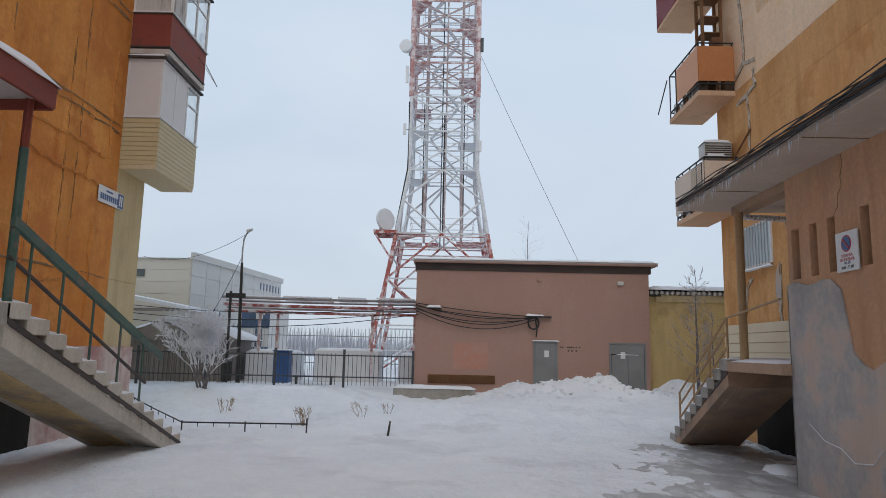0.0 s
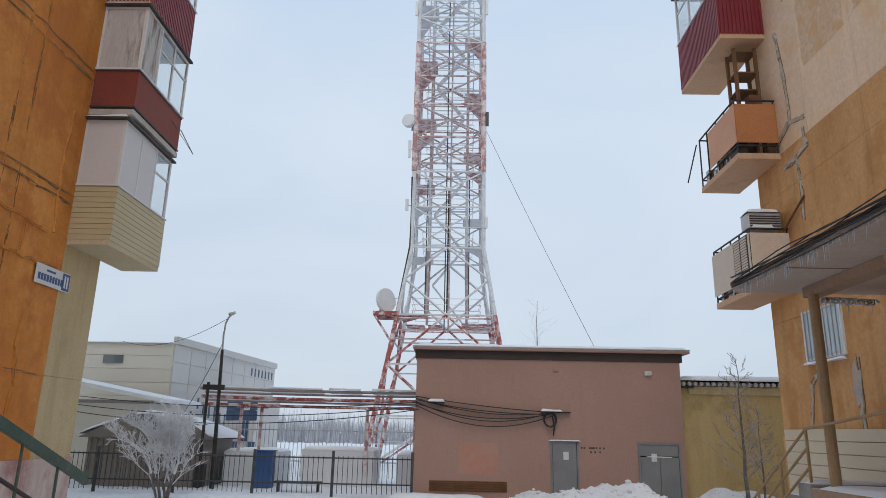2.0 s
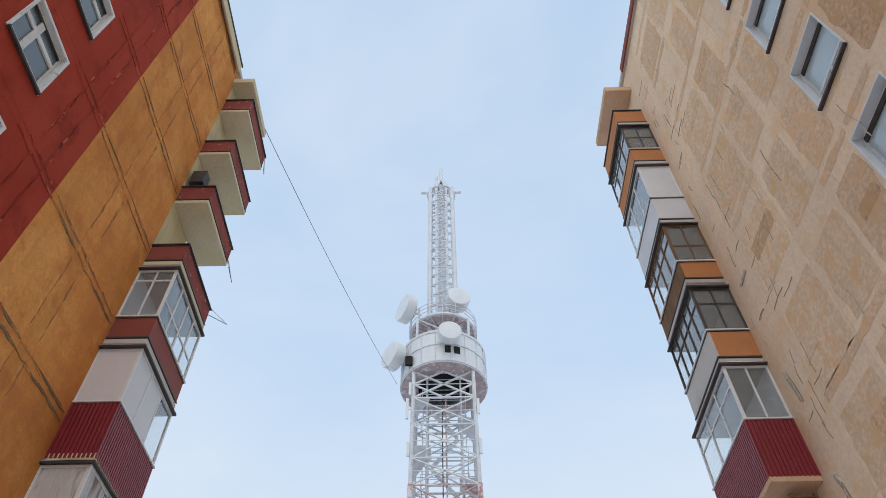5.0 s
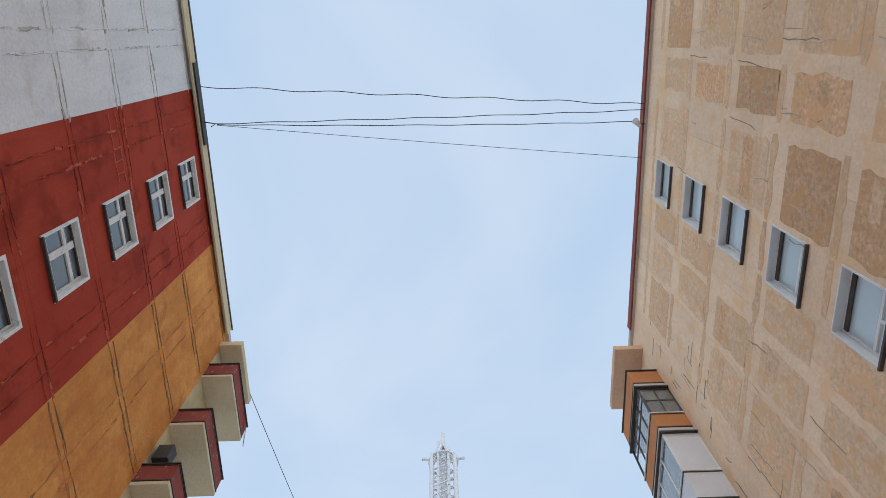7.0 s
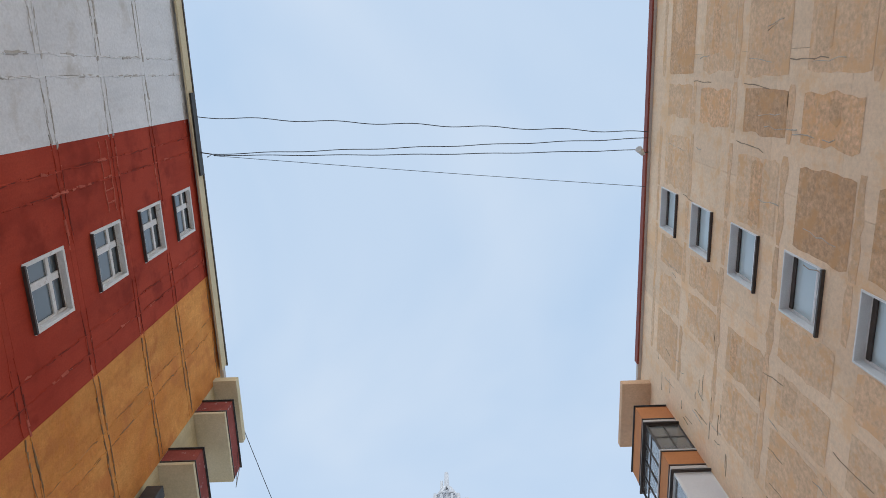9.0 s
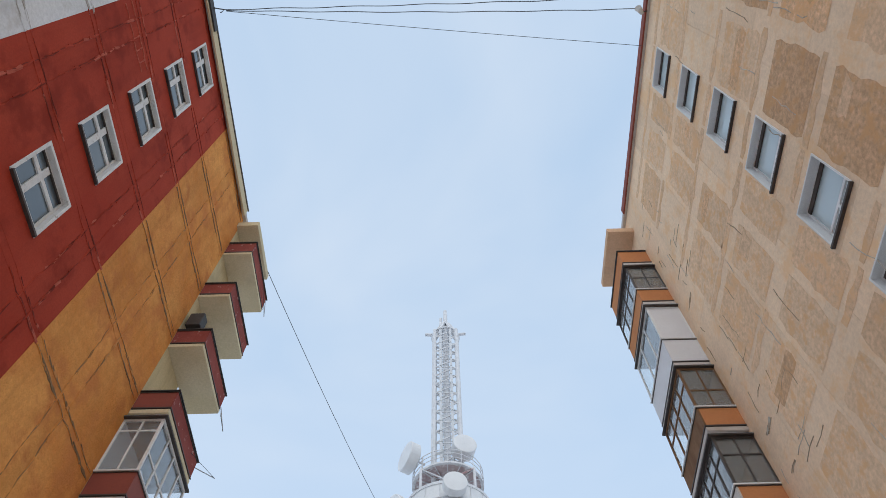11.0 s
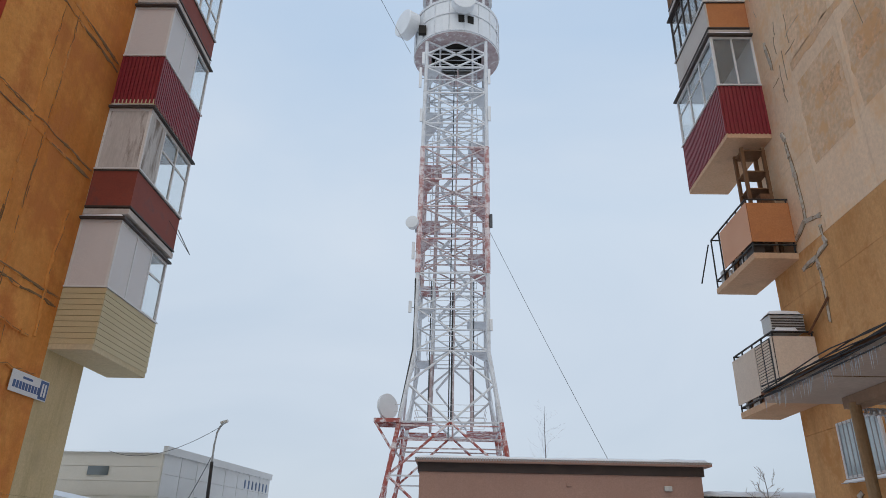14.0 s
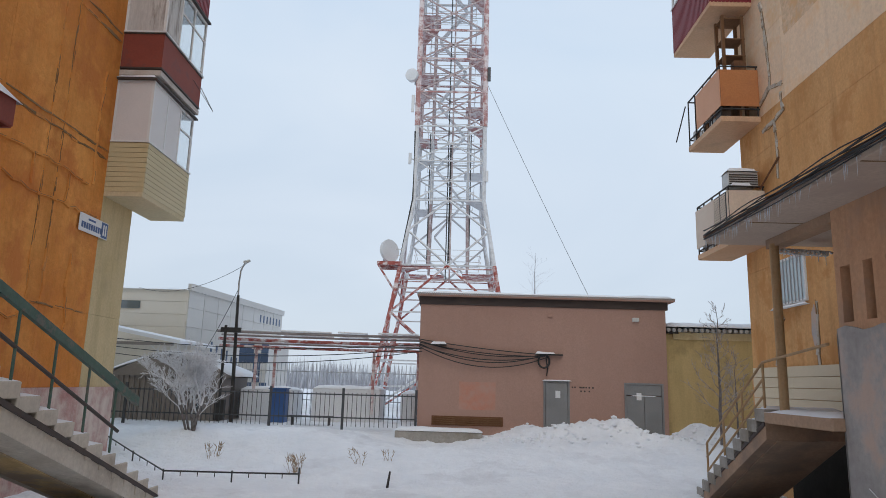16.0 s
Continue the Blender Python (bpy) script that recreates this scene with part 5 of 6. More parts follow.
part("block", boxed(6.2, 6.75, 23.3, 23.85, 0.3, 0.72, bevel=0.02), CONCRETE, stp)

# yellow neighbour with a corrugated roof
yb = thing("outbuilding", (11, 27, 0.5), "mustard yellow outbuilding with corrugated snowy roof", "building")
part("wall", boxed(7.22, 16, 24.5, 30, 0.2, 4.1), YELLOWWALL, yb)
bm = bmesh.new()
for i in range(48):
    a = 7.3 + 9.0 * i / 48
    tube(bm, (a + 0.09, 24.2, 4.16), (a + 0.09, 30, 4.5), 0.07, sides=6)
part("corrugated_roof", bm, GALV, yb)
part("snow_cap", snow_cap(7.3, 16.3, 24.25, 30, 4.28, 0.22, seed=31, step=0.3), SNOW, yb, smooth=True)
part("dark_box", boxed(7.25, 7.75, 24.3, 24.48, 4.05, 4.3), BLACKSTEEL, yb)
part("eaves_board", boxed(7.6, 16, 24.42, 24.5, 3.86, 4.1), CREAM, yb)

# ---- steel fence ----
fence = thing("picket_fence", (-7, SY, 0.6), "dark steel picket fence with two rails", "fence")
for zz in (1.72, 0.98):
    part("rail", boxed(-15, -1.05, SY - 0.02, SY + 0.02, zz - 0.02, zz + 0.02), FENCESTEEL, fence)
post = part("post", boxed(-1.09, -1.01, SY - 0.04, SY + 0.04, 0.5, 1.93, bevel=0.008), FENCESTEEL, fence)
for i in range(1, 6):
    share("post", post, fence, (-2.4 * i, 0, 0))
pk = part("picket", tubed((-1.2, SY, 0.7), (-1.2, SY, 1.78), 0.011, sides=5), FENCESTEEL, fence)
for i in range(1, 92):
    if i % 16:
        share("picket", pk, fence, (-0.15 * i, 0, 0))
back = thing("picket_fence", (-5, 31, 0.6), "pale picket fence farther back in the yard", "fence")
for zz in (2.5, 1.3):
    part("rail", boxed(-9.5, -1, 30.98, 31.02, zz - 0.02, zz + 0.02), GALV, back)
pk = part("picket", tubed((-1.2, 31, 0.7), (-1.2, 31, 2.85), 0.014, sides=5), GALV, back)
for i in range(1, 50):
    share("picket", pk, back, (-0.17 * i, 0, 0))

# ---- yard behind the fence ----
def container(x0, x1, y0, y1, z1, label, m=CONTWHITE):
    c = thing("site_container", ((x0 + x1) / 2, (y0 + y1) / 2, 0.55), label, "container")
    part("body", boxed(x0, x1, y0, y1, 0.5, z1, bevel=0.03), m, c)
    n = max(2, int((x1 - x0) / 0.28))
    part("wall_ribs", ribbed(x0 + 0.05, x1 - 0.05, 0.6, z1 - 0.1, y0, -1, 0.28, 0.03, "x", True), m, c)
    part("snow_cap", snow_cap(x0, x1, y0, y1, z1 + 0.003, 0.14, seed=x0), SNOW, c, smooth=True)
    return c


container(-7.8, -5.9, 27.0, 29.0, 1.75, "white steel yard container under snow")
container(-5.2, -2.6, 27.5, 29.5, 1.85, "long white steel yard container under snow")
container(-1.9, 0.8, 28.6, 30.4, 1.7, "low white steel yard container under snow")
bb = thing("blue_cabinet", (-6.1, 26.3, 0.6), "bright blue metal cabinet standing in the snow", "cabinet")
part("body", boxed(-6.45, -5.85, 26.0, 26.5, 0.55, 1.8, bevel=0.015), BLUEBOX, bb)
part("door", boxed(-6.42, -5.88, 25.975, 25.997, 0.65, 1.75, bevel=0.006), BLUEBOX, bb)
part("lid", boxed(-6.48, -5.82, 25.97, 26.53, 1.8, 1.84), BLUEBOX, bb)
shed = thing("shed", (-9.7, 26.4, 0.5), "brown profiled-sheet shed with a snowy roof", "shed")
part("body", boxed(-12.0, -8.1, 25.8, 28.8, 0.5, 2.2), SHEDBROWN, shed)
part("wall_ribs", ribbed(-12.0, -8.1, 0.5, 2.2, 25.8, -1, 0.2, 0.03, "x", True), SHEDBROWN, shed)
bm = bmesh.new()
prism(bm, [(-12.3, 2.15), (-7.7, 2.15), (-8.6, 2.65), (-10.6, 2.95)], "y", 25.65, 29.0)
part("roof", bm, SHEDBROWN, shed)
bm = snow_cap(-12.3, -7.7, 25.65, 29.0, 2.2, 0.14, seed=9, step=0.25)
for v in bm.verts:
    v.co.z += 0.78 * max(0, 1 - abs((v.co.x + 10.1) / 2.3)) ** 0.8
part("snow_cap", bm, SNOW, shed, smooth=True)

# pipe rack
rack = thing("pipe_rack", (-6, 36, 0.6), "overhead pipe rack on red posts with snow on the pipes", "pipe rack")
for i, (zz, r, m) in enumerate(((4.42, 0.07, PIPEGREY), (4.05, 0.08, DEEPRED), (3.72, 0.07, DEEPRED), (4.28, 0.05, PIPEGREY), (3.92, 0.05, PIPEGREY), (4.5, 0.04, CABLE))):
    yy = 35.3 + 0.22 * i
    part("pipe", polytube(sag((-11, yy, zz), (-1.2, yy + 0.2, zz - 0.05), 0.04, 10), r, 8), m, rack)
    if m is PIPEGREY:
        bm = bmesh.new()
        for q0, q1 in ((-10.8, -8.4), (-8.0, -5.6), (-5.3, -3.9), (-3.4, -1.5)):
            tube(bm, (q0, yy, zz + r), (q1, yy + 0.05, zz + r - 0.03), 0.05, 0.045, sides=7)
        part("snow_strip", bm, SNOW, rack)
for xx in (-9.2, -8.3, -3.6, -1.5):
    part("post", boxed(xx - 0.06, xx + 0.06, 35.7, 35.82, 0.5, 3.6), TOWERRED, rack)
    part("cross_beam", boxed(xx - 0.08, xx + 0.08, 35.2, 36.5, 3.55, 3.65), DEEPRED, rack)

# lamp post
lp = thing("street_lamp", (-7.6, 25.5, 0.5), "tall street lamp, dark post with a curved galvanised arm", "street lamp")
part("post", tubed((-7.6, 25.5, 0.4), (-7.72, 25.5, 5.1), 0.075, 0.05, sides=10), BLACKSTEEL, lp)
part("arm", polytube([(-7.72, 25.5, 5.1), (-7.73, 25.5, 5.6), (-7.7, 25.5, 6.0), (-7.62, 25.5, 6.2), (-7.53, 25.5, 6.3)], 0.034, 8), GALV, lp)
part("lamp_head", tubed((-7.58, 25.45, 6.3), (-7.37, 25.4, 6.37), 0.075, 0.05, sides=10), ACWHITE, lp)
c = part("overhead_cable", polytube(sag((-7.6, 25.5, 6.2), (-15.1, 33.5, 6.3), 0.5), 0.009, 5), CABLE)
tagged(c, "thin wire from the street lamp to the beige building", "cable", "overhead cables")
c = part("overhead_cable", polytube(sag((-7.7, 25.5, 5.4), (-9.1, 26.3, 3.0), 0.1), 0.010, 5), CABLE)
tagged(c, "thin wire down from the street lamp", "cable", "overhead cables")
mc = thing("metering_cabinet", (-8.0, 25.3, 0.5), "dark steel mast with boxes beside the lamp post", "cabinet")
part("mast", tubed((-8.0, 25.3, 0.4), (-8.0, 25.3, 4.0), 0.05, sides=8), BLACKSTEEL, mc)
part("box", boxed(-8.13, -7.8, 25.15, 25.4, 0.7, 1.4, bevel=0.01), BLACKSTEEL, mc)
part("cross_arm", boxed(-8.17, -7.45, 25.26, 25.34, 3.75, 3.92), BLACKSTEEL, mc)

# beige building in the distance
fb = thing("beige_building", (-20, 52, 0), "beige panel-clad building with parapet roof and small windows", "building")
bm = bmesh.new()
quad_box(bm, [(-26, 45, 0), (-16.1, 45, 0), (-14.3, 62, 0), (-26, 62, 0), (-26, 45, 7.6), (-16.1, 45, 7.6), (-14.3, 62, 7.6), (-26, 62, 7.6)])
part("wall", bm, FARBEIGE, fb)
for i in range(9):
    z = 0.3 + i * 0.82
    part("panel", boxed(-26, -16.12, 44.94, 44.998, z, z + 0.8), FARBEIGE, fb)
for i in range(6):
    for j in range(8):
        a, b = j / 8, (j + 1) / 8 - 0.004
        xa, xb, ya, yb_ = -16.1 + 1.8 * a, -16.1 + 1.8 * b, 45 + 17 * a, 45 + 17 * b
        z = 0.3 + i * 1.24
        bm = bmesh.new()
        quad_box(bm, [(xa + 0.004, ya, z), (xa + 0.06, ya, z), (xb + 0.06, yb_, z), (xb + 0.004, yb_, z), (xa + 0.004, ya, z + 1.22), (xa + 0.06, ya, z + 1.22), (xb + 0.06, yb_, z + 1.22), (xb + 0.004, yb_, z + 1.22)])
        part("panel", bm, FARGREY, fb)
bm = bmesh.new()
quad_box(bm, [(-16.15, 44.9, 7.6), (-15.9, 44.9, 7.6), (-14.1, 62, 7.6), (-14.4, 62, 7.6), (-16.15, 44.9, 8.05), (-15.9, 44.9, 8.05), (-14.1, 62, 8.05), (-14.4, 62, 8.05)])
part("parapet", bm, FARGREY, fb)
part("snow_cap", snow_cap(-26, -16.2, 44.8, 60, 7.62, 0.15, seed=41, step=0.5), SNOW, fb, smooth=True)
wn_ = part("window", boxed(-20.15, -19.0, 44.88, 44.93, 6.35, 6.85), DARKGLASS, fb)
for xx in (-20.15, -19.78, -19.4, -19.04):
    part("window_frame", boxed(xx, xx + 0.06, 44.86, 44.945, 6.35, 6.85), WHITEFRAME, wn_)
rr = random.Random(8)
for j in range(9):
    a = 0.06 + 0.05 * j
    z = 3.3 + rr.uniform(-0.5, 0.5)
    xa, ya = -16.1 + 1.8 * a + 0.05, 45 + 17 * a
    part("window", boxed(xa, xa + 0.04, ya, ya + 0.4, z, z + rr.uniform(0.6, 1.1)), BLUEPANEL, fb)
for j in range(7):
    a = 0.7 + 0.042 * j
    xa, ya = -16.1 + 1.8 * a + 0.05, 45 + 17 * a
    part("window", boxed(xa, xa + 0.04, ya, ya + 0.45, 6.6, 7.2), BLUEPANEL, fb)
ann = thing("annex", (-16, 39, 0), "low cream annex with a snowy lean-to roof", "building")
part("wall", boxed(-22, -14.2, 38, 43, 0, 3.9), FARBEIGE, ann)
bm = bmesh.new()
prism(bm, [(-22, 5.6), (-22, 5.4), (-13.6, 3.8), (-13.6, 4.0)], "y", 37.6, 43.2)
part("roof", bm, SNOW, ann)
part("eaves_board", boxed(-22, -13.9, 37.55, 37.6, 3.7, 3.86), SHEDBROWN, ann)
bl = thing("blue_building", (-10.5, 46, 0), "far building clad in mixed blue panels", "building")
part("wall", boxed(-13, -11.3, 46, 52, 0, 4.6), FARGREY, bl)
rr = random.Random(4)
for i in range(4):
    for j in range(6):
        if rr.random() < 0.85:
            part("panel", boxed(-12.98 + 0.46 * i * 0.98, -12.98 + 0.46 * (i * 0.98 + 0.95), 45.95, 45.996, 0.6 + 0.62 * j, 1.2 + 0.62 * j), BLUEPANEL if rr.random() < 0.8 else FARGREY, bl)

# the far yard lies close behind the fence
for ob in (rack, fb, ann, bl):
    x, y, z = ob.location
    ob.location, ob.scale = (0.1 + (x - 0.1) * 0.80, 1.2 + (y - 1.2) * 0.749, 2.3 + (z - 2.3) * 0.749), (0.80, 0.749, 0.749)

# ---- lattice tower ----
TX, TY = -0.3, 42.0
tower = thing("lattice_tower", (TX, TY, 0.5), "red and white lattice telecommunications tower coated in frost", "tower")
LEV = [(0.5, 4.15), (3.3, 3.62), (6.0, 3.12), (8.75, 2.68), (12.75, 2.06), (15.2, 2.06), (17.4, 2.05), (19.6, 2.05), (21.8, 2.04), (23.7, 2.04), (26.0, 2.03), (27.8, 2.03), (30.2, 2.02), (32.3, 2.0), (34.5, 2.0)]


def paint_at(z):
    return TOWERRED if 17.3 < z < 25.9 else (DEEPRED if z < 8.6 else TOWERWHITE)


def corner(z, h, i):
    sx, sy = ((-1, -1), (1, -1), (1, 1), (-1, 1))[i % 4]
    return Vector((TX + sx * h, TY + sy * h, z))


for (z0, h0), (z1, h1) in zip(LEV, LEV[1:]):
    m = paint_at((z0 + z1) / 2)
    for i in range(4):
        a, b, c, d = corner(z0, h0, i), corner(z0, h0, i + 1), corner(z1, h1, i), corner(z1, h1, i + 1)
        part("leg", tubed(a, c, 0.13 if z1 < 13 else (0.165 if m is TOWERRED else 0.125), sides=8), m, tower)
        part("beam", tubed(c, d, 0.06, sides=4), TOWERWHITE if z1 < 17 or m is TOWERWHITE else m, tower)
        thin = TOWERPINK if m is TOWERRED and z0 > 8 else TOWERWHITE
        mm = TOWERWHITE if z0 > 8 else m
        if z1 < 13:
            mid = (c + d) / 2
            low, am, bm_ = (a + b) / 2, a.lerp(c, 0.52), b.lerp(d, 0.52)
            if z0 > 8:
                for p_, q_ in ((low, am), (low, bm_), (am, mid), (bm_, mid)):
                    part("brace", tubed(p_, q_, 0.07, sides=5), TOWERWHITE, tower)
                part("inner_post", tubed(corner(z0, 1.2, i), corner(z1, 1.12, i), 0.08, sides=6), TOWERPINK, tower)
                part("inner_beam", tubed(corner(z1, 1.12, i), corner(z1, 1.12, i + 1), 0.035, sides=4), TOWERWHITE, tower)
                continue
            if 3 < z0 < 5:
                for p_, q_ in ((low, c), (low, d)):
                    part("brace", tubed(p_, q_, 0.07, sides=5), mm, tower)
                continue
            if z0 > 5:
                for zf in (0.5, 0.68, 0.93):
                    part("girt", tubed(a.lerp(c, zf), b.lerp(d, zf), 0.05, sides=4), TOWERPINK if zf < 0.9 else TOWERRED, tower)
            part("brace", tubed(a, mid, 0.07, sides=5), mm if z0 > 2 else TOWERWHITE, tower)
            part("brace", tubed(b, mid, 0.07, sides=5), mm, tower)
            q1, q2 = a.lerp(c, 0.5), a.lerp(mid, 0.5)
            part("strut", tubed(q1, q2, 0.04, sides=4), TOWERWHITE, tower)
            part("strut", tubed(b.lerp(d, 0.5), b.lerp(mid, 0.5), 0.04, sides=4), TOWERWHITE, tower)
            part("strut", tubed(q2, (a + b) / 2 + Vector((0, 0, 0)), 0.035, sides=4), TOWERWHITE, tower) if z0 > 8 else None
        else:
            for p_, q_ in ((a, d), (b, c)):
                part("brace", tubed(p_, q_, 0.075 if z1 > 34 else 0.055, sides=4), thin, tower)
            half = 0.5 * (a + b + c + d) / 2
            for p_ in (a.lerp(c, 0.5), b.lerp(d, 0.5)):
                part("brace", tubed(p_, half, 0.03, sides=4), thin, tower)
            if z1 > 34:
                for p_, q_ in (((c + d) / 2, a.lerp(c, 0.5)), ((c + d) / 2, b.lerp(d, 0.5)), ((a + b) / 2, a.lerp(c, 0.5)), ((a + b) / 2, b.lerp(d, 0.5))):
                    part("brace", tubed(p_, q_, 0.07, sides=4), thin, tower)
        if z1 > 12:
            ia, ic = corner(z0, 1.12, i), corner(z1, 1.12, i)
            part("inner_post", tubed(ia, ic, 0.07, sides=6), thin, tower)
            part("inner_beam", tubed(ic, corner(z1, 1.12, i + 1), 0.035, sides=4), TOWERWHITE, tower)
for k, (z, h) in enumerate(LEV[3:14]):
    m = DEEPRED if z < 9 else (TOWERRED if 17 < z < 26.5 else TOWERWHITE)
    s = 1 if k % 2 else -1
    bm = bmesh.new()
    prism(bm, [(TX + s * h * 0.95, TY - h * 0.95), (TX + s * h * 0.95, TY + 0.2), (TX + s * 0.9, TY - h * 0.95)], "y", 0, 0.04)
    for v in bm.verts:
        v.co = Vector((v.co.x, v.co.z, z - v.co.y))
    bmesh.ops.recalc_face_normals(bm, faces=bm.faces[:])
    part("corner_deck", bm, m, tower)
    part("deck", boxed(TX - s * h, TX - s * 0.9, TY + 0.2, TY + h, z - 0.04, z), m, tower)
    for i in range(4):
        for dz in (0.35, 0.7, 1.05):
            part("guard_rail", tubed(corner(z + dz, h * 0.72, i), corner(z + dz, h * 0.72, i + 1), 0.018, sides=4), TOWERWHITE, tower)
for j in range(11):
    z0, z1 = 8.8 + 2.2 * j, 11.0 + 2.2 * j
    s = 1 if j % 2 else -1
    bm = bmesh.new()
    quad_box(bm, [(TX - 0.9 * s, TY + 0.2, z0), (TX - 0.9 * s, TY + 0.8, z0), (TX + 0.9 * s, TY + 0.8, z1), (TX + 0.9 * s, TY + 0.2, z1), (TX - 0.9 * s, TY + 0.2, z0 + 0.08), (TX - 0.9 * s, TY + 0.8, z0 + 0.08), (TX + 0.9 * s, TY + 0.8, z1 + 0.08), (TX + 0.9 * s, TY + 0.2, z1 + 0.08)])
    bmesh.ops.recalc_face_normals(bm, faces=bm.faces[:])
    part("stair_flight", bm, TOWERWHITE, tower)
part("riser_cable", tubed((TX + 0.02, TY - 1.2, 8.8), (TX + 0.02, TY - 1.2, 16.5), 0.05, sides=8), CABLE, tower)
part("riser_cable", tubed((TX - 0.12, TY - 1.2, 8), (TX - 0.12, TY - 1.2, 33), 0.035, sides=6), FENCESTEEL, tower)
part("riser_cable", tubed((TX + 0.12, TY - 1.2, 8), (TX + 0.12, TY - 1.2, 33), 0.05, sides=6), TOWERPINK, tower)
for sx in (-1, 1):
    part("riser_cable", tubed((TX + sx * 1.25, TY - 1.2, 8.8), (TX + sx * 1.25, TY - 1.2, 17.2), 0.035, sides=6), FENCESTEEL, tower)
part("ladder", polytube([(TX - 2.75, TY - 2.7, 8.8), (TX - 2.15, TY - 2.15, 12.8), (TX - 2.15, TY - 2.15, 17)], 0.05, 5), CABLE, tower)


def ring(bm, r0, r1, z0, z1, sides=32, cx=TX, cy=TY):
    """A hollow drum wall or ring."""
    vs = []
    for i in range(sides):
        a = 2 * math.pi * i / sides
        c, s = math.cos(a), math.sin(a)
        vs.append([bm.verts.new((cx + r * c, cy + r * s, z)) for r, z in ((r0, z0), (r1, z0), (r1, z1), (r0, z1))])
    for i in range(sides):
        a, b = vs[i], vs[(i + 1) % sides]
        for k in range(4):
            bm.faces.new((a[k], b[k], b[(k + 1) % 4], a[(k + 1) % 4]))
    bmesh.ops.recalc_face_normals(bm, faces=bm.faces[:])
    return bm


def ringed(*a, **k):
    return ring(bmesh.new(), *a, **k)


drum = part("equipment_drum", ringed(2.86, 3.0, 34.50, 37.30, 40), DISHWHITE, tower, "white cylindrical equipment cabin")
part("drum_floor", ringed(1.8, 2.98, 34.45, 34.60, 40), TOWERPINK, tower)
part("drum_roof", ringed(0.9, 3.05, 37.30, 37.42, 40), TOWERWHITE, tower)
# box added so that the hole in the floor looks dark
part("drum_core", boxed(TX - 1.78, TX + 1.78, TY - 1.78, TY + 1.78, 35.3, 37.25), DARKVOID, tower, "near-black box painting the shade inside the cabin")
for z in (34.58, 36.05, 37.2):
    part("drum_band", ringed(3.0, 3.06, z, z + 0.08, 40), TOWERWHITE, tower)
for i in range(18):
    a = 2 * math.pi * i / 18
    c, s = math.cos(a), math.sin(a)
    part("drum_rib", tubed((TX + 3.02 * c, TY + 3.02 * s, 34.50), (TX + 3.02 * c, TY + 3.02 * s, 37.30), 0.035, sides=4), TOWERWHITE, tower)
for a0 in (-1.46, -1.25):
    bm = bmesh.new()
    p = [(TX + r * math.cos(a0 + da), TY + r * math.sin(a0 + da), z) for z in (35.3, 35.9) for r, da in ((3.0, -0.07), (3.05, -0.07), (3.05, 0.07), (3.0, 0.07))]
    quad_box(bm, p)
    bmesh.ops.recalc_face_normals(bm, faces=bm.faces[:])
    part("drum_window", bm, DARKVOID, tower)
part("drum_window", boxed(TX - 2.6, TX - 2.1, TY - 2.35, TY - 2.1, 34.9, 35.6), DARKVOID, tower)
# upper gallery
for i in range(4):
    a, b = corner(37.40, 1.85, i), corner(39.60, 1.85, i)
    part("gallery_post", tubed(a, b, 0.1, sides=6), TOWERWHITE, tower)
    part("gallery_brace", tubed(a, corner(39.60, 1.85, i + 1), 0.06, sides=4), TOWERRED, tower)
    part("gallery_brace", tubed(corner(37.40, 1.85, i + 1), b, 0.06, sides=4), TOWERWHITE, tower)
part("gallery_ring", ringed(2.35, 2.55, 39.50, 39.65, 28), TOWERWHITE, tower)
part("gallery_deck", ringed(1.0, 2.35, 39.55, 39.60, 28), TOWERPINK, tower)
for dz in (0.4, 0.8, 1.15):
    part("gallery_rail", ringed(2.52, 2.56, 39.60 + dz, 39.64 + dz, 28), TOWERWHITE, tower)
for i in range(16):
    a = 2 * math.pi * i / 16
    c, s = math.cos(a) * 2.54, math.sin(a) * 2.54
    part("gallery_stanchion", tubed((TX + c, TY + s, 39.60), (TX + c, TY + s, 40.78), 0.025, sides=4), TOWERWHITE, tower)
    part("gallery_spoke", tubed((TX + c * 0.3, TY + s * 0.3, 39.50), (TX + c, TY + s, 39.50), 0.04, sides=4), TOWERWHITE, tower)
# mast
zz = [38.4 + 1.147 * i for i in range(18)]
for z0, z1 in zip(zz, zz[1:]):
    for i in range(4):
        part("mast_leg", tubed(corner(z0, 1.0, i), corner(z1, 1.0, i), 0.17, sides=6), TOWERWHITE, tower)
        part("mast_beam", tubed(corner(z1, 1.0, i), corner(z1, 1.0, i + 1), 0.045, sides=4), TOWERWHITE, tower)
        part("mast_brace", tubed(corner(z0, 1.0, i), corner(z1, 1.0, i + 1), 0.06, sides=4), TOWERWHITE, tower)
        for r_ in (-0.45, 0.45):
            cc = (corner(z0, 1.0, i) + corner(z0, 1.0, i + 1)) / 2
            out = (cc - Vector((TX, TY, z0))).normalized()
            tan = Vector((-out.y, out.x, 0))
            q = cc + out * 0.12 + tan * r_
            part("antenna_panel", tubed(q + Vector((0, 0, 0.06)), q + Vector((0, 0, 1.08)), 0.11, sides=4), DISHWHITE, tower)
part("mast_ladder", tubed((TX, TY, 38.4), (TX, TY, 57.8), 0.3, sides=6), TOWERWHITE, tower)
part("crown_ring", ringed(1.2, 1.35, 57.85, 57.98, 16), TOWERWHITE, tower)
for i in range(8):
    a = 2 * math.pi * (i + 0.5) / 8
    c, s = math.cos(a), math.sin(a)
    part("crown_strut", tubed((TX + 1.2 * c, TY + 1.2 * s, 57.9), (TX + 0.3 * c, TY + 0.3 * s, 60.2), 0.16, sides=5), TOWERWHITE, tower)
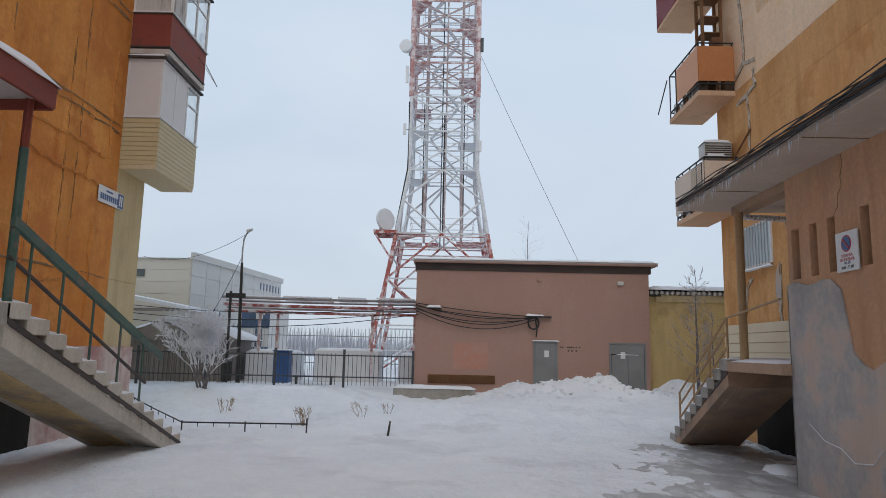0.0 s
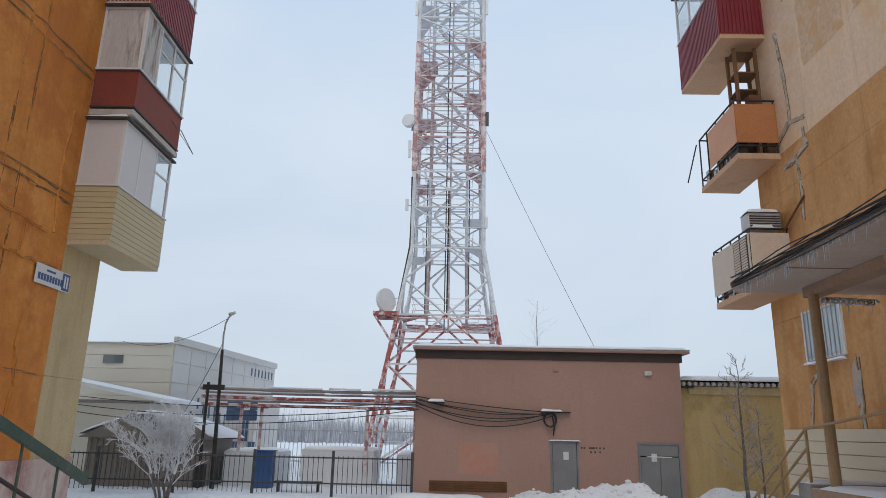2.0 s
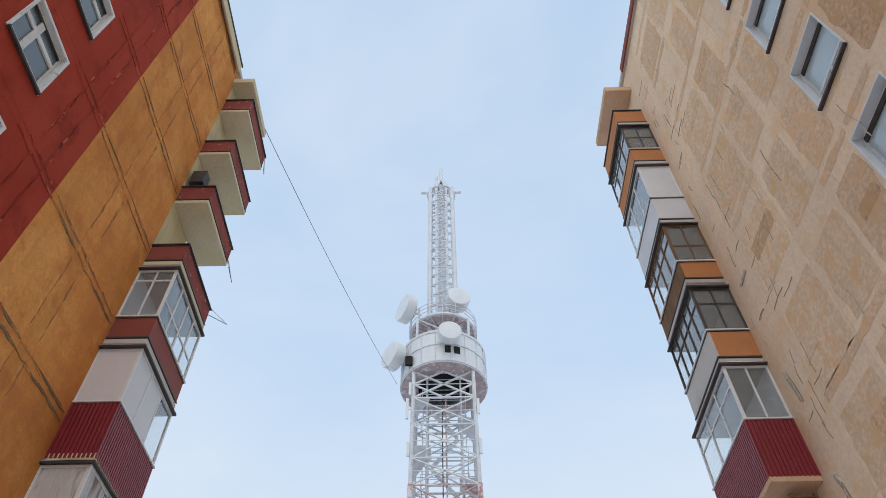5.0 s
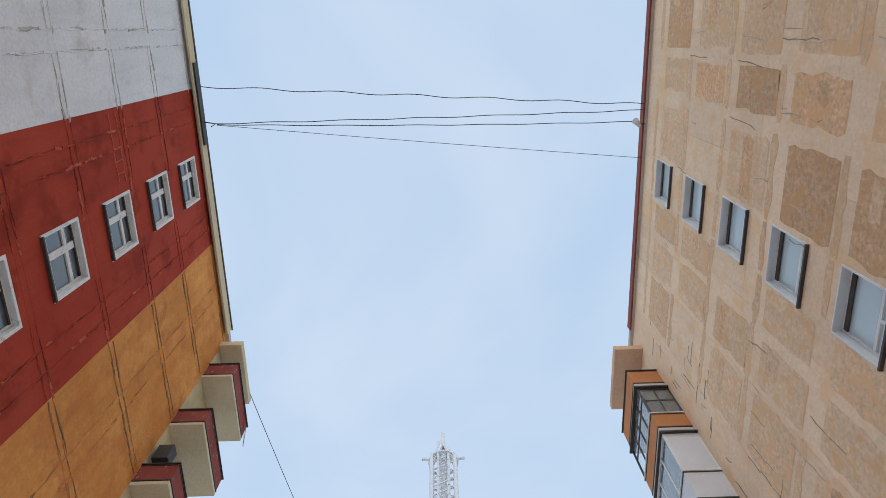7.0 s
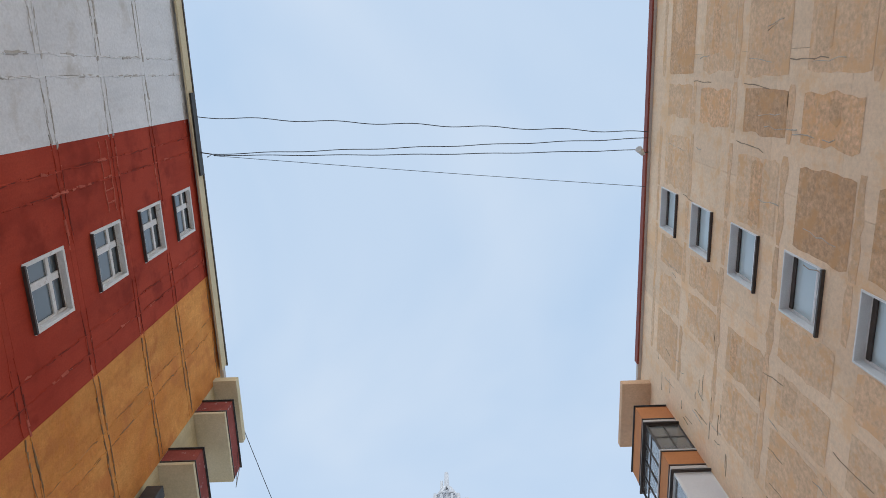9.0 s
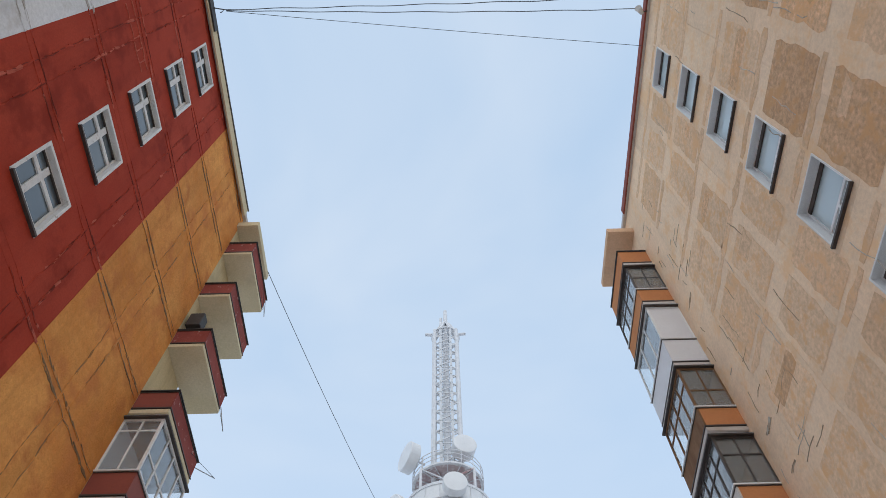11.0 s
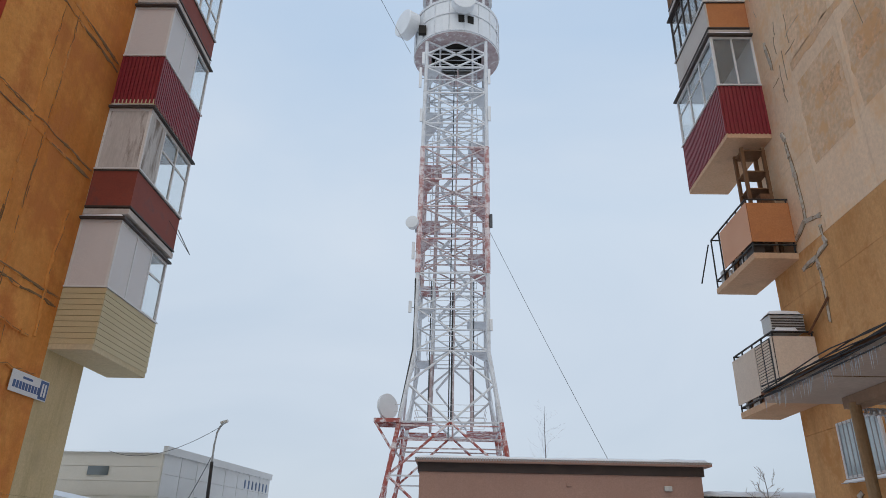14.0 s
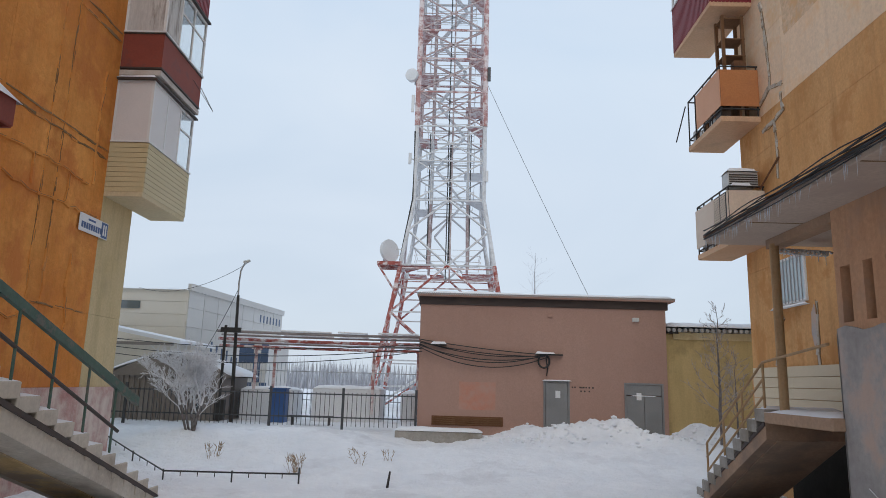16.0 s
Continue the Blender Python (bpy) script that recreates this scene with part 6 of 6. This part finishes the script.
for sx in (-1, 1):
    part("crown_arm", tubed((TX + sx * 1.0, TY - 0.4, 57.9), (TX + sx * 1.9, TY - 0.4, 58.0), 0.15, sides=6), TOWERWHITE, tower)
part("spire", tubed((TX, TY, 58), (TX, TY, 62.6), 0.3, 0.2, sides=8), TOWERWHITE, tower)
part("spire", tubed((TX - 0.45, TY, 59), (TX - 0.45, TY, 61.3), 0.16, 0.14, sides=8), TOWERWHITE, tower)
for x0, x1 in ((-2.2, -1.2), (-1.0, -0.2), (1.2, 2.2)):
    part("landing_plate", boxed(TX + x0, TX + x1, TY - 2.2, TY - 0.8, 8.2, 8.26), DEEPRED, tower)
# side platform with railing
part("side_platform", boxed(TX - 4.0, TX - 2.6, TY - 2.9, TY - 1.0, 8.8, 8.88), DEEPRED, tower, "red side platform of grating")
for i in range(6):
    part("platform_joist", boxed(TX - 4.0, TX - 2.6, TY - 2.9 + 0.36 * i, TY - 2.84 + 0.36 * i, 8.68, 8.8), DEEPRED, tower)
part("platform_strut", tubed((TX - 3.95, TY - 2.8, 8.7), (TX - 2.95, TY - 2.95, 7.2), 0.06, sides=5), DEEPRED, tower)
part("platform_strut", tubed((TX - 3.95, TY - 1.1, 8.7), (TX - 2.95, TY - 2.0, 7.2), 0.06, sides=5), DEEPRED, tower)
for dz in (0.35, 0.7):
    part("platform_rail", tubed((TX - 2.95, TY - 2.9, 8.88 + dz), (TX - 2.5, TY - 2.9, 8.88 + dz), 0.025, sides=4), TOWERWHITE, tower)


def dish(at, aim, r, depth, label, tilt=0.0, name="dish_antenna"):
    """A shrouded microwave drum on a bracket: at is its centre, aim the way it faces."""
    d = thing(name, at, label, "antenna", "antennas on the tower")
    at, aim = Vector(at), Vector(aim).normalized()
    up = Vector((0, 0, 1))
    sx = aim.cross(up).normalized()
    sy = sx.cross(aim)
    bm = bmesh.new()
    prof = [(-depth * 0.6, 0.2 * r), (-depth * 0.5, 0.6 * r), (-depth * 0.3, 0.97 * r), (-depth * 0.28, r), (depth * 0.46, r), (depth * 0.5, 0.97 * r), (depth * 0.51, 0.9 * r), (depth * 0.54, 0.05 * r)]
    rings = [[bm.verts.new(at + aim * a + (math.cos(t) * sx + math.sin(t) * sy) * rr_) for t in (2 * math.pi * i / 28 for i in range(28))] for a, rr_ in prof]
    for ra, rb in zip(rings, rings[1:]):
        for i in range(28):
            bm.faces.new((ra[i], ra[(i + 1) % 28], rb[(i + 1) % 28], rb[i]))
    bm.faces.new(rings[0][::-1])
    bm.faces.new(rings[-1])
    bmesh.ops.recalc_face_normals(bm, faces=bm.faces[:])
    part("drum", bm, DISHWHITE, d)
    part("bracket", tubed(at - aim * depth * 0.7, at - aim * (depth * 0.7 + 0.5), 0.08, sides=6), TOWERWHITE, d)
    part("pole", tubed(at - aim * (depth * 0.7 + 0.3) - up * r * 0.9, at - aim * (depth * 0.7 + 0.3) + up * r * 0.6, 0.06, sides=6), GALV, d)
    return d


dish((TX - 2.65, TY - 1.4, 41.1), (-0.85, -0.5, 0.05), 1.12, 0.95, "large white shrouded dish antenna on the gallery")
dish((TX + 1.15, TY - 1.7, 41.6), (0.25, -1, 0.0), 0.88, 1.2, "large white shrouded dish antenna on the gallery")
dish((TX - 3.4, TY - 1.5, 36.3), (-0.75, -0.6, 0.0), 1.0, 1.0, "white shrouded dish antenna at the drum's side")
dish((TX + 0.45, TY - 3.55, 36.5), (0.15, -1, 0.0), 0.8, 0.8, "white shrouded dish antenna before the drum")
dish((TX - 2.45, TY - 2.1, 20.6), (-0.3, -1, 0.0), 0.4, 0.4, "small cream dish antenna on the tower leg")
dish((TX - 3.42, TY - 1.95, 9.65), (1.0, -0.95, 0.1), 0.68, 0.2, "pale oval dish antenna on the side platform")
for (x, z, h) in ((TX + 2.25, 20.3, 0.9), (TX + 2.2, 13.9, 0.7), (TX - 2.35, 18.2, 1.1), (TX - 2.4, 14.9, 0.7), (TX - 2.2, 27.8, 1.0), (TX + 2.2, 27.9, 1.1), (TX - 2.35, 30.5, 1.6), (TX + 2.2, 30.8, 1.2), (TX - 2.2, 32.4, 1.0)):
    p = thing("panel_antenna", (x, TY - 2.1, z), "slim panel antenna clamped to a tower leg", "antenna", "panel antennas on the tower")
    part("panel", boxed(x - 0.09, x + 0.09, TY - 2.25, TY - 2.12, z, z + h, bevel=0.02), FENCESTEEL if 19 < z < 21 else DISHWHITE, p)
    part("clamp", tubed((x, TY - 2.15, z + h / 2), (TX + (2.05 if x > TX else -2.05), TY - 2.05, z + h / 2), 0.03, sides=5), GALV, p)
for (p, q, dr, lb) in (((TX + 2.2, TY - 0.2, 21.1), (TX + 11.8, TY, 1.0), 0.3, "steel wire from the tower down behind the roof"), ((LX + 0.7, 17.6, 28.0), (TX - 3.2, TY - 1.0, 34.3), 0.4, "wire from the roof corner to the tower")):
    c = part("guy_wire", polytube(sag(p, q, dr, 20), 0.013, 5), CABLE)
    tagged(c, lb, "cable", "wires at the tower")
for (p, q, dr, wave) in (((LX + 0.2, 6.75, 28.5), (RX - 0.15, 7.83, 29.5), 0.1, 0.035), ((LX + 0.55, 7.95, 28.5), (RX - 0.15, 8.02, 29.5), 0.2, 0.015), ((LX + 0.6, 7.98, 28.5), (RX - 0.5, 8.4, 29.45), 0.5, 0.01), ((LX + 0.6, 8.0, 28.5), (RX - 0.15, 9.67, 29.5), 0.15, 0.0)):
    pts = [Vector(v) for v in sag(p, q, dr, 60)]
    pts = [v + Vector((0, wave * math.sin(0.62 * k), 0.5 * wave * math.sin(0.9 * k + 1))) for k, v in enumerate(pts)]
    c = part("overhead_cable", polytube(pts, 0.014 if wave else 0.009, 5), CABLE)
    tagged(c, "thin cable strung between the two roofs", "cable", "cables between the roofs")
br = thing("roof_bracket", (LX + 0.2, 7.6, 28.4), "dark steel cable bracket at the roof edge", "bracket")
part("arm", polytube([(LX + 0.1, 7.85, 28.4), (LX + 0.55, 7.95, 28.5), (LX + 0.5, 8.0, 28.2)], 0.02, 5), BLACKSTEEL, br)
fl = thing("floodlight", (RX - 0.4, 8.0, 29.4), "small floodlight on a bracket at the roof edge", "floodlight")
part("head", tubed((RX - 0.5, 8.35, 29.3), (RX - 0.3, 8.55, 29.45), 0.12, 0.07, sides=10), ACWHITE, fl)
part("arm", tubed((RX - 0.3, 8.5, 29.45), (RX - 0.08, 8.5, 29.6), 0.02, sides=6), BLACKSTEEL, fl)


# ---- small things on the facades ----
sg = thing("street_sign", (LX, 15.3, 5.2), "white enamel street name plate with a blue number field", "sign")
part("plate", boxed(LX + 0.03, LX + 0.045, 14.72, 15.89, 5.12, 5.5, bevel=0.004), SIGNWHITE, sg)
part("number_field", boxed(LX + 0.046, LX + 0.05, 15.61, 15.87, 5.14, 5.48), SIGNBLUE, sg, "blue number field")
part("number_bar", boxed(LX + 0.051, LX + 0.054, 15.67, 15.72, 5.19, 5.43), SIGNWHITE, sg)
part("number_bar", boxed(LX + 0.051, LX + 0.054, 15.76, 15.81, 5.19, 5.43), SIGNWHITE, sg)
for i in range(9):
    part("name_bar", boxed(LX + 0.046, LX + 0.05, 14.8 + 0.095 * i, 14.87 + 0.095 * i, 5.2, 5.33), SIGNBLUE, sg)
part("small_bar", boxed(LX + 0.046, LX + 0.05, 15.05, 15.35, 5.39, 5.43), SIGNBLUE, sg)

ns = thing("no_parking_sign", (5.46, 8.78, 3.1), "white board with a round no-parking sign and lettering", "sign")
part("board", boxed(5.45, 5.47, 8.53, 9.03, 2.86, 3.4, bevel=0.003), SIGNWHITE, ns)


def disc(x, cy, cz, r, m, name, parent, dx=0.004):
    bm = bmesh.new()
    tube(bm, (x, cy, cz), (x - dx, cy, cz), r, sides=28)
    return part(name, bm, m, parent)


disc(5.449, 8.78, 3.235, 0.115, SIGNRED, "red_ring", ns)
disc(5.4445, 8.78, 3.235, 0.098, SIGNBLUE, "blue_field", ns)
bm = bmesh.new()
tube(bm, (5.438, 8.845, 3.30), (5.438, 8.715, 3.17), 0.011, sides=4)
part("red_slash", bm, SIGNRED, ns)


def lettering(text, size, at, m, parent):
    """Raised letters on a board that faces the yard."""
    cu = bpy.data.curves.new("letters", "FONT")
    cu.body, cu.size, cu.align_x, cu.extrude = text, size, "CENTER", 0.0008
    tmp = bpy.data.objects.new("letters", cu)
    me = bpy.data.meshes.new_from_object(tmp)
    bm = bmesh.new()
    bm.from_mesh(me)
    bm.transform(Matrix(((0, 0, -1, at[0]), (-1, 0, 0, at[1]), (0, 1, 0, at[2]), (0, 0, 0, 1))))
    bpy.data.objects.remove(tmp)
    return part("lettering", bm, m, parent)


for text, size, zz, m in (("СТОЯНКА", 0.055, 3.055, SIGNRED), ("ЗАПРЕЩЕНА", 0.055, 3.0, SIGNRED), ("ПН - ПТ", 0.042, 2.955, SIGNBLUE), ("8.00 - 17.00", 0.058, 2.895, BLACKSTEEL)):
    lettering(text, size, (5.447, 8.78, zz), m, ns)
own(crack_line(5.502, -1, [(9.13, 3.66), (8.95, 3.95), (8.88, 4.2), (8.86, 4.5)], 0.007, JOINT, "open_crack"), porch)

gr = thing("barred_window", (RX, 15.45, 3.85), "ground-floor window behind upright steel bars", "window")
part("pane", boxed(RX - 0.014, RX - 0.006, 14.8, 16.1, 3.88, 4.8), SKYGLASS, gr)
bm = bmesh.new()
for a in ((14.74, 14.8, 3.85, 4.85), (16.1, 16.16, 3.85, 4.85), (14.8, 16.1, 3.85, 3.9), (14.8, 16.1, 4.8, 4.85)):
    box(bm, RX - 0.04, RX + 0.01, *a)
part("window_frame", bm, WHITEFRAME, gr)
for i in range(9):
    part("bar", tubed((RX - 0.06, 14.86 + 0.147 * i, 3.86), (RX - 0.06, 14.86 + 0.147 * i, 4.84), 0.011, sides=6), GALV, gr)
part("snow_sill", snow_cap(RX - 0.14, RX, 14.7, 16.2, 3.78, 0.07, step=0.08), SNOW, gr, smooth=True)
sd = thing("siding_skirt", (RX - 0.08, 15.2, 1.6), "cream horizontal siding along the foot of the wall", "cladding")
for i in range(6):
    part("board", boxed(RX - 0.1, RX - 0.035, 12.6, 17.3, 1.2 + 0.225 * i, 1.415 + 0.225 * i, bevel=0.008), CREAMVINYL, sd)
dp = thing("plaster_hole", (RX - 0.03, 14.5, 3.2), "broken patch of grey brick showing through the render", "wall damage")
part("patch", prism(bmesh.new(), [(14.62, 2.9), (14.7, 3.2), (14.66, 3.6), (14.55, 3.75), (14.45, 3.4), (14.5, 3.0)], "x", RX - 0.012, RX - 0.002), CEMENT, dp)
fr = thing("frozen_drip", (5.9, 12.6, 4.3), "lumpy ice frozen on a leaking pipe under the canopy", "ice")
coil = [(5.72 + 0.011 * i + 0.05 * math.sin(i * 0.9), 12.52 + 0.06 * math.cos(i * 0.9), 4.34 + 0.05 * math.sin(i * 0.9 + 1) - 0.0004 * i) for i in range(80)]
part("ice", polytube(coil, 0.022, 6), SNOW, fr, "knotted white ice on the pipe", smooth=True)
for i in range(7):
    part("icicle", tubed((5.8 + 0.12 * i, 12.5, 4.31), (5.8 + 0.12 * i, 12.5 + 0.01 * (i % 3), 4.22 - 0.06 * ((i * 5) % 4)), 0.01, 0.002, sides=5), ICEMAT, fr)
dr = thing("debris", (6.2, 12.2, 0.05), "snow-covered rubble under the stairs", "debris")
bm = snow_cap(5.7, 6.8, 11.6, 12.6, -0.05, 0.22, seed=77, step=0.12)
part("heap", bm, SNOW, dr, smooth=True)
wr = thing("loose_wire", (5.44, 9, 0.6), "thin pale wire hanging loose on the cement wall", "wire")
part("strand", polytube([(5.455, 10.0, 0.75), (5.45, 9.6, 0.55), (5.45, 9.2, 0.5), (5.45, 8.9, 0.35), (5.45, 8.5, 0.4), (5.45, 8.3, 0.6)], 0.008, 5), SIGNWHITE, wr)
for (y, z, q) in ((18.05, 9.75, (-6.62, 18.5, 9.3)), (18.05, 18.0, (-6.5, 18.7, 18.3)), (18.0, 26.3, (-6.68, 18.1, 25.4)), (18.05, 20.4, (-6.6, 18.3, 19.7))):
    t_ = thing("clothes_rod", (-6.8, y, z), "thin steel rod sticking out from a balcony front", "rod", "rods on the balconies")
    part("rod", tubed((-6.8, y - 0.05, z), q, 0.014, sides=5), GALV, t_)
    part("line", tubed((-6.8, y - 0.6, z - 0.02), q, 0.006, sides=4), BLACKSTEEL, t_)
bx = thing("balcony_box", (-7.5, 15.72, 21.2), "black box hung on the balcony side", "box")
part("casing", boxed(-7.68, -7.25, 15.62, 15.95, 21.25, 21.85, bevel=0.02), BLACKSTEEL, bx)
part("hanger", tubed((-7.25, 15.7, 21.3), (-7.1, 15.65, 20.95), 0.02, sides=5), BLACKSTEEL, bx)


# the porch with its landing, canopy and fittings stands on a raised footing
for ob in (porch, land_r, canr, col, ns, fr, wr):
    ob.location += Vector((0, 0.22, 0.28))
for ob in (gr, sd, dp):
    ob.location += Vector((0, 0.1, 0.2))


# ---- plants ----
def branching(bm, p, d, length, r, depth, rr, droop=0.0, spread=0.55, kids=3):
    q = p
    n = 3
    for i in range(n):
        d = (d + Vector((rr.uniform(-1, 1), rr.uniform(-1, 1), rr.uniform(-0.4, 0.5) - droop)) * 0.42).normalized()
        e = q + d * length / n
        tube(bm, q, e, r * (1 - 0.22 * i), r * (1 - 0.22 * (i + 1)), sides=4 if depth < 2 else 6)
        q = e
        if depth:
            for _ in range(1 if i == 0 else kids - 1):
                v = (d + Vector((rr.uniform(-1, 1), rr.uniform(-1, 1), rr.uniform(-0.3, 0.7))) * spread * 1.7).normalized()
                branching(bm, q, v, length * rr.uniform(0.4, 0.65), max(r * 0.55, 0.008), depth - 1, rr, droop, spread, kids)


def shrub(x, y, z, h, stems, depth, label, name, category, seed, trunk_mat=BARK, twig_mat=FROST, lean=0.5, r=0.022):
    rr = random.Random(seed)
    t = thing(name, (x, y, z), label, category)
    bt, bw = bmesh.new(), bmesh.new()
    for i in range(stems):
        d = Vector((rr.uniform(-lean, lean), rr.uniform(-lean, lean), 1)).normalized()
        base = Vector((x + rr.uniform(-0.12, 0.12), y + rr.uniform(-0.12, 0.12), z - 0.1))
        top = base + d * h * 0.4
        tube(bt, base, top, r, r * 0.7, sides=6)
        branching(bw, top, d, h * 0.42, r * 0.75, depth, rr)
        branching(bw, base + d * h * 0.25, (d + Vector((rr.uniform(-1, 1), rr.uniform(-1, 1), 0.2)) * 0.6).normalized(), h * 0.4, r * 0.5, depth - 1, rr)
    part("stem_cluster", bt, trunk_mat, t)
    part("crown", bw, twig_mat, t, "hoarfrosted twigs")
    return t


shrub(-7.1, 20.4, ground_z(-7.1, 20.4), 2.2, 8, 4, "bare shrub white with hoarfrost in the snow bed", "shrub", "shrub", 3, lean=0.5, r=0.036)
shrub(-3.4, 17.2, ground_z(-3.4, 17.2), 0.62, 11, 1, "clump of dry weeds sticking out of the snow", "dry_weeds", "weeds", 7, DRYGRASS, DRYGRASS, 0.35, 0.008)
shrub(-5.7, 18.4, ground_z(-5.7, 18.4), 0.5, 8, 1, "clump of dry weeds sticking out of the snow", "dry_weeds", "weeds", 8, DRYGRASS, DRYGRASS, 0.4, 0.007)
shrub(-2.1, 18.3, ground_z(-2.1, 18.3), 0.55, 4, 1, "few thin dry stalks in the snow", "dry_weeds", "weeds", 9, DRYGRASS, DRYGRASS, 0.7, 0.008)
shrub(-1.4, 18.9, ground_z(-1.4, 18.9), 0.4, 4, 1, "few thin dry stalks in the snow", "dry_weeds", "weeds", 10, DRYGRASS, DRYGRASS, 0.6, 0.007)


def bare_tree(x, y, z, h, label, seed, r=0.06, limbs=26, depth=2):
    rr = random.Random(seed)
    t = thing("tree", (x, y, z), label, "tree")
    bm, bw = bmesh.new(), bmesh.new()
    pts = [Vector((x + 0.06 * noise.noise((i * 0.8, seed, 0)) * h / 4, y, z - 0.1 + (h + 0.1) * i / 8)) for i in range(9)]
    for i, (a, b) in enumerate(zip(pts, pts[1:])):
        tube(bm, a, b, r * (1 - i / 8.6), r * (1 - (i + 1) / 8.6), sides=7)
    for i in range(limbs):
        f = 0.22 + 0.76 * (i / limbs)
        k = min(7, int(f * 8))
        p = pts[k].lerp(pts[k + 1], f * 8 - k)
        a = i * 2.4 + rr.uniform(-0.4, 0.4)
        d = Vector((math.cos(a), math.sin(a), 0.75)).normalized()
        branching(bw, p, d, h * (0.20 * (1.05 - f) + 0.05), r * 0.32 * (1.1 - f), depth, rr, 0.0, 0.5, 2)
    part("trunk", bm, BARK, t)
    part("crown", bw, TWIG if x > 7 and y < 30 else FROST, t, "thin hoarfrosted branches")
    return t


bare_tree(7.85, 21.2, ground_z(7.85, 21.2), 4.0, "slender bare tree with frosted twigs before the yellow wall", 4)
bare_tree(8.6, 21.9, ground_z(8.6, 21.9), 2.6, "young bare tree with brown twigs by the yellow wall", 6, 0.035, 18)
bare_tree(7.2, 60, 0.6, 13.0, "bare frosted tree rising behind the roof", 12, 0.14, 26)
bare_tree(-6.3, 62, 0.6, 5.0, "bare frosted tree beyond the yard", 14, 0.1, 20)

# low bed fence
lf = thing("bed_fence", (-5.5, 17, 0.2), "low bent steel rail round the flower bed", "fence")
pts = [(-9.0, 19.2), (-7.5, 17.9), (-6.0, 16.1), (-4.5, 16.0), (-3.1, 16.1)]
for (xa, ya), (xb, yb_) in zip(pts, pts[1:]):
    za, zb = ground_z(xa, ya), ground_z(xb, yb_)
    part("rail", tubed((xa, ya, za + 0.2), (xb, yb_, zb + 0.2), 0.018, sides=6), BLACKSTEEL, lf)
    part("post", tubed((xa, ya, za - 0.1), (xa, ya, za + 0.24), 0.016, sides=6), BLACKSTEEL, lf)
    for k in range(1, 4):
        f = k / 4
        part("stub", tubed((xa + (xb - xa) * f, ya + (yb_ - ya) * f, za + (zb - za) * f + 0.1), (xa + (xb - xa) * f, ya + (yb_ - ya) * f, za + (zb - za) * f + 0.2), 0.01, sides=5), BLACKSTEEL, lf)
part("post", tubed((-3.1, 16.1, 0.0), (-3.1, 16.1, 0.35), 0.018, sides=6), BLACKSTEEL, lf)
st = thing("stump_post", (-1.2, 15.9, 0.2), "short dark peg standing in the snow", "peg")
part("peg", tubed((-1.2, 15.9, 0.0), (-1.15, 15.9, 0.35), 0.03, 0.02, sides=7), BLACKSTEEL, st)
bench = thing("yard_bench", (-5.0, 24.6, 0.6), "low dark bench behind the fence with snow", "bench")
part("seat", boxed(-5.4, -3.9, 24.6, 24.9, 0.92, 0.97), BLACKSTEEL, bench)
for xx in (-5.3, -4.05):
    part("leg", boxed(xx, xx + 0.06, 24.65, 24.85, 0.5, 0.92), BLACKSTEEL, bench)

# snow lumps thrown up along the yard's edge
rr = random.Random(19)
bm = bmesh.new()
for i in range(260):
    if i < 260:
        x, y = rr.uniform(1.0, 10.0), rr.gauss(22.3, 0.6)
    else:
        x, y = rr.uniform(-9.0, 1.5), rr.gauss(18.5, 1.8)
    s = rr.uniform(0.02, 0.08)
    m4 = Matrix.Translation((x, y, ground_z(x, y) + s * 0.2)) @ Matrix.Rotation(rr.uniform(0, 6), 4, "Z") @ Matrix.Diagonal((s * rr.uniform(0.8, 1.8), s, s * rr.uniform(0.5, 0.9), 1))
    bmesh.ops.create_icosphere(bm, subdivisions=1, radius=1.0, matrix=m4)
lumps = part("snow_lumps", bm, SNOW, smooth=True)
tagged(lumps, "crumbled lumps of shovelled snow along the yard", "snow", kind="stuff")

# distant frosted woods and a far block
rr = random.Random(23)
verts, faces = [], []
for i in range(1400):
    y = rr.uniform(105, 150)
    x = rr.uniform(-75, 60)
    h = rr.uniform(3.5, 6.5) + 1.2 * noise.noise((x * 0.06, 3.0, 0.0))
    for k in range(7):
        a = rr.uniform(0, 6.28)
        w = rr.uniform(0.05, 0.22)
        bx_, by_ = x + rr.uniform(-1.2, 1.2), y + rr.uniform(-0.6, 0.6)
        tz = h * rr.uniform(0.45, 1.0)
        n = len(verts)
        verts += [(bx_ - w * math.cos(a), by_ - w * math.sin(a), 0), (bx_ + w * math.cos(a), by_ + w * math.sin(a), 0), (bx_ + w * 0.5 * math.sin(a), by_ + w, 0), (bx_ + rr.uniform(-0.5, 0.5), by_, tz)]
        faces += [(n, n + 1, n + 3), (n + 1, n + 2, n + 3), (n + 2, n, n + 3)]
me = bpy.data.meshes.new("distant_woods")
me.from_pydata(verts, [], faces)
me.materials.append(FARWOOD)
tagged(new("distant_woods", me), "distant leafless woods grey with hoarfrost", "woods", kind="stuff")
